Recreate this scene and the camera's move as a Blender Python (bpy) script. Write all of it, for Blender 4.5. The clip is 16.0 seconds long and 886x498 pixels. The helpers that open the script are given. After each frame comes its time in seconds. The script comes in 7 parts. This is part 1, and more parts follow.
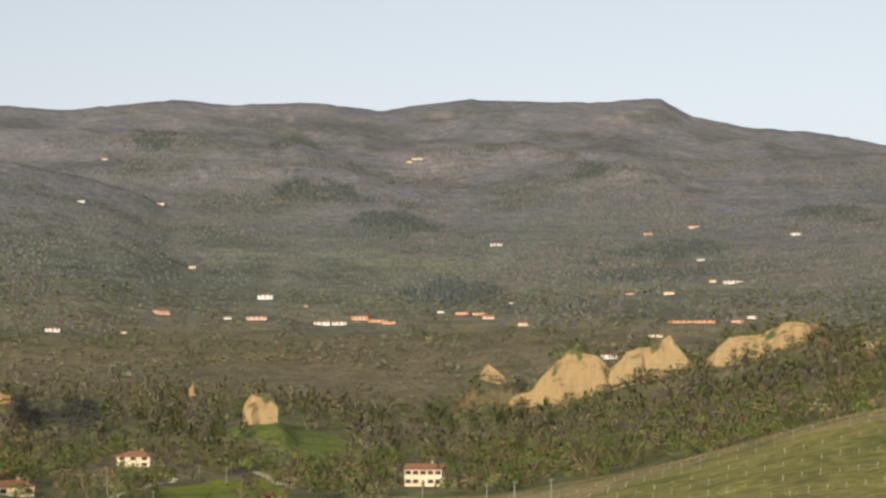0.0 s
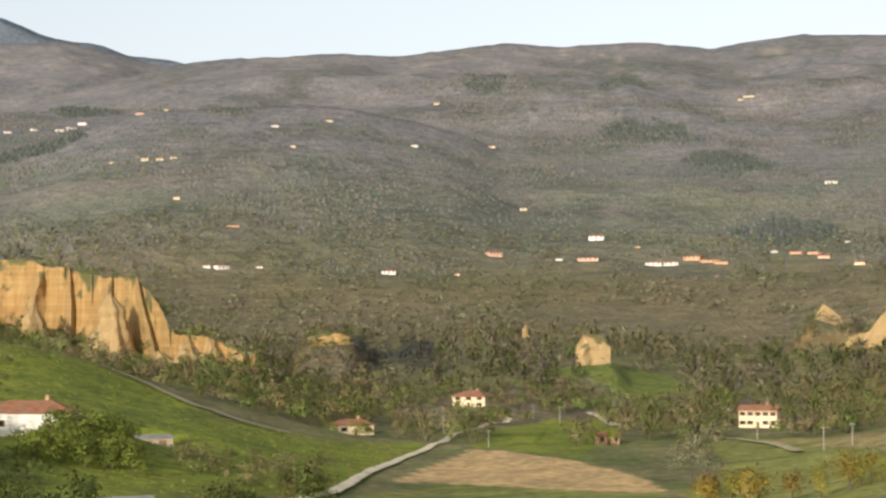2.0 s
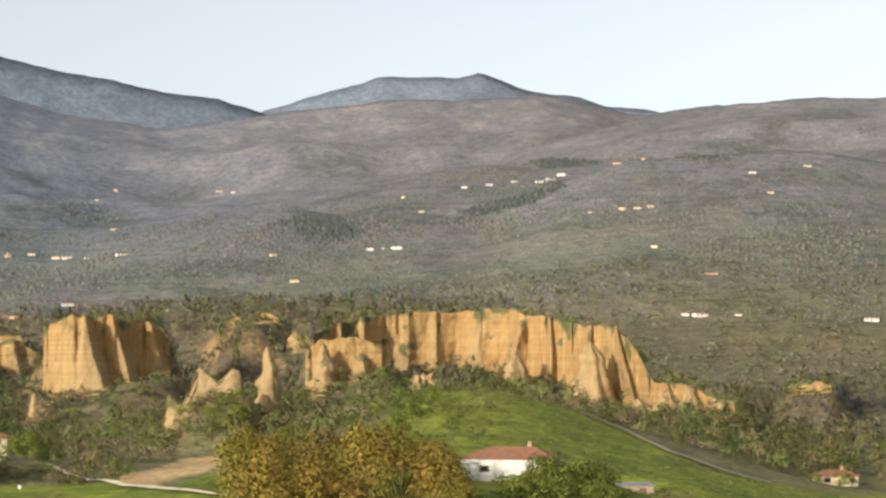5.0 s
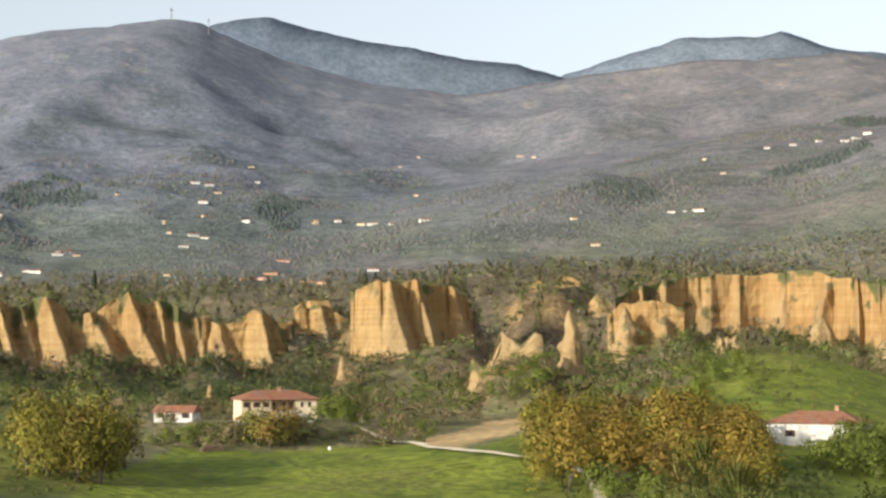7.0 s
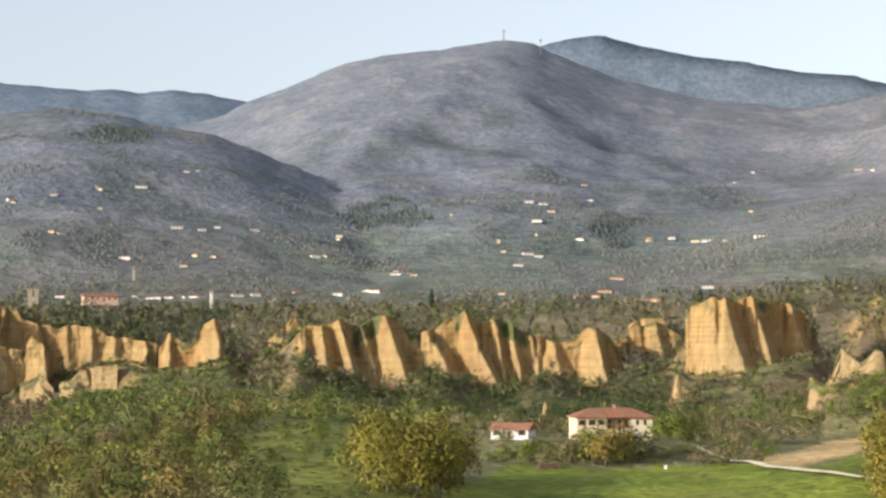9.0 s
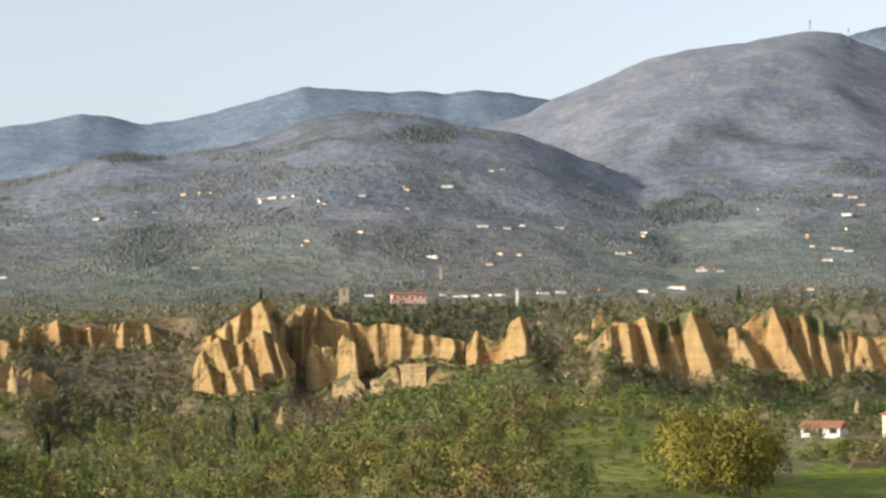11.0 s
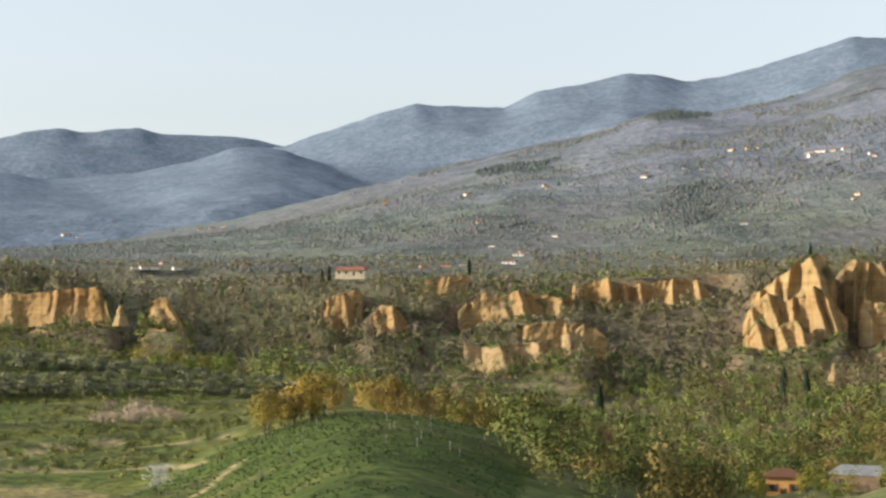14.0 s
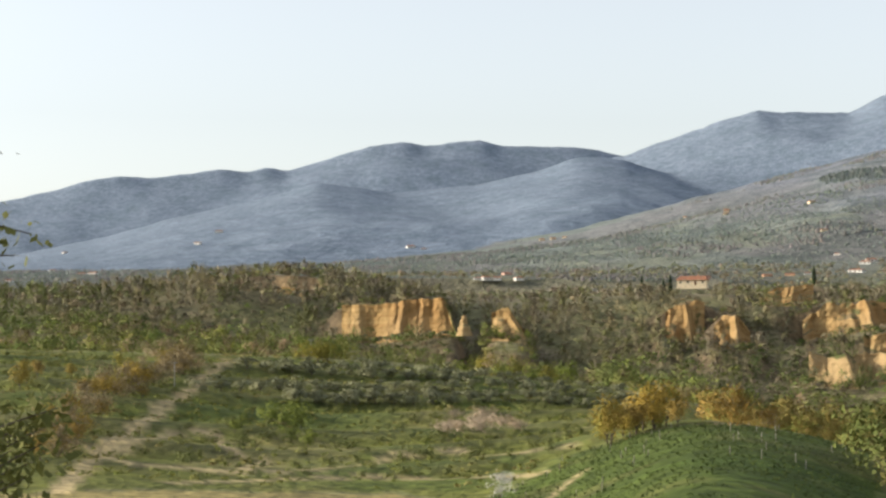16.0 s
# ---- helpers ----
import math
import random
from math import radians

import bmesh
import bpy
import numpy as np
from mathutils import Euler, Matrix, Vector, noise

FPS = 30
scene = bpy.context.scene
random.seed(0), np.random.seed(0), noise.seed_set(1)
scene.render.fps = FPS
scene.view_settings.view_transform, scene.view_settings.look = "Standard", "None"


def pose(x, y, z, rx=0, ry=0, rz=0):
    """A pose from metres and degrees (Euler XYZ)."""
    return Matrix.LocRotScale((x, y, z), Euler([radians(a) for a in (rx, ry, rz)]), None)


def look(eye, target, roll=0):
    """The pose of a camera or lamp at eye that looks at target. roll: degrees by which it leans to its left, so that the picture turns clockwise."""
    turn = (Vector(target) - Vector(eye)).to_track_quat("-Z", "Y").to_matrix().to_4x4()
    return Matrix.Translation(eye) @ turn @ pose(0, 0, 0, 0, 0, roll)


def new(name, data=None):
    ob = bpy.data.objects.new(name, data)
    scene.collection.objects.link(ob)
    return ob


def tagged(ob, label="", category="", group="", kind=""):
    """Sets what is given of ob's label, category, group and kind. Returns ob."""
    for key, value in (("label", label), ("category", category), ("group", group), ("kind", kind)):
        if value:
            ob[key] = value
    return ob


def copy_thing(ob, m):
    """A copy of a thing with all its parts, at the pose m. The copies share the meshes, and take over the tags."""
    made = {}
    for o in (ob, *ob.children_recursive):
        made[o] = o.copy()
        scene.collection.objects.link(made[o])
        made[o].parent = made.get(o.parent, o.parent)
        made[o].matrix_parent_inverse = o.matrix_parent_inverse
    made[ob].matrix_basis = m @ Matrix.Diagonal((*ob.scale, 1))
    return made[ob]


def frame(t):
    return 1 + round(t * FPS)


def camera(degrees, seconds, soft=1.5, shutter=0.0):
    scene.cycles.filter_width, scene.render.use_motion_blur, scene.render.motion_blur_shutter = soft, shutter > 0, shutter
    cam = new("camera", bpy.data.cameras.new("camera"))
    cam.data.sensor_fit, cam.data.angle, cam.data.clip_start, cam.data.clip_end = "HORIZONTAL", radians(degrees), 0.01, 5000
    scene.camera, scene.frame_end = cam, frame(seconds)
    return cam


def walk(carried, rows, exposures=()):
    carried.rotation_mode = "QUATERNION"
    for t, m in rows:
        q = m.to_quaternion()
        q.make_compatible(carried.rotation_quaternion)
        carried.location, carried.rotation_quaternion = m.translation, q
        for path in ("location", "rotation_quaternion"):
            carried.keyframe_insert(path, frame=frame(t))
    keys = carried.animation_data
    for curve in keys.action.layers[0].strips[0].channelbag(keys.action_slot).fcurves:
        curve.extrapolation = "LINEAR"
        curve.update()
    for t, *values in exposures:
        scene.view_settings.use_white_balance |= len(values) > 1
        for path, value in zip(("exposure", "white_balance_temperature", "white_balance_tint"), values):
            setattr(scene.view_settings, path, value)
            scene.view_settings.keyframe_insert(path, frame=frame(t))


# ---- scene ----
EYE = 32.0
PAN = [  # seconds, heading (degrees to the left of north), pitch, lean
    (0.0, 0.00, 4.35, 0.00), (0.5, 1.96, 3.88, 0.01), (1.0, 4.82, 3.30, 0.04), (1.5, 7.47, 2.88, -0.02),
    (2.0, 10.02, 2.57, 0.09), (2.5, 12.35, 2.65, 0.15), (3.0, 14.10, 3.09, 0.07), (3.5, 16.29, 3.42, 0.13),
    (4.0, 19.25, 3.65, -0.02), (4.5, 21.89, 3.86, -0.06), (4.7, 22.93, 3.95, -0.08), (6.8, 32.62, 3.05, -0.15),
    (7.0, 33.55, 2.90, -0.06), (7.5, 35.69, 2.67, -0.03), (8.0, 38.06, 2.78, 0.03), (8.5, 40.77, 3.13, 0.08),
    (9.0, 43.65, 3.43, -0.03), (9.2, 44.70, 3.46, 0.00), (11.3, 54.47, 3.29, 0.06), (11.5, 55.62, 3.24, 0.05),
    (12.0, 58.58, 2.96, 0.13), (12.5, 61.32, 2.65, 0.12), (13.0, 64.22, 2.34, -0.01), (13.5, 66.71, 2.13, -0.04),
    (14.0, 69.40, 2.06, 0.18), (14.5, 71.85, 2.14, 0.21), (15.0, 74.58, 2.23, 0.23), (15.5, 77.08, 2.38, 0.33),
    (16.0, 79.71, 2.40, 0.25),
]
cam = camera(26.37, 16.0, soft=2.5, shutter=0.12)
walk(cam, [(t, pose(0, 0, EYE, 90 + pitch, lean, yaw)) for t, yaw, pitch, lean in PAN], [(0.0, 0.52, 6500, 10), (1.5, 0.77, 6500, 10), (3.5, 0.92, 6500, 10), (7.0, 1.05, 6250, 10), (9.0, 1.14, 6150, 10), (12.0, 1.2, 6200, 10), (14.0, 1.26, 6250, 10), (16.0, 1.36, 6400, 10)])

# ---- light: a low evening sun from behind and to the left, and a clear pale sky ----
SUN_AZ, SUN_EL = 165.0, 17.0
sky = bpy.data.worlds.new("sky")
scene.world = sky
sky.use_nodes = True
tex = sky.node_tree.nodes.new("ShaderNodeTexSky")
tex.sky_type, tex.sun_disc = "NISHITA", False
tex.sun_elevation, tex.sun_rotation = radians(SUN_EL), radians(-SUN_AZ)
tex.air_density, tex.dust_density, tex.ozone_density = 1.0, 1.6, 1.2
haze = sky.node_tree.nodes.new("ShaderNodeHueSaturation")
haze.inputs["Saturation"].default_value = 0.35
sky.node_tree.links.new(tex.outputs["Color"], haze.inputs["Color"])
sky.node_tree.links.new(haze.outputs["Color"], sky.node_tree.nodes["Background"].inputs["Color"])
sky.node_tree.nodes["Background"].inputs["Strength"].default_value = 0.098
sun = new("sun", bpy.data.lights.new("sun", "SUN"))
sun.data.energy, sun.data.angle, sun.data.color = 2.4, radians(0.6), (1.0, 0.90, 0.74)
sun.matrix_world = look((0, 0, 900), (math.sin(radians(SUN_AZ)), -math.cos(radians(SUN_AZ)), 900 - math.tan(radians(SUN_EL))))


# ---- arithmetic ----
def hashed(ix, iy, seed):
    h = (ix.astype(np.int64) * 374761393 + iy.astype(np.int64) * 668265263 + seed * 974711) & 0x7FFFFFFF
    h = ((h ^ (h >> 13)) * 1274126177) & 0x7FFFFFFF
    return ((h ^ (h >> 16)) & 0xFFFF) / 65535.0


def vnoise(x, y, seed=0):
    """Smooth value noise from 0 to 1 on a unit lattice."""
    x, y = np.asarray(x, float), np.asarray(y, float)
    ix, iy = np.floor(x), np.floor(y)
    fx, fy = x - ix, y - iy
    fx, fy = fx * fx * (3 - 2 * fx), fy * fy * (3 - 2 * fy)
    a, b = hashed(ix, iy, seed), hashed(ix + 1, iy, seed)
    c, d = hashed(ix, iy + 1, seed), hashed(ix + 1, iy + 1, seed)
    return (a + (b - a) * fx) * (1 - fy) + (c + (d - c) * fx) * fy


def fbm(x, y, seed=0, octaves=4, gain=0.5):
    total, amp, norm = 0.0, 1.0, 0.0
    for i in range(octaves):
        total = total + amp * vnoise(x * 2 ** i + 17.3 * i, y * 2 ** i - 9.1 * i, seed + i)
        norm, amp = norm + amp, amp * gain
    return total / norm


def ridged(x, y, seed=0, octaves=3):
    total, amp, norm = 0.0, 1.0, 0.0
    for i in range(octaves):
        total = total + amp * (1 - np.abs(2 * vnoise(x * 2 ** i, y * 2 ** i, seed + i) - 1))
        norm, amp = norm + amp, amp * 0.5
    return total / norm


def smooth(a, b, x):
    u = np.clip((x - a) / (b - a), 0, 1)
    return u * u * (3 - 2 * u)


def xy(az, r):
    return -r * np.sin(np.radians(az)), r * np.cos(np.radians(az))


def polar(x, y):
    return np.degrees(np.arctan2(-x, y)), np.hypot(x, y)


# ---- the lie of the land: heights of the valley and plateau by heading and distance ----
RINGS = np.array([0, 20, 60, 100, 200, 300, 400, 500, 600, 700, 800, 900, 1000, 1100, 1250, 1500, 1800, 2200, 2800, 5200.0])
HEADS = np.array([-22, -13, -6, 0, 6, 12, 18, 24, 30, 36, 42, 48, 54, 60, 66, 72, 78, 84, 90, 99.0])
VALLEY = {
    -22: "15 15 20 28 32 32 40 54 64 68 66 62 95 165 250 380 400", -13: "15 14 18 26 28 24 28 38 50 62 64 62 95 165 250 380 400",
    -6: "14 12 12 13 12 9 12 18 26 38 46 60 95 165 250 380 400", 0: "12 8 4 2 2 1 1 4 10 20 32 56 92 165 250 380 400",
    6: "10 5 2 0 0 0 1 8 18 28 38 58 92 165 255 385 400", 12: "10 5 2 0 0 1 3 8 18 28 38 56 90 160 255 385 400",
    18: "12 8 6 7 11 15.5 12 12 18 28 38 52 90 155 250 370 400", 24: "14 10 9 13 20 29 21 22 36 66 68 70 95 155 245 350 400",
    30: "14 10 7 14 10 9 13 20 32 68 73 76 90 140 220 310 350", 36: "14 10 8 10 9 8 9 16 31 60 63 65 80 115 190 280 300",
    42: "14 10 8 10 11 9 8 13 28 57 60 63 80 118 190 280 300", 48: "14 12 11 15 16 14 15 19 30 55 58 64 78 115 185 260 280",
    54: "14 12 8 8 11 14 14 16 27 55 59 64 78 112 180 250 260", 60: "14 8 0 -3 -4 -2 0 4 16 52 58 60 74 110 170 230 240",
    66: "14 12 11 -4 -6 -6 -5 -1 14 47 51 54 68 100 155 200 210", 72: "16 17 17 12 12 5 -2 1 16 47 50 52 66 95 140 170 180",
    78: "14 8 9 14 19 15 7 8 20 42 48 50 62 85 120 150 150", 84: "14 9 9 15 24 22 18 24 54 60 52 48 58 78 105 120 120",
    90: "13 10 11 20 26 23 22 32 44 48 48 48 56 74 98 110 110", 99: "13 10 12 22 28 26 28 40 48 48 48 48 56 74 98 110 110",
}
TABLE = np.array([[30.4, 27.5, 20] + [float(v) for v in VALLEY[h].split()] for h in HEADS])
# mountain ridges: distance of the foot and of the crest, then heading and elevation of the skyline in degrees
RIDGES = {
    "A": (1500, 3200, [(-22, 6.6), (-13.3, 7.25), (-11.3, 7.67), (-9.3, 7.86), (-7.6, 8.23), (-6.6, 8.79), (-6, 8.8), (-4.8, 8.7), (-3, 8.75), (-0.8, 8.81), (1.1, 8.64), (1.8, 8.47),
                       (4.4, 8.72), (6.3, 8.59), (8.1, 8.73), (10.3, 8.47), (11.5, 8.31), (13.1, 8.42), (14.8, 8.3), (16.5, 8.22), (17.7, 8.08), (20, 7.5), (26, 6.2)]),
    "B": (2000, 3700, [(12, 7.2), (17.7, 7.93), (18.8, 8.01), (20.1, 8.38), (21.5, 8.62), (22.5, 8.52), (24.1, 8.45), (25.6, 8.5), (27.6, 8.26), (29, 8.11), (30.5, 7.87), (32.6, 7.53), (35, 7.3), (40, 6.2)]),
    "C": (3700, 4750, [(12, 7.0), (18.1, 8.12), (19.6, 8.26), (20.1, 8.51), (21.7, 8.7), (22.7, 9.06), (23.3, 9.27), (24.1, 9.12), (26.4, 9.17), (26.8, 8.97), (28.4, 8.56), (29.5, 8.2), (33, 7.2)]),
    "D": (1700, 3800, [(28, 6.4), (33.3, 7.57), (35.9, 7.86), (38.4, 8.52), (40.5, 9.36), (40.8, 9.57), (41.9, 9.68), (43.9, 9.37), (45.3, 9.24), (46.8, 8.92), (47.2, 8.75), (48.5, 8.19), (49.6, 7.81), (50.2, 7.4), (56, 5.8)]),
    "D2": (3700, 4400, [(25, 6.90), (29.2, 7.79), (30.4, 8.17), (31.4, 8.44), (32.8, 8.57), (34.7, 8.94), (36.4, 9.18), (37.8, 9.50), (38.8, 9.79), (39.6, 9.74), (40.5, 9.56), (40.8, 9.42), (44, 8.60)]),
    "E": (2900, 4300, [(44, 6.6), (48.2, 7.35), (49.6, 7.81), (50.6, 7.96), (51.6, 8.09), (52.9, 8.0), (53.5, 8.1), (54.5, 7.99), (55.4, 8.08), (57.1, 8.19), (59.3, 7.53), (61, 7.11), (62.1, 6.99), (62.9, 7.2),
                       (63.8, 7.25), (65.3, 6.93), (66.5, 6.75), (67.5, 6.27), (69.6, 6.35), (70.2, 6.42), (71.6, 6.01), (72.9, 5.57), (74.2, 5.13), (78, 4.2)]),
    "F": (1500, 2700, [(44, 4.2), (46.8, 5.32), (49.6, 6.4), (50.7, 6.81), (52.3, 7.03), (53.6, 7.34), (55.3, 7.47), (56.9, 7.25), (58.6, 6.54), (60.4, 6.18), (61.5, 6.04), (62.4, 6.14), (63.4, 5.99), (65.1, 5.43),
                       (66.4, 5.23), (68.1, 4.79), (70.2, 4.29), (72.6, 3.7), (74.3, 3.28), (76, 2.85), (78.1, 2.51), (80.4, 1.91), (84, 1.2)]),
    "G": (4000, 4850, [(66, 3.8), (72.6, 4.75), (74.3, 5.14), (75.5, 5.38), (77.9, 5.45), (78.6, 5.66), (80.1, 5.46), (80.9, 5.59), (82, 5.45), (82.9, 5.16), (84.4, 4.73), (85, 4.81), (85.6, 4.68), (86.4, 4.76), (88.3, 4.49),
                       (89.5, 4.53), (90.5, 4.35), (91.3, 4.09), (92.9, 3.74), (99, 3.0)]),
    "H": (2300, 3900, [(66, 2.6), (69.3, 3.34), (71.8, 4.22), (74.3, 5.01), (75.5, 5.12), (76.7, 4.71), (78.6, 4.29), (81.1, 4.05), (82.2, 4.22), (83.5, 4.36), (84.6, 4.05), (85.9, 3.71), (87.9, 3.27), (89.6, 2.76), (92.9, 2.08), (99, 1.4)]),
    "A2": (1350, 2150, [(4.53, 2.83), (5.83, 4.03), (7.49, 5.15), (9.17, 5.91), (10.86, 6.4), (12.57, 6.71), (14.29, 6.88), (16.7, 6.77), (18.76, 6.62), (20.13, 6.22), (22.01, 5.61), (24.04, 5.08), (26.44, 4.74), (28.99, 5.18), (30.7, 5.02), (32.42, 4.68), (34.99, 4.0), (37.38, 3.39), (39.25, 2.87)]),
    "A3": (1350, 2050, [(-22, 5.2), (-13.24, 5.26), (-10.47, 5.28), (-7.96, 5.11), (-6.26, 4.82), (-4.56, 4.32), (-2.85, 3.9), (-1.13, 3.48), (1.44, 2.66)]),
}


def cubic(p0, p1, p2, p3, u):
    return p1 + 0.5 * u * (p2 - p0 + u * (2 * p0 - 5 * p1 + 4 * p2 - p3 + u * (3 * (p1 - p2) + p3 - p0)))


def valley(az, r):
    """Height of the valley and plateau without the mountains."""
    u = np.interp(r, RINGS, np.arange(len(RINGS)))
    w = np.interp(az, HEADS, np.arange(len(HEADS)))
    i, j = np.minimum(u.astype(int), len(RINGS) - 2), np.minimum(w.astype(int), len(HEADS) - 2)
    fu, fw = u - i, w - j
    cols = []
    for k in (-1, 0, 1, 2):
        row = TABLE[np.clip(j + k, 0, len(HEADS) - 1)[..., None], np.clip(i[..., None] + np.arange(-1, 3), 0, len(RINGS) - 1)]
        lo, hi = np.minimum(row[..., 1], row[..., 2]), np.maximum(row[..., 1], row[..., 2])
        cols.append(np.clip(cubic(row[..., 0], row[..., 1], row[..., 2], row[..., 3], fu), lo - 1.5, hi + 1.5))
    return cubic(*cols, fw)


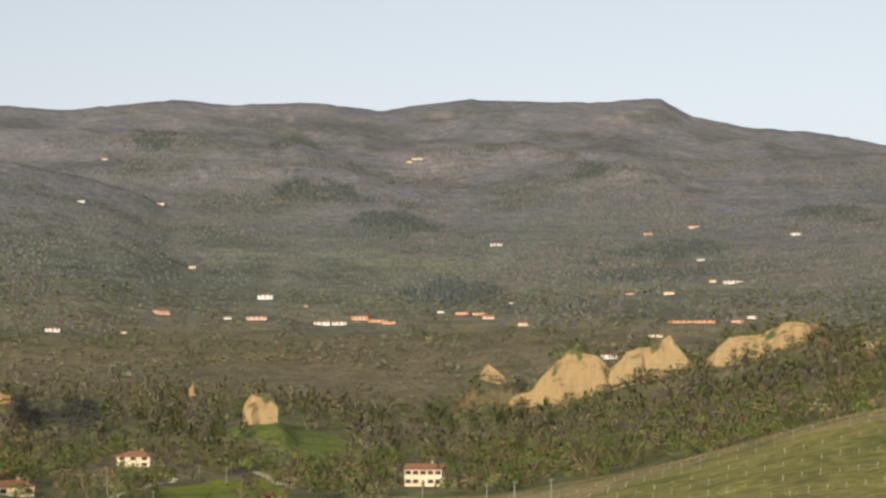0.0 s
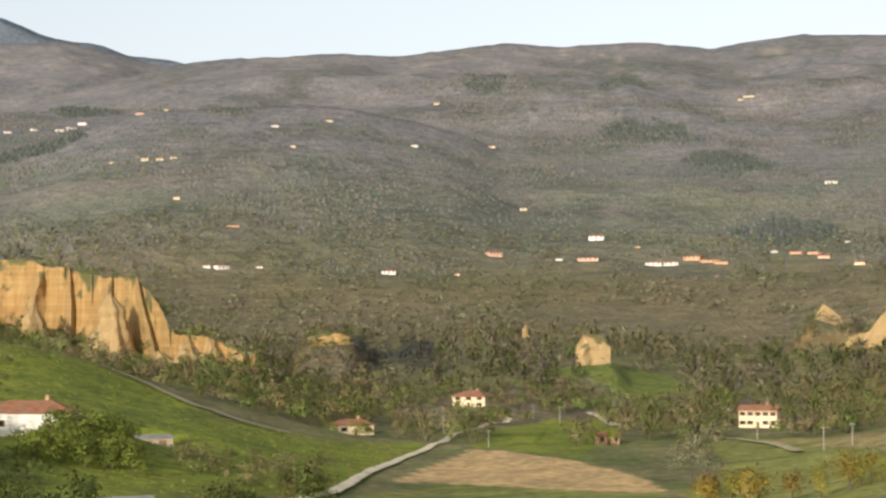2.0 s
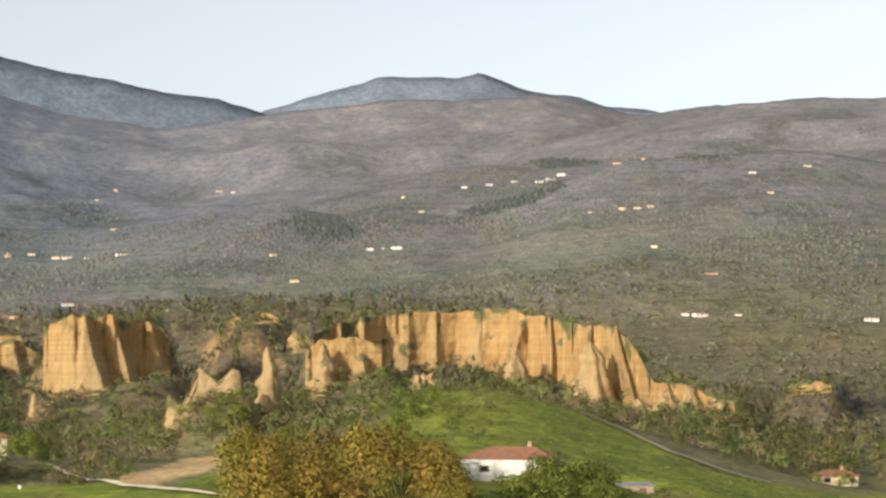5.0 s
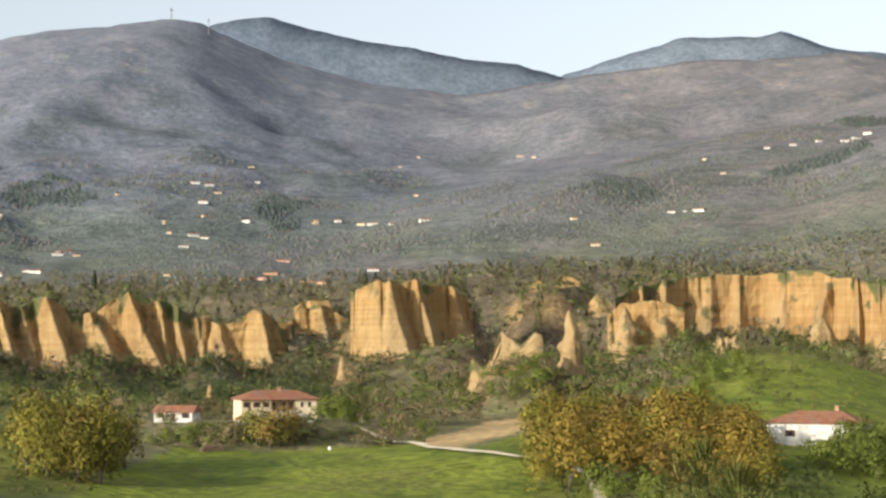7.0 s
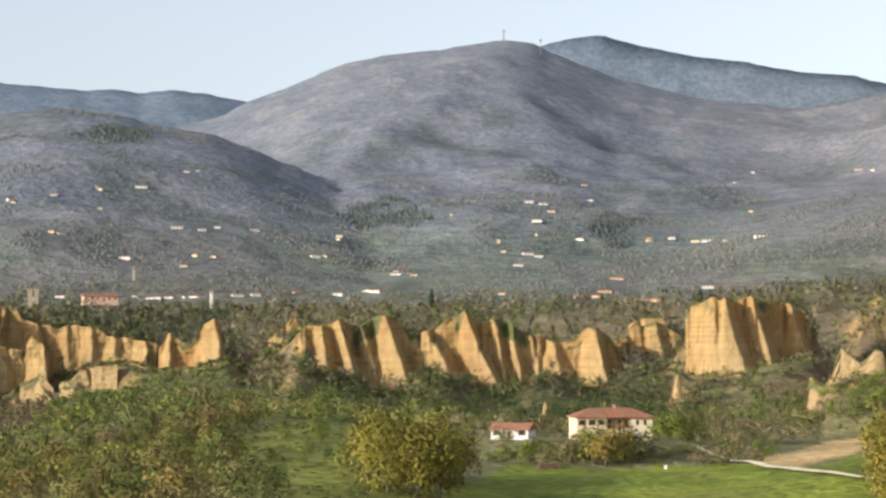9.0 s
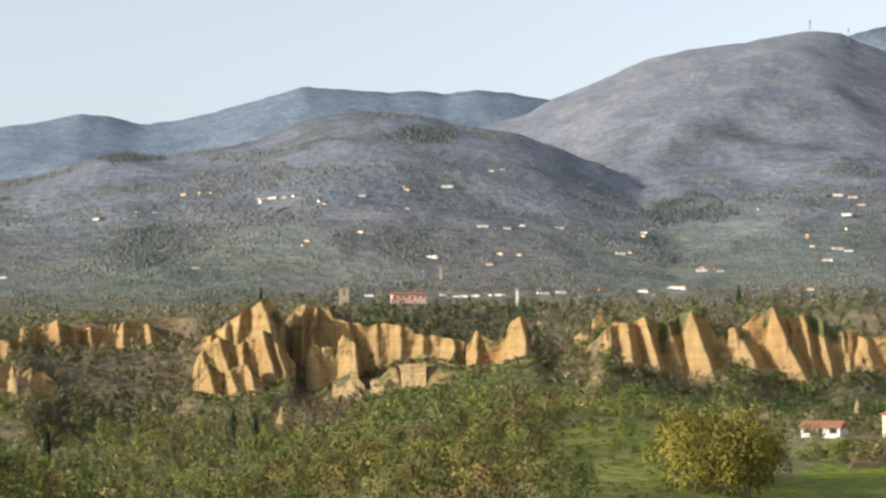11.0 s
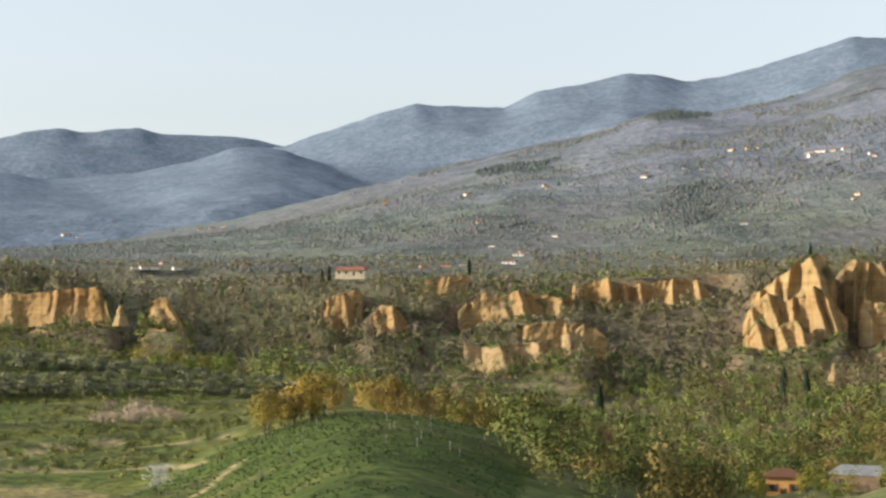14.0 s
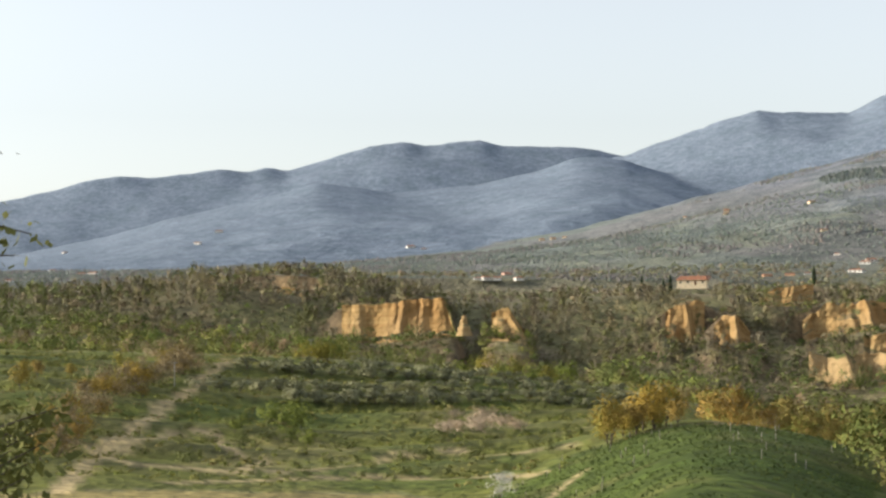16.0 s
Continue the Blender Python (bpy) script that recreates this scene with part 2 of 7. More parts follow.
# cliffs: heading, distance, height of the top and of the foot, from end to end
CLIFFS = [
    ("tall ochre sandstone cliff with a jagged crest above green woods", 0, (0.1, 4.5), [(-1.89, 1000, 29.3, 20.4), (-2.66, 1000, 33.1, 22.5), (-3.52, 1000, 50.1, 24.2), (-3.86, 1000, 54.5, 24.8), (-4.71, 1000, 50.9, 30.8), (-5.04, 1000, 44.1, 33.7), (-5.56, 1000, 53.0, 36.7), (-6.23, 1000, 55.9, 39.0), (-6.83, 1000, 62.7, 42.6), (-7.49, 1000, 47.0, 44.0)]),
    ("ochre sandstone cliff capped with brown scrub", 0, (0.1, 4.5), [(-7.83, 980, 48.1, 43.8), (-8.59, 980, 61.1, 46.6), (-9.59, 980, 62.4, 49.5), (-10.26, 980, 67.6, 53.8), (-11.25, 980, 67.5, 62.3)]),
    ("long ochre sandstone cliff with buttresses above a green slope", 0, (0.08, 8.5), [(28.34, 830, 52.0, 25.4), (27.52, 850, 60.0, 27.6), (26.2, 870, 62.7, 32.6), (24.02, 880, 64.2, 37.7), (22.5, 870, 64.7, 35.0), (21.49, 850, 62.7, 32.4), (20.64, 830, 57.0, 27.4), (19.44, 800, 56.1, 20.4), (18.84, 780, 50.9, 20.7), (18.08, 750, 32.2, 21.1), (17.05, 730, 31.1, 21.4), (15.69, 720, 24.7, 19.3)]),
    ("eroded sandstone buttress rising out of scrub", 2, (0.1, 8.5), [(28.58, 820, 44.4, 25.0), (28.15, 820, 50.5, 25.0), (27.14, 820, 50.5, 32.3), (26.29, 820, 48.1, 34.7)]),
    ("row of sandstone pinnacles below the plateau", 0, (0.35, 8.5), [(65.49, 1000, 48.8, 36.9), (64.46, 1000, 51.8, 35.4), (64.12, 1000, 48.8, 30.9), (62.76, 1000, 51.8, 33.9), (61.73, 1000, 51.7, 36.8), (61.05, 1000, 39.8, 36.8)]),
    ("sandstone cliff with a scrubby top", 0, (0.1, 3.5), [(82.77, 800, 42.0, 27.7), (81.84, 800, 42.0, 26.5), (80.81, 800, 44.3, 27.6), (79.61, 800, 45.0, 29.4), (79.36, 800, 32.3, 29.4)]),
    ("lone sandstone stack among shrubs", 1, (0.1, 4.0), [(78.24, 780, 38.0, 27.6), (77.73, 780, 40.8, 27.5), (77.22, 780, 29.8, 26.3)]),
    ("blocky ochre sandstone bluff with deep flutes", 0, (0.1, 5.0), [(36.35, 835, 55.8, 26.7), (36.15, 826, 57.3, 26.0), (35.67, 822, 58.4, 26.0), (35.16, 822, 58.4, 26.0), (34.64, 826, 58.0, 27.7), (33.96, 834, 58.8, 31.7), (33.27, 842, 58.1, 33.4), (32.84, 850, 55.0, 34.7), (32.62, 856, 45.0, 34.8)]),
    ("high eroded sandstone cliff with pinnacles", 0, (0.2, 8.5), [(60.16, 905, 41.2, 17.4), (59.88, 905, 44.9, 16.9), (59.59, 905, 47.1, 16.1), (59.33, 905, 51.1, 16.1), (58.9, 905, 56.5, 16.0), (58.65, 905, 57.8, 16.8), (58.17, 905, 60.5, 17.9), (57.88, 905, 57.3, 18.7), (57.63, 905, 49.7, 20.1)]),
    ("small ochre sandstone bluff below the plateau", 0, (0.1, 8.5), [(48.92, 900, 43.0, 37.6), (48.58, 900, 47.0, 39.0), (48.16, 900, 54.2, 39.0), (47.81, 900, 47.0, 39.8)]),
    ("fluted ochre sandstone cliff with sunlit edges", 0, (0.1, 8.5), [(48.02, 852, 45.0, 33.6), (47.73, 852, 49.5, 32.3), (47.22, 852, 48.0, 27.2), (46.71, 852, 51.8, 24.2), (46.31, 852, 47.0, 22.7), (45.77, 852, 52.6, 19.6), (45.22, 852, 53.4, 17.9), (44.66, 852, 44.5, 17.9), (44.14, 852, 46.3, 17.1), (43.8, 852, 42.5, 19.7)]),
    ("sandstone cliff with steep sunlit buttresses", 0, (0.1, 8.5), [(44.31, 858, 45.1, 27.2), (43.89, 858, 47.2, 27.2), (43.46, 858, 51.5, 26.0), (42.95, 858, 53.3, 25.2), (42.52, 858, 49.7, 20.9), (41.92, 858, 51.3, 19.1), (41.58, 858, 50.8, 19.6), (41.07, 858, 44.6, 20.9), (40.55, 858, 44.6, 23.4)]),
    ("sandstone spur with a rounded top", 0, (0.1, 8.5), [(40.81, 862, 43.9, 24.7), (39.96, 862, 40.8, 26.0), (39.36, 862, 45.2, 19.6), (38.97, 862, 47.0, 17.8), (38.51, 862, 41.3, 17.8), (38.26, 862, 32.4, 19.6)]),
    ("low sandstone bluff in a wooded recess", 0, (0.1, 5.0), [(38.51, 890, 41.6, 28.4), (38.17, 890, 43.5, 29.8), (37.75, 890, 49.0, 30.3), (37.07, 890, 50.3, 32.4), (36.48, 890, 45.0, 29.3)]),
    ("small sandstone scarp among bare trees", 0, (0.1, 4.0), [(38.06, 930, 50.1, 41.8), (37.63, 930, 52.9, 41.0), (37.03, 930, 54.3, 40.4), (36.83, 930, 47.4, 40.5)]),
    ("brown sandstone wall above bare woods", 0, (0.25, 8.5), [(68.95, 960, 35.4, 23.2), (68.7, 960, 40.2, 23.2), (68.11, 960, 43.1, 25.4), (67.19, 960, 44.8, 31.1), (66.17, 960, 42.5, 30.5), (65.4, 960, 43.6, 33.9)]),
    ("weathered sandstone buttress over the ravine", 0, (0.3, 8.5), [(72.99, 950, 39.6, 28.5), (72.7, 950, 43.8, 20.2), (72.21, 950, 46.6, 22.4), (71.84, 950, 43.8, 22.9)]),
    ("narrow sandstone fin over the ravine", 0, (0.3, 8.5), [(71.57, 930, 34.0, 23.6), (71.29, 930, 38.9, 23.1), (70.91, 930, 39.5, 21.4), (70.49, 930, 29.9, 22.5)]),
    ("low sandstone scarp at the plateau's rim", 0, (0.1, 4.0), [(70.18, 1020, 49.2, 43.2), (69.71, 1020, 52.8, 43.2), (69.04, 1020, 53.7, 43.2), (68.62, 1020, 54.6, 44.4)]),
    ("grey-brown rock face among bare trees", 0, (0.1, 3.0), [(86.26, 930, 46.6, 41.6), (85.75, 930, 51.5, 42.4), (84.9, 930, 52.1, 42.4), (84.05, 930, 52.6, 43.2), (83.75, 930, 47.9, 43.7)]),
    ("sandstone scar on a wooded hilltop", 0, (0.1, 4.0), [(-12.06, 960, 49.0, 47.0), (-12.39, 960, 57.3, 47.6), (-12.8, 960, 58.7, 47.5), (-13.21, 960, 61.4, 47.5), (-13.69, 960, 58.6, 47.5)]),
    ("small sandstone outcrop in plateau scrub", 0, (0.1, 3.0), [(30.96, 960, 60.9, 58.6), (30.74, 960, 64.6, 59.2), (30.5, 960, 63.7, 59.7), (30.33, 960, 61.4, 59.7)]),
    ("small sandstone outcrop in plateau scrub", 0, (0.1, 3.0), [(30.16, 965, 63.3, 61.0), (29.99, 965, 67.4, 61.6), (29.68, 965, 66.8, 62.2), (29.41, 965, 63.9, 62.2)]),
    ("reddish sandstone scar above the pinnacles", 2, (0.1, 3.0), [(29.17, 930, 51.6, 46.1), (28.92, 930, 57.2, 46.1), (28.63, 930, 55.8, 46.7), (28.41, 930, 50.3, 47.2)]),
    ("reddish rock scar above a dark gully", 0, (0.1, 2.5), [(14.09, 900, 30.4, 27.0), (13.7, 900, 32.8, 27.5), (13.16, 900, 32.8, 27.7), (12.85, 900, 30.7, 28.5)]),
    ("squat sandstone tower on a grassy knoll", 1, (0.1, 3.5), [(6.02, 850, 25.9, 18.9), (5.82, 850, 30.9, 18.9), (5.48, 850, 31.7, 18.9), (5.17, 850, 30.4, 19.4), (4.97, 850, 26.4, 19.9)]),
    ("tilted sandstone scar in the valley woods", 1, (0.1, 3.0), [(-1.09, 1050, 42.6, 40.7), (-1.33, 1050, 48.8, 39.4), (-1.64, 1050, 44.7, 37.6), (-1.95, 1050, 39.4, 36.3)]),
    ("lower tier of eroded sandstone fins", 2, (0.4, 8.5), [(60.4, 880, 29.6, 16.5), (60.1, 880, 40.9, 15.7), (59.68, 880, 42.7, 15.2), (59.25, 880, 40.9, 15.2), (58.82, 880, 43.5, 16.5), (58.31, 880, 47.1, 17.8), (57.88, 880, 42.7, 20.4), (57.55, 880, 36.1, 23.5), (57.33, 880, 30.3, 26.1)]),
    ("lowest tier of eroded sandstone fins", 2, (0.4, 8.5), [(60.26, 862, 25.3, 16.1), (59.88, 862, 30.9, 15.3), (59.34, 862, 27.8, 15.0), (58.79, 862, 30.4, 16.5), (58.32, 862, 23.7, 18.1)]),
    ("sandstone cliff below the village rim", 0, (0.15, 6.0), [(57.42, 905, 56.4, 30.8), (57.15, 905, 60.5, 27.6), (56.86, 905, 59.9, 24.1), (56.35, 905, 57.7, 22.2), (56.18, 905, 52.3, 22.2), (55.76, 905, 49.6, 22.2), (55.5, 905, 51.7, 22.7), (55.08, 905, 48.2, 24.0), (54.57, 905, 49.5, 28.0), (53.98, 905, 48.1, 30.7), (53.65, 905, 44.1, 31.8), (53.06, 905, 44.0, 31.8), (52.26, 905, 40.8, 30.7)]),
    ("upright sunlit sandstone fin", 2, (0.12, 5.0), [(52.19, 888, 38.0, 27.5), (51.89, 888, 45.0, 27.0), (51.59, 888, 43.2, 27.5), (51.23, 888, 41.1, 29.1), (50.81, 888, 50.2, 30.6), (50.39, 888, 53.5, 32.2), (50.24, 888, 41.0, 33.2)]),
    ("sandstone spur standing before a cliff", 2, (0.3, 5.0), [(57.02, 884, 33.5, 22.9), (56.78, 884, 41.3, 22.9), (56.18, 884, 38.2, 24.2), (55.93, 884, 43.4, 24.2), (55.59, 884, 40.8, 25.5), (55.42, 884, 32.9, 26.1)]),
    ("grey eroded sandstone badlands", 2, (0.4, 8.5), [(67.18, 850, 31.2, 17.3), (66.34, 850, 29.6, 11.0), (65.57, 850, 31.1, 8.4), (64.98, 850, 28.1, 8.4), (64.46, 850, 23.5, 10.9)]),
    ("pale eroded sandstone outcrop in the ravine", 1, (0.15, 7.0), [(68.78, 820, 21.6, 8.3), (68.19, 820, 19.1, 7.0), (67.35, 820, 20.3, 6.9), (66.33, 820, 21.5, 9.3), (65.15, 820, 28.7, 16.5)]),
    ("pale sandstone shoulder above the trees", 2, (0.1, 8.5), [(55.09, 868, 22.6, 16.7), (54.79, 868, 23.6, 16.7), (54.5, 868, 27.7, 16.7), (54.07, 868, 30.3, 16.7), (53.4, 868, 31.3, 17.9)]),
    ("pale twin-peaked sandstone crag among shrubs", 1, (0.1, 4.0), [(32.93, 690, 16, 12.5), (32.7, 690, 27.5, 12.5), (32.52, 690, 26, 13), (32.35, 690, 23, 18), (32.1, 690, 27, 20.5), (31.78, 690, 38.2, 21.5), (31.55, 690, 35, 22.5), (31.2, 690, 32.4, 24), (30.8, 690, 37.2, 25), (30.56, 690, 35.8, 25.5), (30.48, 690, 29, 26)]),
    ("pale pyramid of eroded sandstone", 1, (0.1, 6.0), [(56.96, 850, 14.5, 8.2), (56.58, 850, 18.2, 6.9), (56.11, 850, 23.3, 8.2), (55.68, 850, 26.3, 8.7), (55.26, 850, 20.8, 8.2)]),
]
for _, _, _, line in CLIFFS:  # metres of depth for each degree: the cliffs stand obliquely to the viewpoint
    turn = 6.0 if line[-1][0] > 76 else 0.0 if line[-1][0] > 60 else 5.0 if line[-1][0] > 49 else -2.5 if line[-1][0] > 36 else 0.0
    line[:] = [(az, r + turn * (az - line[-1][0]), top, foot) for az, r, top, foot in line]
SCARPS = [(np.array(sorted(line)), free) for _, free, _, line in CLIFFS]
PINNACLES = [(22.16, 830, 45.2, 25.5, 14.4), (19.86, 782, 49.8, 20.2, 20.6), (27.99, 812, 48.7, 25.0, 14.1), (27.01, 826, 42.2, 32.1, 11.4), (18.5, 745, 26.1, 16.3, 12.5), (17.02, 725, 30.5, 19.3, 9.5), (25.01, 805, 36.0, 29.2, 9.6), (17.73, 738, 30.0, 20.2, 8.8), (16.2, 718, 25.3, 18.9, 8.6), (29.69, 720, 45.5, 23.2, 9.9), (36.6, 760, 27.6, 20.8, 3.0), (29.78, 660, 20.8, 16.1, 5.9), (25.21, 780, 35.5, 29.5, 7.0), (24.79, 785, 36.0, 30.4, 6.6), (57.76, 700, 15.3, 7.4, 4.2), (79.07, 770, 37.8, 31.8, 5.1), (36.61, 760, 27.4, 21.1, 3.2), (40.56, 700, 17.7, 13.6, 2.9), (7.53, 900, 36.6, 33.4, 3.2)]


PADS = [
    (38.61, 440, 14.3, 16), (22.31, 393, 11.8, 14), (12.77, 590, 0.8, 10), (9.18, 720, 4.6, 12), (0.54, 660, -0.2, 12),
    (5.08, 560, -0.5, 6), (18.71, 430, 6.3, 7), (41.53, 480, 12.6, 8), (59.25, 340, -0.3, 7), (56.95, 340, 1.6, 9),
]  # level places for yards and farm tracks: heading, distance, height, radius


def land(x, y):
    """Height of the ground at a place, and which ridge it belongs to (-1: the valley)."""
    x, y = np.asarray(x, float), np.asarray(y, float)
    az, r = polar(x, y)
    z = valley(az, r)
    z = z + (fbm(x / 90, y / 90, 3, 4) - 0.5) * 9 * smooth(450, 900, r) + (fbm(x / 30, y / 30, 5, 3) - 0.5) * 1.6 * smooth(100, 400, r)
    step = (r + 14 * np.sin(np.radians(az * 9)) + 5 * vnoise(x / 25, y / 25, 8)) / 27.0
    z = z + (smooth(0.25, 0.75, step - np.floor(step)) - (step - np.floor(step))) * 2.6 * smooth(72.5, 75, az) * smooth(285, 310, r) * (1 - smooth(480, 510, r))  # terraces
    for paz, pr, pz, prad in PADS:
        px, py = xy(paz, pr)
        w = 1 - smooth(prad, 2.4 * prad, np.hypot(x - px, y - py))
        z = z * (1 - w) + pz * w
    for line, free in SCARPS:
        wide = (az > line[0, 0] - 1) & (az < line[-1, 0] + 1) & (np.abs(r - line[:, 1].mean()) < 200)
        if not wide.any():
            continue
        a, d = az[wide], r[wide] - np.interp(az[wide], line[:, 0], line[:, 1])
        side = smooth(line[0, 0] - 0.7, line[0, 0], a) * (1 - smooth(line[-1, 0], line[-1, 0] + 0.7, a))
        low, high = np.interp(a, line[:, 0], line[:, 3]) - 1.0, np.interp(a, line[:, 0], line[:, 2]) - 0.6
        zz = z[wide]
        w = side * smooth(-75, -18, d) * (1 - smooth(12, 40, d) if free == 1 else 1 - smooth(3, 5, d))
        zz = zz + (low - zz) * w
        if free == 0:
            w = side * smooth(3, 9, d) * (1 - smooth(16, 45, d))
            zz = zz + (np.maximum(high, zz) - zz) * w
        z[wide] = zz
    which = np.full(np.shape(x), -1)
    for n, (name, (foot, crest, line)) in enumerate(RIDGES.items()):
        a = np.array(line)
        el = np.interp(az, a[:, 0], a[:, 1], left=-4, right=-4)
        el = el - 0.6 * np.maximum(0, a[0, 0] + 3 - az) - 0.6 * np.maximum(0, az - a[-1, 0] + 3)
        el = np.maximum(el, -20)
        fine = np.linspace(a[0, 0] - 4, a[-1, 0] + 4, 400)
        rough = np.interp(fine, a[:, 0], a[:, 1])
        k = max(3, int(3.0 / (fine[1] - fine[0])) | 1)
        broad = np.interp(az, fine, np.convolve(np.pad(rough, k // 2, mode="edge"), np.ones(k) / k, "valid"), left=-20, right=-20)
        u = (r - foot) / (crest - foot)
        w = smooth(0.72, 1.0, u)
        el = np.minimum(broad, el + 0.5) * (1 - w) + w * (el + 0.05 + (fbm(az * 2.2, az * 0 + n, 60 + n, 4) - 0.5) * 0.07 + (vnoise(az * 14, az * 0, 80 + n) - 0.5) * 0.03)
        top = EYE + crest * np.tan(np.radians(el))
        low = 30 + foot * 0.028
        u = (r - foot) / (crest - foot)
        h = np.where(u < 1, np.sign(u) * np.abs(u) ** 1.08, 1 - (u - 1) * 1.6)
        spur = ridged(x / 620 + 3.7 * n, y / 620, 20 + 5 * n, 4) - 0.62
        rill = ridged(x / 210 + 1.3 * n, y / 210, 220 + 5 * n, 3) - 0.62
        h = h + (spur * 0.95 + rill * 0.14) * np.clip(u, 0, 1) * np.clip(1 - u, 0, 1) * (u > 0)
        zn = low + (top - low) * h
        zn = zn + (fbm(x / 45, y / 45, 90, 3) - 0.5) * 14 * np.clip(1 - u, 0, 1) * np.clip(u * 3, 0, 1)
        zn = np.where((u < -0.05) | (top < low + 5), -50, zn)
        which = np.where(zn > z, n, which)
        z = np.maximum(z, zn)
    return z, which


def ground_at(az, r):
    x, y = xy(az, r)
    return float(land(np.array([x]), np.array([y]))[0][0])


# ---- materials ----
def material(name, rough=0.9, spec=0.2):
    m = bpy.data.materials.new(name)
    m.use_nodes = True
    b = m.node_tree.nodes["Principled BSDF"]
    b.inputs["Roughness"].default_value = rough
    b.inputs["Specular IOR Level"].default_value = spec
    return m, m.node_tree.nodes, m.node_tree.links, b


def node(nodes, kind, **sets):
    n = nodes.new(kind)
    for k, v in sets.items():
        if k in n.inputs:
            n.inputs[k].default_value = v
    return n


def mixed(m, a, b, fac, mode="MIX"):
    """A colour mix node; a, b and fac are sockets or values."""
    nodes, links = m.node_tree.nodes, m.node_tree.links
    n = nodes.new("ShaderNodeMix")
    n.data_type, n.blend_type = "RGBA", mode
    for k, v in ((0, fac), (6, a), (7, b)):
        if isinstance(v, bpy.types.NodeSocket):
            links.new(v, n.inputs[k])
        elif k == 0:
            n.inputs[k].default_value = v
        else:
            n.inputs[k].default_value = (*v, 1)
    return n.outputs[2]


def noise_of(m, scale, detail=4.0, space="Object", ramp=None):
    nodes, links = m.node_tree.nodes, m.node_tree.links
    co, n = nodes.new("ShaderNodeTexCoord"), node(nodes, "ShaderNodeTexNoise", Scale=scale, Detail=detail)
    links.new(co.outputs[space], n.inputs["Vector"])
    if not ramp:
        return n.outputs["Fac"]
    r = nodes.new("ShaderNodeMapRange")
    r.inputs[1].default_value, r.inputs[2].default_value = ramp
    links.new(n.outputs["Fac"], r.inputs[0])
    return r.outputs[0]


def bumped(m, b, height, strength, distance):
    n = node(m.node_tree.nodes, "ShaderNodeBump", Strength=strength, Distance=distance)
    m.node_tree.links.new(height, n.inputs["Height"])
    m.node_tree.links.new(n.outputs[0], b.inputs["Normal"])


def land_material():
    m, nodes, links, b = material("land cover", 0.95, 0.1)
    att = nodes.new("ShaderNodeAttribute")
    att.attribute_name = "cover"
    fine = noise_of(m, 0.35, 6, ramp=(0.3, 0.7))
    mid = noise_of(m, 0.07, 6, ramp=(0.3, 0.7))
    broad = noise_of(m, 0.018, 5, ramp=(0.32, 0.68))
    c = mixed(m, att.outputs["Color"], mixed(m, (0.62, 0.63, 0.65), (1.34, 1.33, 1.3), fine), 1.0, "MULTIPLY")
    c = mixed(m, c, mixed(m, (0.76, 0.78, 0.80), (1.21, 1.18, 1.16), mid), 1.0, "MULTIPLY")
    c = mixed(m, c, mixed(m, (0.85, 0.87, 0.87), (1.12, 1.09, 1.09), broad), 1.0, "MULTIPLY")
    # hedges and terrace walls along the contours of the far slopes
    geo = nodes.new("ShaderNodeNewGeometry")
    sep = nodes.new("ShaderNodeSeparateXYZ")
    links.new(geo.outputs["Position"], sep.inputs[0])
    level = nodes.new("ShaderNodeMath")
    level.operation = "MULTIPLY_ADD"
    level.inputs[1].default_value = 0.11
    links.new(sep.outputs["Z"], level.inputs[0])
    wander = nodes.new("ShaderNodeMath")
    wander.operation = "MULTIPLY"
    wander.inputs[1].default_value = 3.2
    links.new(noise_of(m, 0.006, 3), wander.inputs[0])
    links.new(wander.outputs[0], level.inputs[2])
    part_of = nodes.new("ShaderNodeMath")
    part_of.operation = "FRACT"
    links.new(level.outputs[0], part_of.inputs[0])
    edge = nodes.new("ShaderNodeMapRange")
    edge.inputs[1].default_value, edge.inputs[2].default_value = 0.62, 0.85
    links.new(part_of.outputs[0], edge.inputs[0])
    where = nodes.new("ShaderNodeMath")
    where.operation = "MULTIPLY"
    links.new(edge.outputs[0], where.inputs[0])
    links.new(noise_of(m, 0.011, 4, ramp=(0.45, 0.6)), where.inputs[1])
    where2 = nodes.new("ShaderNodeMath")
    where2.operation = "MULTIPLY"
    links.new(where.outputs[0], where2.inputs[0])
    links.new(att.outputs["Alpha"], where2.inputs[1])
    c = mixed(m, c, mixed(m, (1.0, 1.0, 1.0), (0.80, 0.83, 0.84), where2.outputs[0]), 1.0, "MULTIPLY")
    links.new(c, b.inputs["Base Color"])
    wild = nodes.new("ShaderNodeMath")  # woods are rougher than fields
    wild.operation = "MULTIPLY"
    links.new(mid, wild.inputs[0])
    links.new(att.outputs["Alpha"], wild.inputs[1])
    one = node(nodes, "ShaderNodeBump", Strength=0.38, Distance=5.0)
    two = node(nodes, "ShaderNodeBump", Strength=0.6, Distance=0.8)
    links.new(wild.outputs[0], one.inputs["Height"])
    links.new(fine, two.inputs["Height"])
    links.new(one.outputs[0], two.inputs["Normal"])
    links.new(two.outputs[0], b.inputs["Normal"])
    return m


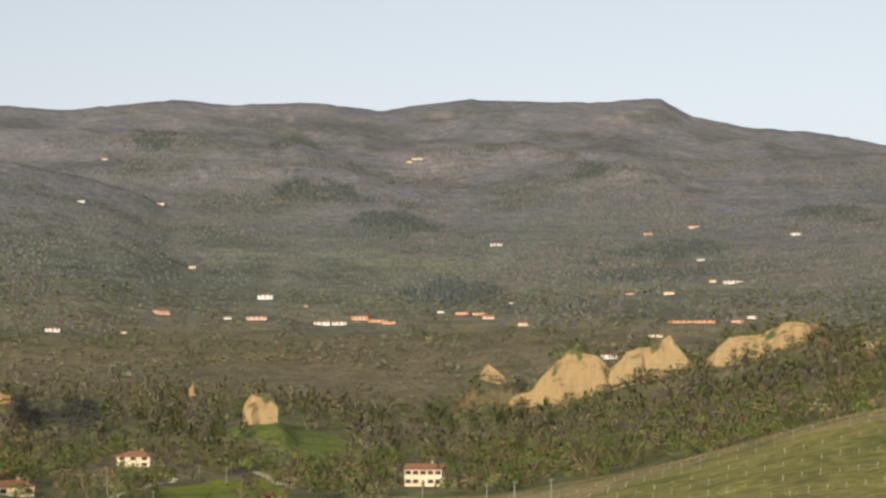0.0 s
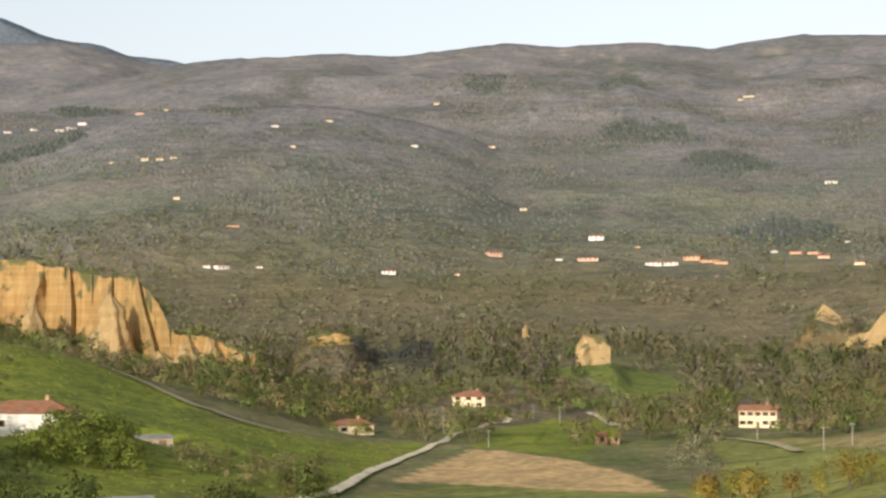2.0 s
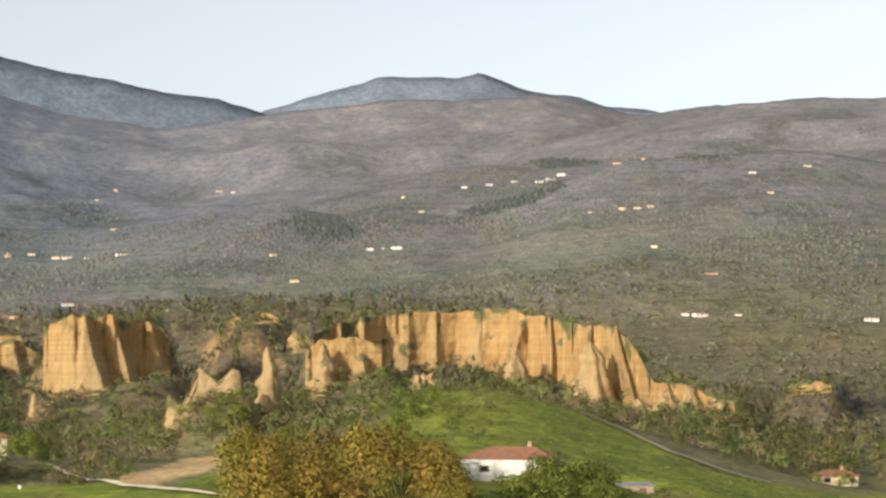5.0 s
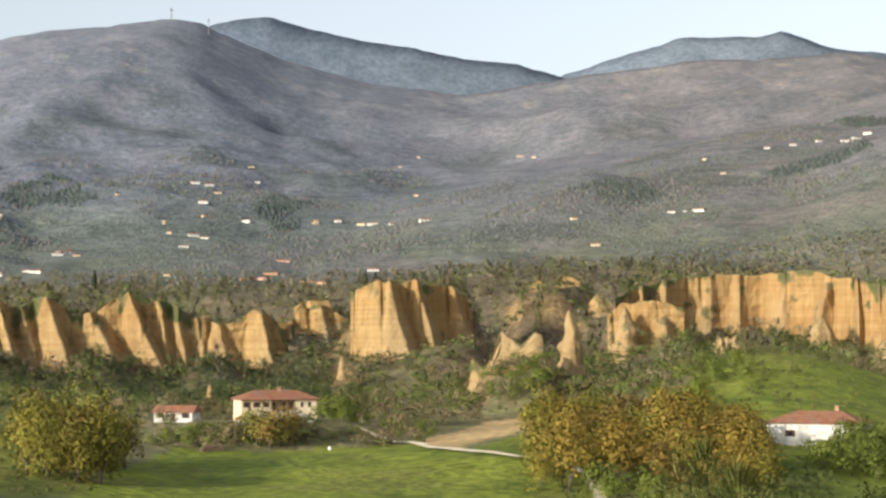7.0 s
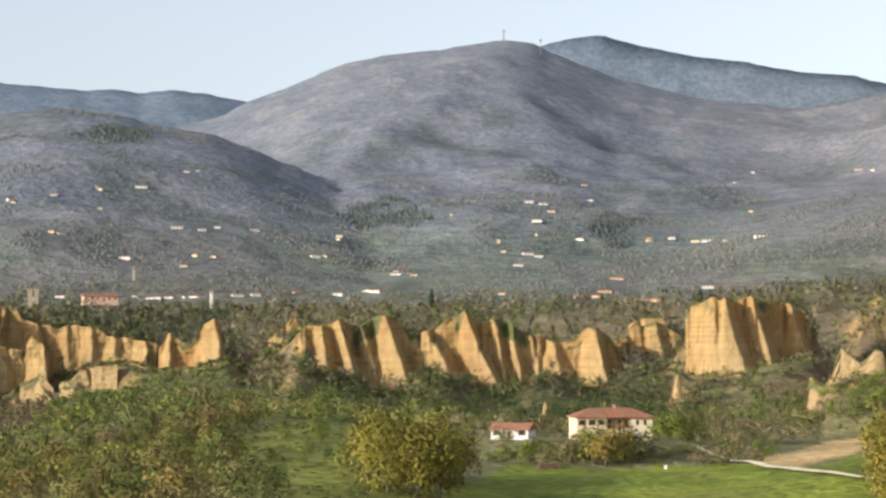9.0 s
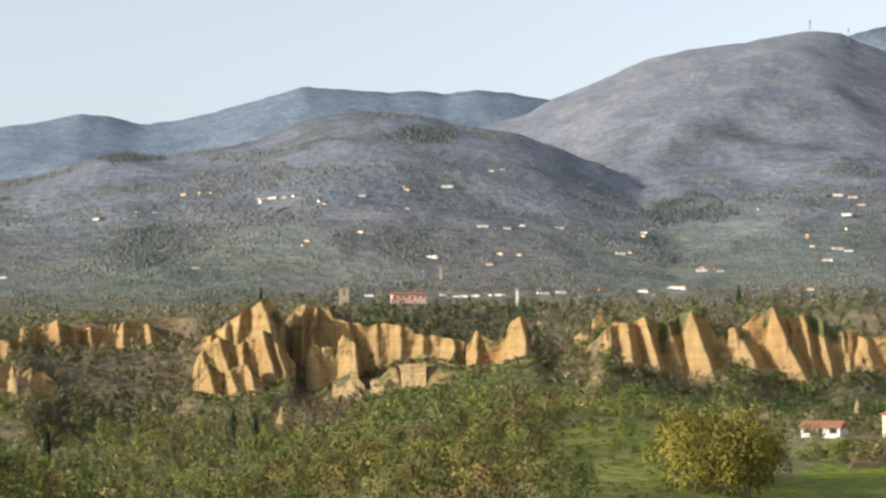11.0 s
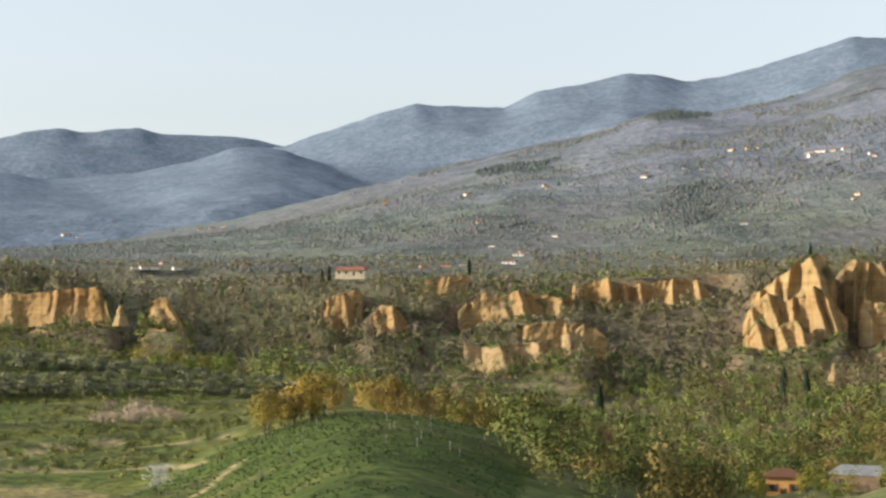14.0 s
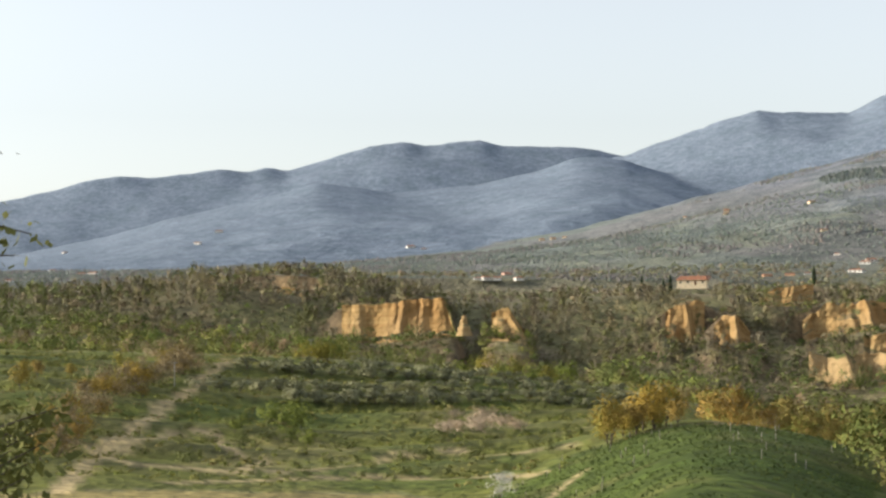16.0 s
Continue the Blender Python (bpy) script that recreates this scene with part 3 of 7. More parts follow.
def leaf_material(name, rough=0.8, through_light=0.1):
    m, nodes, links, b = material(name, rough, 0.15)
    att = nodes.new("ShaderNodeAttribute")
    att.attribute_name = "tint"
    geo = nodes.new("ShaderNodeNewGeometry")
    c = mixed(m, (0.9, 0.9, 0.9), (1.1, 1.1, 1.1), geo.outputs["Random Per Island"])
    info = nodes.new("ShaderNodeObjectInfo")
    c = mixed(m, c, mixed(m, (0.8, 0.8, 0.8), (1.22, 1.18, 1.1), info.outputs["Random"]), 1.0, "MULTIPLY")
    c = mixed(m, att.outputs["Color"], c, 1.0, "MULTIPLY")
    sprays = nodes.new("ShaderNodeTexNoise")  # sprays of leaves and the gaps between them
    sprays.inputs["Scale"].default_value, sprays.inputs["Detail"].default_value = 1.1, 4.0
    links.new(geo.outputs["Position"], sprays.inputs["Vector"])
    spray = nodes.new("ShaderNodeMapRange")
    spray.inputs[1].default_value, spray.inputs[2].default_value = 0.35, 0.65
    links.new(sprays.outputs["Fac"], spray.inputs[0])
    c = mixed(m, c, mixed(m, (0.86, 0.87, 0.87), (1.13, 1.12, 1.1), spray.outputs[0]), 1.0, "MULTIPLY")
    links.new(c, b.inputs["Base Color"])
    glow, both = nodes.new("ShaderNodeBsdfTranslucent"), nodes.new("ShaderNodeMixShader")
    links.new(c, glow.inputs["Color"])
    both.inputs[0].default_value = through_light
    links.new(b.outputs[0], both.inputs[1])
    links.new(glow.outputs[0], both.inputs[2])
    links.new(both.outputs[0], nodes["Material Output"].inputs["Surface"])
    return m


def sand_material():
    m, nodes, links, b = material("ochre sandstone", 0.95, 0.1)
    co = nodes.new("ShaderNodeTexCoord")
    flat = nodes.new("ShaderNodeMapping")
    flat.inputs["Scale"].default_value = (0.012, 0.012, 0.8)
    links.new(co.outputs["Object"], flat.inputs["Vector"])
    strata = node(nodes, "ShaderNodeTexNoise", Scale=1.0, Detail=5.0)
    links.new(flat.outputs[0], strata.inputs["Vector"])
    tall = nodes.new("ShaderNodeMapping")
    tall.inputs["Scale"].default_value = (0.5, 0.5, 0.04)
    links.new(co.outputs["Object"], tall.inputs["Vector"])
    streak = node(nodes, "ShaderNodeTexNoise", Scale=1.0, Detail=5.0)
    links.new(tall.outputs[0], streak.inputs["Vector"])
    ramp = nodes.new("ShaderNodeMapRange")
    ramp.inputs[1].default_value, ramp.inputs[2].default_value = 0.35, 0.65
    links.new(strata.outputs["Fac"], ramp.inputs[0])
    ramp2 = nodes.new("ShaderNodeMapRange")
    ramp2.inputs[1].default_value, ramp2.inputs[2].default_value = 0.35, 0.7
    links.new(streak.outputs["Fac"], ramp2.inputs[0])
    c = mixed(m, (0.365, 0.226, 0.092), (0.45, 0.308, 0.135), ramp.outputs[0])
    c = mixed(m, c, (0.37, 0.21, 0.08), noise_of(m, 0.035, 5, ramp=(0.45, 0.75)))
    c = mixed(m, c, mixed(m, (0.78, 0.76, 0.73), (1.08, 1.08, 1.07), ramp2.outputs[0]), 1.0, "MULTIPLY")
    worn = nodes.new("ShaderNodeAttribute")
    worn.attribute_name = "worn"
    split = nodes.new("ShaderNodeSeparateColor")
    links.new(worn.outputs["Color"], split.inputs[0])
    c = mixed(m, c, (0.38, 0.285, 0.155), split.outputs[0])
    c = mixed(m, c, (0.12, 0.115, 0.05), noise_of(m, 0.11, 6, ramp=(0.62, 0.70)))  # clinging scrub and lichen
    # grass and scrub root on the ledges
    geo = nodes.new("ShaderNodeNewGeometry")
    sep = nodes.new("ShaderNodeSeparateXYZ")
    links.new(geo.outputs["Normal"], sep.inputs[0])
    ledge = nodes.new("ShaderNodeMapRange")
    ledge.inputs[1].default_value, ledge.inputs[2].default_value = 0.5, 0.75
    links.new(sep.outputs["Z"], ledge.inputs[0])
    c = mixed(m, c, mixed(m, (0.13, 0.125, 0.05), (0.17, 0.13, 0.075), noise_of(m, 0.3, 4, ramp=(0.4, 0.6))), ledge.outputs[0])
    c = mixed(m, c, mixed(m, (0.10, 0.115, 0.04), (0.16, 0.135, 0.07), noise_of(m, 0.25, 4, ramp=(0.4, 0.6))), split.outputs[1])  # plants hanging over the brink
    links.new(c, b.inputs["Base Color"])
    bumped(m, b, noise_of(m, 0.8, 8), 0.9, 0.8)
    return m


LAND, LEAF, SAND = land_material(), leaf_material("foliage"), sand_material()


# ---- mesh helpers ----
def mesh_object(name, verts, faces, mat, parent=None, label="", attr=None, smooth_faces=False, normals=None):
    """An object from arrays: faces is (n, 3) or (n, 4); attr: (name, colours per vertex)."""
    verts, faces = np.asarray(verts, np.float32), np.asarray(faces, np.int32)
    me = bpy.data.meshes.new(name)
    k = faces.shape[1]
    me.vertices.add(len(verts))
    me.vertices.foreach_set("co", verts.ravel())
    me.loops.add(faces.size)
    me.loops.foreach_set("vertex_index", faces.ravel())
    me.polygons.add(len(faces))
    me.polygons.foreach_set("loop_start", np.arange(0, faces.size, k, dtype=np.int32))
    me.polygons.foreach_set("loop_total", np.full(len(faces), k, np.int32))
    if smooth_faces:
        me.polygons.foreach_set("use_smooth", np.ones(len(faces), bool))
    me.update(calc_edges=True)
    if attr is not None:
        a = me.color_attributes.new(attr[0], "FLOAT_COLOR", "POINT")
        a.data.foreach_set("color", np.hstack([attr[1], np.ones((len(verts), 4 - attr[1].shape[1]))]).astype(np.float32).ravel())
    if normals is not None:  # leaves take the light of the rounded clump they sit on
        me.attributes.new("custom_normal", "FLOAT_VECTOR", "POINT").data.foreach_set("vector", np.asarray(normals, np.float32).ravel())
        me.update()
    me.materials.append(mat)
    ob = new(name, me)
    ob.parent = parent
    if label:
        tagged(ob, label)
    return ob


def grid_faces(nu, nv):
    i, j = np.meshgrid(np.arange(nu - 1), np.arange(nv - 1), indexing="ij")
    a = (i * nv + j).ravel()
    return np.stack([a, a + nv, a + nv + 1, a + 1], 1)


# ---- ground: one sheet from the camera's hill to the mountains ----
PATCHES = [(8.46, 2788, 0.68, 192), (4.54, 2724, 0.51, 144), (-4.48, 2456, 0.77, 100), (-6.19, 2348, 0.51, 24), (-11.63, 2096, 1.37, 68), (-6.42, 1756, 1.71, 88), (3.85, 2276, 1.03, 80), (1.44, 2032, 1.28, 204), (-0.62, 1620, 1.37, 48), (8.39, 2784, 0.77, 188), (22.52, 2092, 1.28, 40), (20.82, 2652, 0.86, 120), (45.26, 2212, 1.03, 104), (53.6, 2484, 1.03, 64), (38.58, 2148, 0.68, 120), (53.35, 2504, 1.03, 52), (61.9, 1884, 0.86, 112), (62.24, 2600, 0.77, 68), (67.03, 2404, 1.03, 80), (45.78, 2256, 1.03, 116), (28.14, 2012, 1.03, 64)]  # evergreen woods: heading, distance, half breadth in degrees, half depth



def cover_of(x, y, z, which, steep):
    """Base colour of the land cover, by what grows there; distance haze and cliff-foot shade are painted in."""
    az, r = polar(x, y)
    n1, n2, n3 = fbm(x / 160, y / 160, 31, 4), fbm(x / 60, y / 60, 37, 4), fbm(x / 320, y / 320, 41, 4)
    def mixin(c, d, w):
        return c + (np.array(d) - c) * np.clip(w, 0, 1)[..., None]
    c = np.zeros((*np.shape(x), 3)) + np.array((0.19, 0.178, 0.085))
    c = mixin(c, (0.165, 0.18, 0.065), smooth(0.5, 0.62, n2))
    # leaf litter under the woods, sandy soil where the ground is steep
    c = mixin(c, (0.19, 0.16, 0.10), smooth(640, 740, r) * (0.55 + 0.45 * smooth(0.42, 0.55, n1)))
    c = mixin(c, (0.15, 0.155, 0.07), smooth(640, 740, r) * smooth(0.52, 0.6, n2) * 0.7)
    c = mixin(c, (0.175, 0.158, 0.105), smooth(980, 1060, r) * (0.6 + 0.4 * smooth(0.45, 0.55, n1)))
    c = mixin(c, (0.115, 0.13, 0.045), smooth(44, 45, az) * (1 - smooth(57, 58.5, az)) * smooth(540, 590, r) * (1 - smooth(880, 895, r)) * 0.85)  # green slope below the village
    c = mixin(c, (0.07, 0.085, 0.035), smooth(36, 37, az) * (1 - smooth(47.5, 48.5, az)) * smooth(640, 690, r) * (1 - smooth(850, 880, r)) * 0.8)  # shadow along the cliff foot, painted into the ground colour
    n4 = fbm(x / 13, y / 13, 43, 4)
    c = mixin(c, (0.15, 0.115, 0.07), smooth(0.35, 0.6, steep) * smooth(600, 680, r))
    # less pale sand past heading 57: the ravine's shadow put into the colour
    c = mixin(c, (0.30, 0.205, 0.095), smooth(0.35, 0.8, steep) * smooth(0.46, 0.58, n4) * smooth(600, 680, r) * (0.8 - 0.5 * smooth(57, 60, az)))
    hills = smooth(1300, 1700, r)
    # olive slopes, greyed and blued for the haze of distance
    olive = np.zeros_like(c) + np.array((0.176, 0.192, 0.166))
    olive = mixin(olive, (0.185, 0.197, 0.15), smooth(0.52, 0.62, n2))
    olive = mixin(olive, (0.18, 0.176, 0.166), smooth(0.5, 0.6, n1))
    line = np.abs(((z + 5 * n1) / 5.5) % 1.0 - 0.5) * 2  # olive terraces follow the contours
    olive = olive * (1 - 0.22 * smooth(0.7, 0.95, line) * smooth(0.40, 0.55, n3))[..., None]
    c = c + (olive - c) * hills[..., None]
    # bare mountain woods, with blue distance haze mixed into their colour
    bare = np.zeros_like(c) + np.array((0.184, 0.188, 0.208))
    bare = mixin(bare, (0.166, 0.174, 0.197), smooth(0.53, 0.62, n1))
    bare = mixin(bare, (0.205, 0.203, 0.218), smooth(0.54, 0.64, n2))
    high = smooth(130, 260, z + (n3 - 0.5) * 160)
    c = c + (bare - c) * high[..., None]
    # farthest ridges: haze painted as a blue-grey base colour
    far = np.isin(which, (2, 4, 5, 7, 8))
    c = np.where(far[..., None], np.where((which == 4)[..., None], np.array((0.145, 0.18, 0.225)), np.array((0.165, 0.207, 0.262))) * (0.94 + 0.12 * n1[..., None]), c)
    for paz, pr, wide, deep in PATCHES:
        q = ((az - paz) / wide) ** 2 + ((r - pr) / deep) ** 2 + (n2 - 0.5) * 4.5
        c = mixin(c, (0.085, 0.105, 0.105), (1 - smooth(0.5, 1.1, q)) * 0.8)
    # darker woods in the folds of the slopes
    c = mixin(c, (0.10, 0.112, 0.10), smooth(0.54, 0.66, fbm(x / 85, y / 85, 61, 4)) * smooth(1250, 1500, r) * (1 - smooth(2900, 3400, r)) * (~far) * 0.6)
    # pale rock and dry turf near the crests
    c = mixin(c, (0.36, 0.33, 0.29), smooth(0.64, 0.72, fbm(x / 35, y / 35, 57, 4)) * smooth(400, 480, z) * (~far) * 0.4)
    # the eastern slopes are browner
    c = c * (1 + (np.array((1.06, 1.0, 0.90)) - 1) * ((1 - smooth(18, 42, az)) * smooth(900, 1100, r))[..., None])
    # blue haze put into the colour of the distant western slopes
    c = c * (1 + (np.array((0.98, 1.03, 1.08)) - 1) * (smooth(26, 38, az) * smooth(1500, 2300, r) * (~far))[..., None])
    # meadows, ploughed land and vineyards
    near = r < 900
    xs, ys = x[near] + (n2[near] - 0.5) * 5, y[near] + (n1[near] - 0.5) * 5
    part_c = c[near]
    for outline, colour, _ in FIELDS:
        part_c = mixin(part_c, colour, inside(outline, xs, ys).astype(float))
    c[near] = part_c
    # terrace banks
    step = (r + 14 * np.sin(np.radians(az * 9)) + 5 * vnoise(x / 25, y / 25, 8)) / 27.0
    bank = smooth(0.45, 0.55, step - np.floor(step)) * (1 - smooth(0.8, 0.9, step - np.floor(step))) * smooth(73, 76, az) * smooth(285, 310, r) * (1 - smooth(470, 500, r))
    c = mixin(c, (0.10, 0.105, 0.04), bank * 0.75 * smooth(0.3, 0.45, n2 + 0.1))
    # dry turf and earth showing through the grass
    open_land = (r < 620)
    c = mixin(c, (0.20, 0.17, 0.07), smooth(0.54, 0.68, fbm(x / 14, y / 14, 47, 4)) * open_land * 0.3)
    c = mixin(c, (0.075, 0.12, 0.025), smooth(0.58, 0.70, fbm(x / 22, y / 22, 53, 4)) * open_land * 0.4)
    part_c = c[near]
    for outline, colour, _ in FIELDS:
        if colour in (SOIL, TRACK):
            part_c = mixin(part_c, colour, inside(outline, xs, ys).astype(float))
    c[near] = part_c
    sel = (r > 200) & (r < 520) & (az > 70)
    way = np.full(int(sel.sum()), 0.0)
    for half, line in PATHS:
        a = np.array(line)
        wx, wy = xy(np.interp(np.linspace(0, len(a) - 1, 160), np.arange(len(a)), a[:, 0]), np.interp(np.linspace(0, len(a) - 1, 160), np.arange(len(a)), a[:, 1]))
        near_by = np.full(len(way), 1e9)
        for qx, qy in zip(wx, wy):
            near_by = np.minimum(near_by, np.hypot(x[sel] - qx, y[sel] - qy))
        way = np.maximum(way, 1 - smooth(half - 0.5, half + 0.7, near_by))
    c[sel] = mixin(c[sel], (0.40, 0.32, 0.17), way * 0.95)
    return np.concatenate([c, (smooth(900, 1500, r) * (1 - 0.6 * smooth(2300, 3200, r) - 0.36 * smooth(3300, 3700, r)))[..., None]], -1)


def inside(outline, x, y):
    """Which places lie inside an outline given by heading and distance."""
    a = np.array(outline, float)
    px, py = xy(a[:, 0], a[:, 1])
    hit = np.zeros(np.shape(x), bool)
    for k in range(len(a)):
        x0, y0, x1, y1 = px[k - 1], py[k - 1], px[k], py[k]
        cross = (y0 > y) != (y1 > y)
        hit ^= cross & (x < (x1 - x0) * (y - y0) / (y1 - y0 + 1e-9) + x0)
    return hit


GRASS, MEADOW, SOIL, STUBBLE, VINES = (0.20, 0.235, 0.035), (0.24, 0.25, 0.07), (0.52, 0.365, 0.175), (0.34, 0.27, 0.12), (0.068, 0.094, 0.02)
TRACK = (0.36, 0.31, 0.16)
PATHS = [  # worn earth paths on the terraces: half breadth, then heading and distance along the way
    (1.6, [(86.12, 482), (87.43, 406), (88.77, 352), (89.76, 320), (90.58, 290), (91.16, 264)]),
    (1.3, [(90.17, 318), (88.93, 298), (87.43, 298), (85.75, 300), (85.07, 324)]),
    (1.2, [(89.35, 318), (87.93, 346), (86.59, 352), (86.22, 330), (85.83, 324)]),
    (1.1, [(84.9, 302), (83.55, 306), (81.17, 332), (79.12, 336), (77.24, 318), (75.85, 316)]),
    (0.6, [(75.5, 266), (76.03, 258), (76.62, 248), (77.04, 246)]),
    (1.2, [(87.93, 280), (84.9, 294), (83.55, 298), (81.17, 304), (78.44, 296), (76.74, 286)]),
]
FIELDS = [  # outline by heading and distance, colour, and whether woods keep out
    ([(12.99, 372), (14.86, 338), (18.22, 300), (23.5, 270), (28, 300), (27.5, 440), (26.5, 540), (25.0, 612), (23.2, 612), (22.2, 610), (20.7, 600), (18.9, 576), (16.55, 520), (13.84, 532), (10.78, 560), (10.44, 544), (11.63, 480)], GRASS, True),
    ([(11.63, 418), (11.12, 442), (10.44, 478), (9.24, 536), (8.05, 528), (6.01, 476), (4.49, 440), (3.56, 404), (3.31, 384), (6.35, 396), (10.03, 420)], SOIL, True),
    ([(12.5, 375), (10.03, 418), (6.35, 394), (3.31, 380), (3.6, 330), (12.5, 330)], MEADOW, True),
    ([(9.16, 548), (8.39, 638), (7.03, 704), (5.33, 710), (4.82, 614), (5.5, 514), (6.01, 486), (8.05, 532)], GRASS, True),
    ([(2.4, 572), (0.79, 590), (-1.6, 520), (-3.1, 436), (-3.1, 284), (2.31, 330), (2.98, 386), (1.3, 440)], MEADOW, True),
    ([(0.6, 560), (-1.63, 520), (-3.67, 540), (-6.21, 542), (-8.72, 520), (-11.21, 490), (-13.14, 485), (-20, 480), (-20, 260), (-13.1, 260), (-4, 330), (-3.2, 430)], STUBBLE, True),
    ([(-3.4, 330), (-4.3, 420), (-8, 425), (-13, 400), (-20, 400), (-20, 250), (-10, 250)], (0.25, 0.235, 0.07), True),
    ([(46, 250), (44.54, 292), (43.39, 344), (41.74, 406), (39.05, 400), (37.36, 406), (34.97, 412), (32.76, 374), (30.88, 398), (29.86, 386), (29.19, 336), (29.02, 306), (29, 250)], GRASS, True),
    ([(34.38, 420), (32.42, 600), (30.97, 622), (29.69, 596), (29.86, 550), (31.56, 400), (33.27, 376), (34.29, 394)], SOIL, True),
    ([(49.6, 330), (48.2, 290), (46.4, 270), (44.0, 300), (44.2, 400), (44.8, 470), (46, 520), (48.5, 500), (50, 440)], (0.185, 0.20, 0.045), True),
    ([(84, 236), (79.4, 261), (77.6, 279), (75.9, 295), (73.0, 294), (71.16, 290), (68.5, 290), (67.2, 282), (66.8, 235), (67.4, 150), (84, 150)], VINES, True),
    ([(93.5, 262), (89.59, 266), (86.25, 274), (81.17, 278), (79.7, 268), (79.5, 261), (82, 242), (96, 238)], (0.27, 0.225, 0.09), True),
    ([(93.5, 262), (99, 240), (99, 500), (92.9, 500), (89, 505), (86, 510), (80, 500), (76, 490), (73, 480), (71.9, 430), (72.0, 290), (72.3, 296), (75.9, 297), (77.7, 281), (79.5, 263), (79.7, 270), (81.17, 281), (86.25, 276), (89.59, 268)], (0.135, 0.145, 0.035), True),
    ([(87.93, 300), (86.26, 348), (84.23, 358), (82.19, 346), (82.53, 322), (84.57, 308)], (0.22, 0.205, 0.075), True),
    ([(7.0, 830), (5.6, 900), (3.2, 890), (2.2, 840), (4.0, 780)], (0.17, 0.20, 0.05), True),
    ([(7.4, 1110), (5.0, 1190), (2.2, 1190), (0.5, 1120), (4.0, 1080)], (0.17, 0.19, 0.07), True),
]
heads = np.concatenate([np.arange(-180, -17, 4.0), np.arange(-16, 97, 0.24), np.arange(100, 181, 4.0)])
rings = np.unique(np.concatenate([[0.0], np.geomspace(4, 150, 16), np.geomspace(156, 1400, 210), np.geomspace(1412, 4990, 112), [c for _, c, _ in RIDGES.values()]]))
AZ, RR = np.meshgrid(heads, rings, indexing="ij")
GX, GY = xy(AZ, RR)
GZ, GW = land(GX, GY)
GZ = np.where(RR > 4950, GZ - 30, GZ)
STEEP = np.hypot(np.gradient(GZ, axis=1) / np.gradient(RR, axis=1), np.gradient(GZ, axis=0) / np.maximum(1, RR * np.radians(np.gradient(heads))[:, None]))
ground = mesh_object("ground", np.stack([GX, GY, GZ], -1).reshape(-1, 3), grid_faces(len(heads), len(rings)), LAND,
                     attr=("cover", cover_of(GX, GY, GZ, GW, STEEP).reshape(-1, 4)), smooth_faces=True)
tagged(ground, "broad green valley floor rising to bare wooded mountains", "ground", kind="structure")


# ---- cliffs ----
def cliff(label, line, seed, jagged=0.1, tilt=0.1, spacing=17.0, depth=8.5, thick=14.0, group="sandstone cliffs", ragged=0.45, lopsided=0.35, pale=0.0, ribs=None):
    """An eroded sandstone wall with flaring buttresses. line: heading, distance, height of the top and of the foot, from end to end.
    ribs: heading of each buttress's crest at the top and at the foot, its breadth to either side, depth and height."""
    a = np.array(line, float)
    rng = np.random.default_rng(seed)
    px, py = xy(a[:, 0], a[:, 1])
    seg = np.concatenate([[0], np.cumsum(np.hypot(np.diff(px), np.diff(py)))])
    length = seg[-1]
    n, nv = max(12, int(length / 0.6)), 40
    s, v = np.linspace(0, length, n), np.linspace(0, 1, nv)
    cx, cy = np.interp(s, seg, px), np.interp(s, seg, py)
    top, foot = np.interp(s, seg, a[:, 2]), np.interp(s, seg, a[:, 3]) - 5.0
    nx, ny = -cx / np.hypot(cx, cy), -cy / np.hypot(cx, cy)
    S, V = np.meshgrid(s, v, indexing="ij")
    bent = S + (fbm(S / 13, V * 2.0, seed + 4, 3) - 0.5) * (5 if ribs is None else 3)
    out, worn = np.zeros_like(S), np.zeros_like(S)
    made = []
    if ribs is None:
        at = rng.uniform(0, spacing * 0.5)
        while at < length:
            wide = spacing * rng.uniform(0.4, 0.9)
            made.append((at, at + (tilt + rng.uniform(-0.22, 0.22)) * spacing, wide * (1 + lopsided), wide * (1 - lopsided), depth * rng.uniform(0.5, 1.25), rng.uniform(0.7, 1.2)))
            at += spacing * rng.uniform(0.5, 1.5)
    else:
        for head, base, wide_l, wide_r, deep, high in ribs:
            made.append((float(np.interp(-head, -a[:, 0], seg)), float(np.interp(-base, -a[:, 0], seg)), wide_l, wide_r, deep, high))
    for head, base, wide_l, wide_r, deep, high in made:
        off = bent - head - (base - head) * (1 - V) ** 1.1
        grow = 0.3 + 0.75 * (1 - V)
        b = np.clip(1 - np.maximum(-off / (wide_l * grow), off / (wide_r * grow)), 0, 1)
        out = np.maximum(out, b * deep * (0.5 + 0.8 * (1 - V)) * smooth(high, high - 0.2, V))
        worn = np.maximum(worn, b * (1 - V) ** 0.8)
    at = rng.uniform(0, 12)
    while at < length:  # rain-cut gullies
        w = rng.uniform(0.7, 1.6) * (0.5 + V)
        cut = np.clip(1 - np.abs(bent - at) / w, 0, 1)
        out = out - cut * rng.uniform(0.6, 2.6) * smooth(rng.uniform(0.1, 0.5), 0.8, V)
        at += rng.uniform(6, 30)
    out = out + (ridged(bent / 5.2, V * 0.7, seed + 9, 3) - 0.6) * (1.0 if jagged < 0.15 else 2.6) * (0.4 + 0.6 * V) + (fbm(S / 9, V * 3, seed + 70, 3) - 0.5) * 2.2 + (1 - V) ** 2 * 3.0
    out = out + (fbm(S / 2.4, V * 14, seed + 30, 3) - 0.5) * 1.3
    shelf = (foot[:, None] + (top - foot)[:, None] * V) / 3.1 + (fbm(S / 24, V * 3, seed + 60, 3) - 0.5) * 2.4
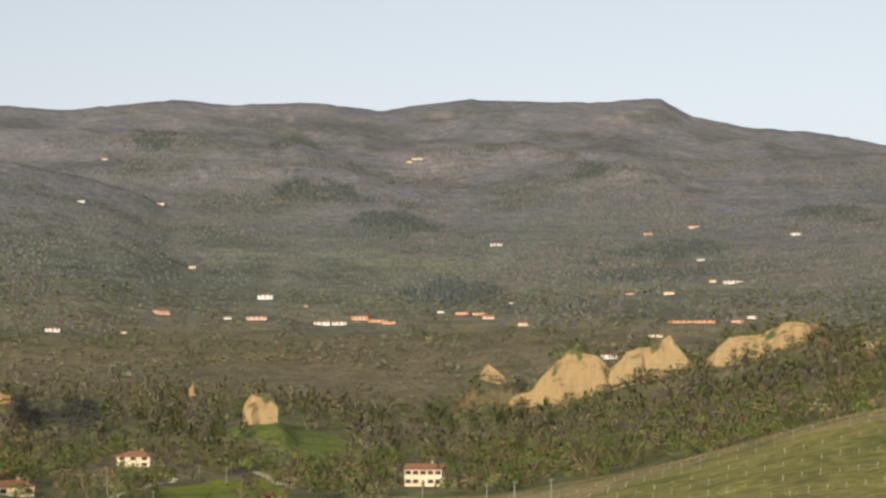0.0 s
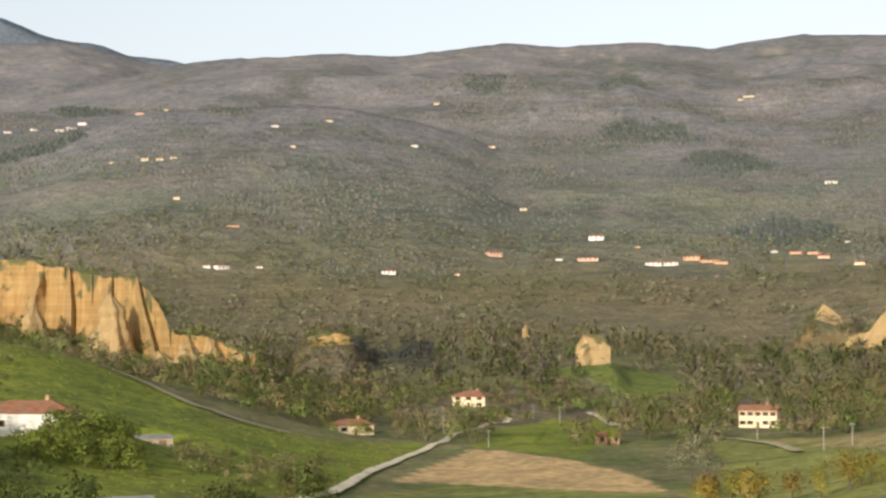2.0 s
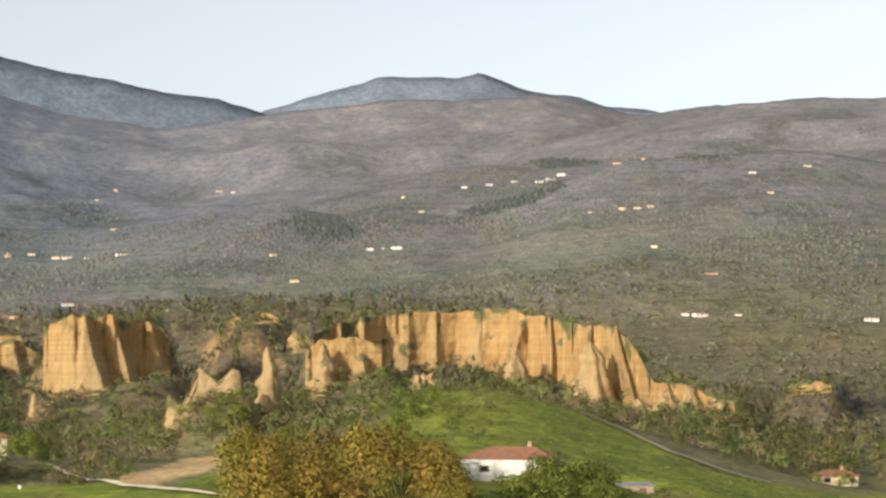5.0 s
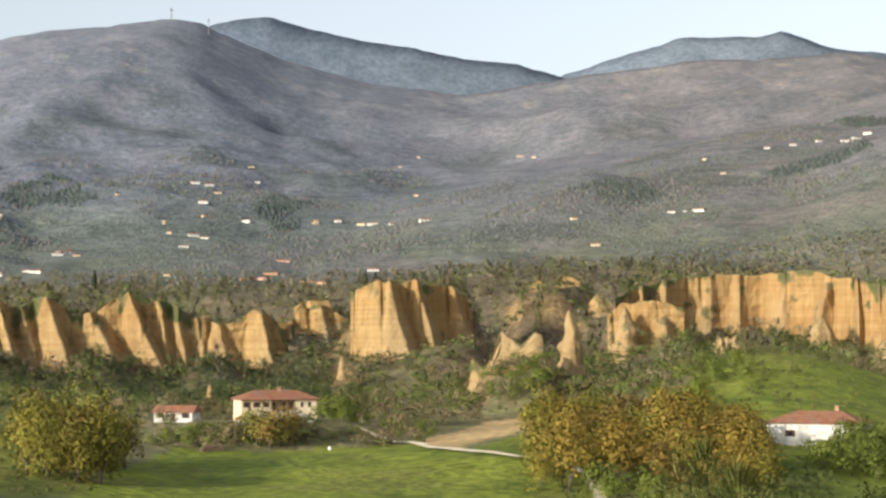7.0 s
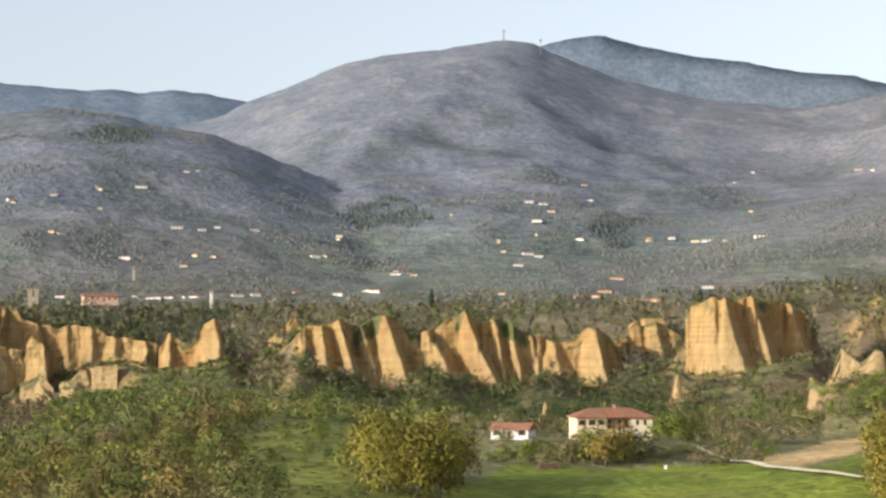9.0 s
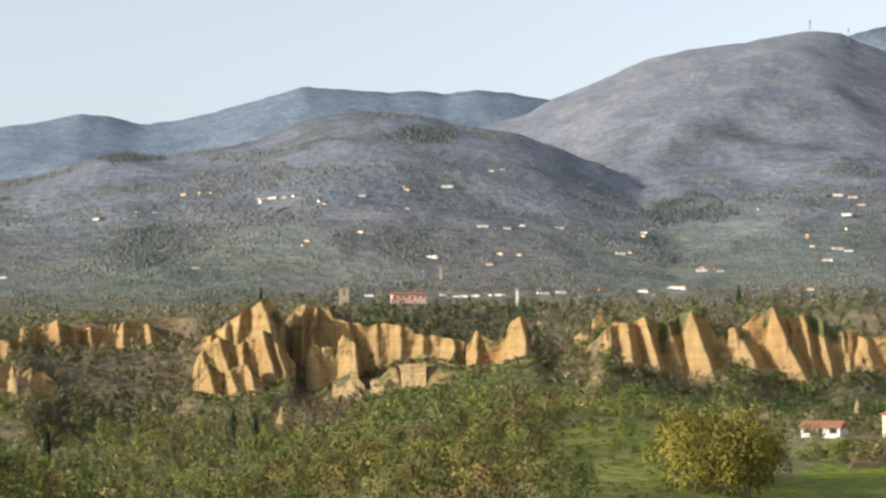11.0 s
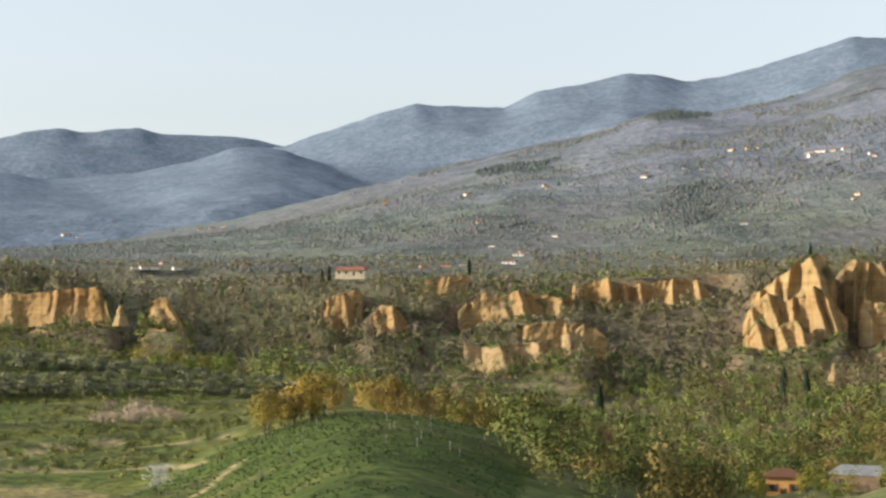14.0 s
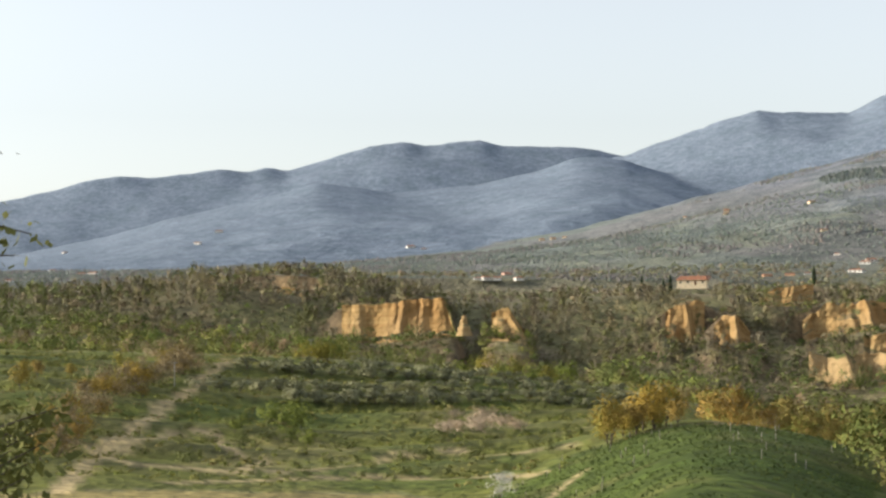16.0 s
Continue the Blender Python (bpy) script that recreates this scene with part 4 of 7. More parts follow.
    out = out - (shelf - np.floor(shelf)) ** 2 * 0.35 * vnoise(np.floor(shelf), S / 12, seed + 20)
    top = top + (fbm(s / 22, s * 0 + 5, seed + 77, 3) - 0.5) * 0.22 * (top - foot) * ragged
    rise = top - foot
    jag = (np.clip(out[:, -1] / depth, -0.3, 1) - 0.35) * rise * jagged * 0.2 + (fbm(s / 6, s * 0, seed + 40, 4) - 0.5) * rise * jagged
    Z = foot[:, None] + (rise + jag)[:, None] * V
    front = np.stack([cx[:, None] + nx[:, None] * out, cy[:, None] + ny[:, None] * out, Z], -1)
    hang = smooth(0.9, 1.0, V + (fbm(S / 9, V * 2.5, seed + 50, 4) - (0.56 if jagged < 0.15 else 0.66)) * 1.0 - 0.06 * smooth(0, 1, out / depth))
    ends = 0.25 + 0.75 * np.minimum(smooth(0, 12, s), smooth(0, 12, length - s))
    lip = front[:, -1, :] + np.stack([-nx, -ny, s * 0 - 0.05], -1) * (thick * ends)[:, None]
    back = lip + np.stack([-nx * 4, -ny * 4, foot - lip[:, 2]], -1)
    verts = np.concatenate([front, lip[:, None], back[:, None]], 1)
    ob = mesh_object("cliff", verts.reshape(-1, 3), grid_faces(n, nv + 2), SAND, attr=("worn", np.pad(np.stack([np.maximum(worn * 0.8, pale), hang, 0 * hang], -1), ((0, 0), (0, 2), (0, 0)), mode="edge").reshape(-1, 3)))
    return tagged(ob, label, "cliff", group)


RIBS = {  # buttresses of the large cliffs: heading of the crest above and below, breadth to the left and right, depth, height
    "long ochre sandstone cliff with buttresses above a green slope": [(27.5, 27.5, 11.7, 10.8, 9, 1.1), (26.8, 26.85, 15.2, 10.8, 9, 1.05), (25.5, 25.6, 16.4, 6.8, 4, 1.2), (24.6, 24.6, 10.5, 5.4, 4, 1.2), (23.3, 23.4, 14, 6.8, 3, 0.8), (22, 22.45, 10.5, 12.2, 13, 0.95), (21.15, 21.2, 7, 5.4, 8, 1.15), (20.03, 20.15, 14, 17.6, 17, 1), (19.2, 18.45, 11.7, 8.1, 11, 1.2), (17.7, 17.3, 11.7, 8.1, 8, 1.1), (17, 16.6, 9.4, 6.8, 6, 1.2), (16.3, 15.9, 9.4, 6.8, 5, 1.2)],
    "blocky ochre sandstone bluff with deep flutes": [(35.15, 34.45, 30.4, 8.1, 13, 1.3), (34.3, 33.7, 12.9, 6.8, 11, 1.3), (33.2, 32.7, 14, 6.8, 8, 1.3)],
    "fluted ochre sandstone cliff with sunlit edges": [(47.85, 47.8, 8.2, 5.4, 6, 1.2), (47.25, 47.1, 11.7, 6.8, 9, 1.2), (46.75, 46.15, 9.4, 5.4, 11, 1.2), (46.1, 45.5, 8.2, 5.4, 6, 1.2), (45.35, 44.3, 22.2, 6.8, 14, 1.2), (44.3, 43.9, 11.7, 6.8, 8, 1)],
    "sandstone cliff with steep sunlit buttresses": [(44.1, 43.3, 14, 6.8, 9, 1.2), (42.95, 41.75, 19.9, 6.8, 14, 1.2), (42.1, 41.6, 7, 5.4, 8, 1.2), (41.6, 41.15, 8.2, 5.4, 8, 1.2), (41, 40.7, 8.2, 6.8, 5, 1.1)],
    "sandstone spur with a rounded top": [(40.3, 39.9, 14, 8.1, 5, 1.1), (39.04, 38.45, 17.6, 6.8, 12, 1.1)],
    "low sandstone bluff in a wooded recess": [(38.1, 38, 8.2, 6.8, 4, 1.2), (37.2, 37, 10.5, 6.8, 5, 1.2)],
    "high eroded sandstone cliff with pinnacles": [(59.9, 59.8, 7, 6.8, 6, 1.1), (59.5, 59, 9.4, 6.8, 9, 1.05), (59, 59.3, 8.2, 8.1, 7, 1.2), (58.35, 57.5, 16.4, 8.1, 12, 1.2), (58.6, 58.9, 9.4, 6.8, 6, 0.8)],
    "lower tier of eroded sandstone fins": [(60.17, 59.7, 8.2, 5.4, 7, 1.1), (59.6, 59.1, 9.4, 5.4, 9, 1.1), (59, 58.7, 7, 5.4, 6, 1.1), (58.3, 57.75, 10.5, 5.4, 9, 1.1), (57.85, 57.5, 7, 5.4, 7, 1.1)],
    "lowest tier of eroded sandstone fins": [(60, 59.6, 7, 5.4, 6, 1.1), (59.3, 58.9, 7, 5.4, 6, 1.1), (58.75, 58.4, 7, 5.4, 6, 1.1)],
    "sandstone cliff below the village rim": [(57.1, 57.2, 7, 6.8, 8, 1.1), (56.75, 56.95, 5.9, 5.4, 9, 1.1), (55.8, 55.5, 11.7, 5.4, 9, 1.2), (54.9, 54.8, 10.5, 6.8, 3, 1.2), (54.2, 54.1, 9.4, 5.4, 4, 1.2), (53.5, 53.4, 9.4, 6.8, 4, 1.2), (52.6, 52.5, 9.4, 5.4, 5, 1.2)],
    "upright sunlit sandstone fin": [(51.9, 51.85, 5.9, 5.4, 6, 1.2), (50.5, 50.3, 21.1, 5.4, 7, 1.3)],
    "row of sandstone pinnacles below the plateau": [(65.34, 65.2, 7, 5.4, 8, 1.2), (64.4, 64.05, 14, 5.4, 10, 1.2), (63.9, 63.7, 5.9, 5.4, 8, 1.2), (63.45, 63.2, 7, 5.4, 8, 1.2), (62.5, 62.4, 7, 5.4, 8, 1.2), (61.75, 61.5, 8.2, 6.8, 8, 1.2)],
    "weathered sandstone buttress over the ravine": [(72.8, 72.7, 5.9, 4.1, 6, 0.7), (72.4, 72.2, 4.7, 4.1, 6, 1.1), (72, 71.9, 4.7, 4.1, 5, 0.6)],
    "narrow sandstone fin over the ravine": [(71.35, 71.3, 4.7, 4.1, 5, 0.6), (70.95, 70.75, 5.9, 4.1, 7, 1.1)],
    "pale eroded sandstone outcrop in the ravine": [(67.65, 67.15, 25.7, 6.8, 11, 1.2), (66.5, 66.25, 10.5, 6.8, 8, 1.1), (65.6, 65.4, 8.2, 6.8, 5, 1.1)],
}


def pinnacle(az, r, top, foot, wide, seed):
    """A free-standing eroded spire with ribs."""
    x, y = xy(az, r)
    foot -= 3.0
    nt, nv = 33, 18
    T, V = np.meshgrid(np.linspace(0, 2 * np.pi, nt), np.linspace(0, 1, nv), indexing="ij")
    cu, cv = np.cos(T) * 1.3 + seed, np.sin(T) * 1.3
    rib = ridged(cu * 1.4 + 3 * seed, cv * 1.4, seed, 3)
    rad = wide * 0.5 * ((1 - V) ** 0.75 * 0.95 + 0.16 * (1 - V ** 6)) * (0.42 + 0.85 * rib) * (0.8 + 0.45 * vnoise(V * 9, T * 0 + seed, seed)) * (0.85 + 0.3 * fbm(cu * 4, V * 6, seed + 7, 2))
    lean = (fbm(V * 3, V * 0 + seed, seed + 3, 2) - 0.5) * wide * 0.35
    verts = np.stack([x + np.cos(T) * rad + lean, y + np.sin(T) * rad, foot + (top - foot) * V * (0.94 + 0.06 * rib)], -1)
    ob = mesh_object("sandstone_pinnacle", verts.reshape(-1, 3), grid_faces(nt, nv), SAND, attr=("worn", np.zeros((nt * nv, 3)) + (0.5, 0, 0)))
    return tagged(ob, "pale eroded sandstone pinnacle standing among shrubs", "rock", "sandstone pinnacles")


for k, (text, free, (jag, deep), line) in enumerate(CLIFFS):
    slanting = 34 < line[0][0] < 50
    cliff(text, line, seed=100 + 50 * k, jagged=jag, depth=deep, pale=0.6 if line[-1][0] < 7 or "pale" in text else 0.12 if 57 < line[0][0] < 76 else 0.0, lopsided=0.5 if slanting else 0.35, tilt=0.6 if slanting else 0.15, ribs=RIBS.get(text), thick=6.0 if free == 1 else 14.0)
for k, spire in enumerate(PINNACLES):
    pinnacle(*spire, seed=900 + k)
FAR_HOUSES = [  # walls; heading, distance, breadth of each
    ("white", "5.36,1588,15.2 6.5,1486,6.2 3.62,1474,15 3.15,1476,13.2 0.07,1524,6.4 -2.07,1564,5.6 -1.61,1844,13.2 -7.78,1756,7.3 -10.6,1932,11.5 -8.73,1644,16.7 -9.3,1444,7.8 -5.05,1216,13.1 16.7,1404,11.7 17.12,1406,6.7 15.57,1410,5.9 15.11,2020,8.5 21.46,2372,17 21.16,2412,15.9 20.82,2452,13.2 25.8,1844,14.3 26.63,1852,8.9 26.21,1852,5.5 23.79,2356,8.4 23.03,2380,10 22.27,2404,8.6 35.68,2052,14.7 35.08,1996,9.5 34.1,1964,14.1 41.05,2308,13.8 40.62,2300,12.4"),
    ("white", "40.79,2092,12.5 39.18,2428,8.7 39.48,2036,11 44.87,1796,18.2 45.96,1620,8.7 45.68,1612,12.5 41.37,1868,11.2 35.67,1604,11.5 45.09,1788,11.8 46.8,2036,8.5 49.36,1972,10.6 50.94,1892,9 50.46,1956,7 55.09,1796,9.7 52.75,2124,15.2 55.29,2052,7.4 49.86,1556,11.2 49.31,1564,9.3 46.8,1596,10.5 52.88,1556,7.4 52.46,1548,7.4 51.88,1548,8.3 51.37,1548,7.4 55.09,1556,9.3 52.24,1548,9.3 51.2,1548,9.3 50.94,1548,8.3 58.38,2092,12.5 58.03,2084,12.5 57.3,2068,12.4"),
    ("white", "61.55,2100,7.5 62.07,2100,6.3 67.92,1684,6 66.93,1628,10.7 65.97,1732,7.2 53.17,1740,12.5 56.58,2028,8.5 68.79,1516,6.3 67.36,1540,13.8 78.4,1440,8.6 78.06,1440,7.7 78.65,1440,6.9 77.41,1440,7.7 80.67,2676,14.4 80.28,2652,9.5 86.46,3116,14.9 87.1,2916,12.2 90.52,2108,11.3 90.19,2116,11.4 91.35,2524,10.6 91.84,1572,10.3 92.65,1868,8.9 91.02,3308,9.9 89.94,1644,6.9"),
    ("pink", "8.48,1508,14.4 5.61,1490,21.4 4.12,1548,5.6 -1.4,1492,12.5 -6.21,1956,11.7 -7.57,2020,14.5 -5.65,1596,9.5 -8.85,1432,11.1 19.15,2580,15.4 38.4,1780,16 38.99,1588,12.3 71.8,1470,9.7 77.77,1580,10.4"),
    ("cream", "-2.45,1458,9.6 -8.14,1652,9.9 -6.84,1564,15.9 -6.41,1370,18.4 0.76,2556,27.5 1.02,2548,12.2 10.21,2500,13.4 8.52,2140,16.6 7.57,1732,11.4 18.97,1852,15.5 18.53,1844,14.3 18.15,1844,11 14.55,1900,10.2 13.48,2060,14.8 18.36,2148,9 19.96,1860,7.8 25.1,2124,11.4 28.94,1676,15 25.64,2284,9.6 36.02,2060,17.2 31.22,3028,19.9 30.79,3012,12.6 40.37,2268,16.9 44.53,1780,11.7 41.96,2012,7.2 39.36,2548,15.2 29.59,1828,10.9 41.86,1588,9.5 34.31,3036,10.9 34.86,2692,8"),
    ("cream", "51.47,1716,11.3 51.13,1780,9.6 55.36,1796,11.8 54.08,2100,6.3 51.41,2252,12.1 51.07,2260,9.5 47.23,1868,8.9 57.69,2076,11.2 60.18,2156,12.9 59.92,2156,7.7 63.27,2092,13.8 66.14,2124,8.9 68.63,2172,15.6 71.15,2244,10.7 72.39,2404,8.6 68.29,1812,10.8 76.7,2492,13.4 76.36,2492,13.4 76.02,2492,10.4"),
    ("cream", "18.03,1656,11 9.57,1406,8 43.34,2174,10 41.81,1951,9 47.5,1857,9 37.38,2066,11 34.35,2320,12 50.57,1781,10 53.98,2092,13 53.97,1944,9 41.96,2002,8 40.75,2038,12 34.36,2311,9 37.42,2059,13 71.17,2225,11 66.21,2122,8 56.48,2021,10 57.09,1766,9 47.54,1857,9 46.83,2023,11 71.14,2311,12 66.3,2136,10 60.7,2166,13 57.0,1778,9"),
    ("white", "10.86,1990,9 11.67,1401,12 41.09,1942,13 36.73,2066,8 55.34,2048,9 47.52,1857,11 40.75,1929,10 36.74,2067,9 58.3,2079,12 51.67,1893,13 60.32,1722,8 63.29,2089,9 67.1,1609,11"),
    ("terracotta", "2.46,1492,16.9 1.99,1478,17.7 1.61,1468,13.2 -0.62,1516,13.6 -1.13,1508,12.6 -7.17,1436,21.5 -7.93,1434,19.7 16.35,1548,13 38.74,1636,14.7 39.42,1588,16.1 37.63,1540,15.6 37.21,1486,11.5 54.16,1548,16.7 53.55,1556,12.1 48.07,1588,8.5 72.21,1456,14.8 69.97,1492,8.9 69.3,1500,9"),
]


# ---- trees and woods ----
def unit(v):
    return v / np.maximum(1e-9, np.linalg.norm(v, axis=-1, keepdims=True))


def facing(tris, nrm):
    """Turns each triangle so that its front agrees with the normal wanted."""
    g = np.cross(tris[:, 1] - tris[:, 0], tris[:, 2] - tris[:, 0])
    turn = (g * nrm.mean(1)).sum(1) < 0
    tris[turn], nrm[turn] = tris[turn][:, ::-1], nrm[turn][:, ::-1]
    return tris, nrm


def crown_template(rng, leaves, leaf, lumps=5, squat=0.85, hollow=0.5, tall=1.0, spread=0.2):
    """Sprays of leaves scattered through a few overlapping clumps; the crown is 1 wide and starts at 0. Returns triangles and their normals, each (n, 3, 3)."""
    cen = rng.normal(0, spread, (lumps, 3)) * (1, 1, 0.8 * tall) + (0, 0, 0.48 * tall)
    rad = rng.uniform(0.17, 0.31, lumps) if lumps > 1 else np.array([0.42])
    mid = np.array((0, 0, 0.36 * tall))
    k = rng.choice(lumps, leaves, p=rad ** 2 / (rad ** 2).sum())
    d = unit(rng.normal(size=(leaves, 3)))
    d[:, 2] = np.where(d[:, 2] < -0.35, -d[:, 2], d[:, 2])
    p = cen[k] + d * (rad[k] * rng.uniform(hollow, 1.12, leaves))[:, None] * (1, 1, squat * tall)
    lie = d + rng.normal(0, 0.45, (leaves, 3))
    t1 = unit(np.cross(lie, rng.normal(size=(leaves, 3))))
    t2 = unit(np.cross(lie, t1))
    size = leaf * rng.uniform(0.6, 1.4, leaves)[:, None]
    n = unit(d * 0.3 + unit(p - mid) * 0.75 + rng.normal(0, 0.14, (leaves, 3)))
    return facing(np.stack([p - t1 * size, p + t1 * size * 0.9, p + t2 * size * 1.5], 1), np.repeat(n[:, None], 3, 1))


def bare_template(rng, twigs, thin=0.03):
    """A leafless crown of thin twigs spreading upward; 1 wide, starts at 0."""
    a, h = rng.uniform(0, 6.283, twigs), rng.uniform(0.15, 0.95, twigs)
    reach = 0.5 * np.sqrt(rng.uniform(0.05, 1, twigs)) * np.sin(np.clip(h, 0.3, 0.93) * 3.1)
    tip = np.stack([np.cos(a) * reach, np.sin(a) * reach, h + 0.12], 1)
    root = np.stack([np.cos(a) * reach * 0.45, np.sin(a) * reach * 0.45, h - 0.14], 1)
    side = rng.normal(size=(twigs, 3)) * thin
    n = unit(tip - (0, 0, 0.35) + rng.normal(0, 0.15, (twigs, 3)))
    return facing(np.stack([root - side * 0.5, root + side * 0.5, tip + side], 1), np.repeat(n[:, None], 3, 1))


def dome_template(rng):
    """A small uneven dome for far-off trees; 1 wide and about 1 high."""
    a = np.linspace(0, 6.283, 7)[:-1] + rng.uniform(0, 1)
    lo = np.stack([np.cos(a) * 0.5, np.sin(a) * 0.5, a * 0 - 0.1], 1) * rng.uniform(0.7, 1.2, (6, 1))
    top = np.array((rng.normal(0, 0.1), rng.normal(0, 0.1), 0.95))
    tris = np.array([(lo[k], lo[(k + 1) % 6], top) for k in range(6)])
    return facing(tris, unit(tris + (0, 0, 0.5)))


def cypress_template(rng, leaves):
    """A narrow dark column, 1 wide and 4 high."""
    h = rng.uniform(0, 1, leaves)
    a = rng.uniform(0, 6.283, leaves)
    rad = 0.5 * np.sin(np.clip(h * 0.9 + 0.12, 0, 1) * np.pi) ** 0.7 * rng.uniform(0.75, 1.05, leaves)
    p = np.stack([np.cos(a) * rad, np.sin(a) * rad, h * 3.9 + 0.1], 1)
    t1 = np.stack([-np.sin(a), np.cos(a), a * 0], 1) * 0.13
    n = unit(np.stack([np.cos(a), np.sin(a), a * 0 + 0.15], 1))
    return facing(np.stack([p - t1, p + t1, p + (0, 0, 0.5) + rng.normal(0, 0.05, (leaves, 3))], 1), np.repeat(n[:, None], 3, 1))


def scatter_stuff(name, label, category, items, templates, rng, mat):
    """Joins many plants into one object. items: x, y, z, width, height, r, g, b."""
    items = np.asarray(items)
    pick = rng.integers(0, len(templates), len(items))
    tris, tints, nrms = [], [], []
    for k, (tpl, bend) in enumerate(templates):
        it = items[pick == k]
        if not len(it):
            continue
        a = rng.uniform(0, 6.283, len(it))
        ca, sa = np.cos(a)[:, None, None], np.sin(a)[:, None, None]
        t, n = tpl[None], bend[None]
        w, h = it[:, 3][:, None, None], it[:, 4][:, None, None]
        X = (t[..., 0] * ca - t[..., 1] * sa) * w + it[:, 0][:, None, None]
        Y = (t[..., 0] * sa + t[..., 1] * ca) * w + it[:, 1][:, None, None]
        Z = t[..., 2] * h + it[:, 2][:, None, None]
        tris.append(np.stack([X, Y, Z], -1).reshape(-1, 3))
        nrms.append(np.stack([n[..., 0] * ca - n[..., 1] * sa, n[..., 0] * sa + n[..., 1] * ca, n[..., 2] + 0 * ca], -1).reshape(-1, 3))
        tints.append(np.repeat(it[:, 5:8], t.shape[1] * 3, axis=0))
    verts = np.concatenate(tris)
    ob = mesh_object(name, verts, np.arange(len(verts)).reshape(-1, 3), mat, attr=("tint", np.concatenate(tints)), normals=np.concatenate(nrms))
    return tagged(ob, label, category, kind="stuff")


RNG = np.random.default_rng(7)


def sprinkle(r0, r1, spacing, az0=-15.0, az1=95.0):
    """Random places in a ring sector, about one for each square of the spacing."""
    n = int(radians(az1 - az0) * (r1 * r1 - r0 * r0) / 2 / spacing ** 2)
    r = np.sqrt(RNG.uniform(r0 * r0, r1 * r1, n))
    az = RNG.uniform(az0, az1, n)
    x, y = xy(az, r)
    return az, r, x, y


ROCKS = [(np.array(line)[np.argsort(np.array(line)[:, 0])], 0.3 if free == 1 else 1.0) for _, free, _, line in CLIFFS]


def by_cliff(az, r, ahead, behind):
    """Places close in front of a cliff's foot or on its wall."""
    hit = np.zeros(len(az), bool)
    for a, room in ROCKS:
        rc = np.interp(az, a[:, 0], a[:, 1])
        hit |= (az > a[0, 0] - 0.15) & (az < a[-1, 0] + 0.15) & (r > rc - ahead * room) & (r < rc + behind)
    for paz, pr, _, _, wide in PINNACLES:
        hit |= (np.abs(az - paz) < np.degrees(0.7 * wide / pr) + 0.1) & (r > pr - ahead * 0.8) & (r < pr + 4)
    return hit


def open_ground(az, r, x, y):
    """Where fields and yards keep the woods away."""
    free = np.zeros(len(az), bool)
    for outline, _, keep_out in FIELDS:
        if keep_out:
            free |= inside(outline, x, y)
    for paz, pr, _, rad in PADS:
        px, py = xy(paz, pr)
        free |= np.hypot(x - px, y - py) < rad + 5
        free |= (np.abs(az - paz) < np.degrees((rad + 4) / pr)) & (r < pr) & (r > pr - (70 if paz < 3 else 34 if pr > 500 else 125 if pr < 350 else 70))
    return free


SPOTS = np.array([[float(v) for v in item.split(",")] for _, text in FAR_HOUSES for item in text.split()] + [[50.64, 1270, 6], [72.18, 1030, 18], [53.94, 1120, 20], [55.88, 1130, 7]])


def before_houses(az, r):
    """Gardens and clearings before the houses on the plateau and hills."""
    hit = np.zeros(len(az), bool)
    for haz, hr, breadth in SPOTS[SPOTS[:, 1] < 1800]:
        hit |= (np.abs(az - haz) < np.degrees(0.62 * breadth / hr)) & (r < hr + 6) & (r > hr - (60 if hr < 1200 else 130))
    return hit


def woods(name, label, r0, r1, spacing, width, templates, palette, keep, az0=-15.0, az1=95.0, tall=(0.8, 1.15), ahead=26, behind=8, patch=55, fields=True):
    az, r, x, y = sprinkle(r0, r1, spacing, az0, az1)
    ok = keep(az, r, x, y) & ~by_cliff(az, r, ahead, behind)
    if r1 > 1010:
        ok &= ~before_houses(az, r)
    if fields:
        ok &= ~open_ground(az, r, x, y)
    az, r, x, y = az[ok], r[ok], x[ok], y[ok]
    z, which = land(x, y)
    if r1 > 2000:  # no trees on the far ridges, whose colour is painted haze
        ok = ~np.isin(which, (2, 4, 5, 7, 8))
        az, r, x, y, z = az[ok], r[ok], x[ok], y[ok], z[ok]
    kind = np.clip((fbm(x / patch, y / patch, 71, 3) * 2.2 - 0.6 + RNG.uniform(-0.28, 0.28, len(x))) * len(palette), 0, len(palette) - 1).astype(int)
    col = np.array(palette)[kind] * RNG.uniform(0.8, 1.22, (len(x), 1)) * RNG.uniform(0.94, 1.06, (len(x), 3))
    if r1 > 2000:  # blue haze tint put into the tree colours towards the western slopes
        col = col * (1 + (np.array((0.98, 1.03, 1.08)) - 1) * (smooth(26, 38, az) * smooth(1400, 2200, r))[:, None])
    w = width * RNG.uniform(0.6, 1.25, len(x))
    items = np.column_stack([x, y, z - 0.3, w, w * RNG.uniform(*tall, len(x)), col])
    return scatter_stuff(name, label, "trees", items, templates, RNG, LEAF)


MOSS = (0.175, 0.195, 0.06)
BROWN, FAWN, GOLD, LIME, DEEP = (0.225, 0.182, 0.10), (0.255, 0.21, 0.10), (0.31, 0.205, 0.05), (0.235, 0.25, 0.06), (0.14, 0.175, 0.048)
MID = [crown_template(RNG, 150, 0.038, lumps=6, tall=t) for t in (0.9, 1.0, 1.1, 0.95, 1.05, 1.2)] + [bare_template(RNG, 120, 0.016)]
THIN = [crown_template(RNG, 62, 0.052, lumps=4, tall=t) for t in (0.9, 1.05, 1.2)] + [bare_template(RNG, 64, 0.03) for _ in range(3)]
LOW = [crown_template(RNG, 30, 0.075, lumps=2, squat=0.7, tall=0.8, hollow=0.6, spread=0.14) for _ in range(6)]
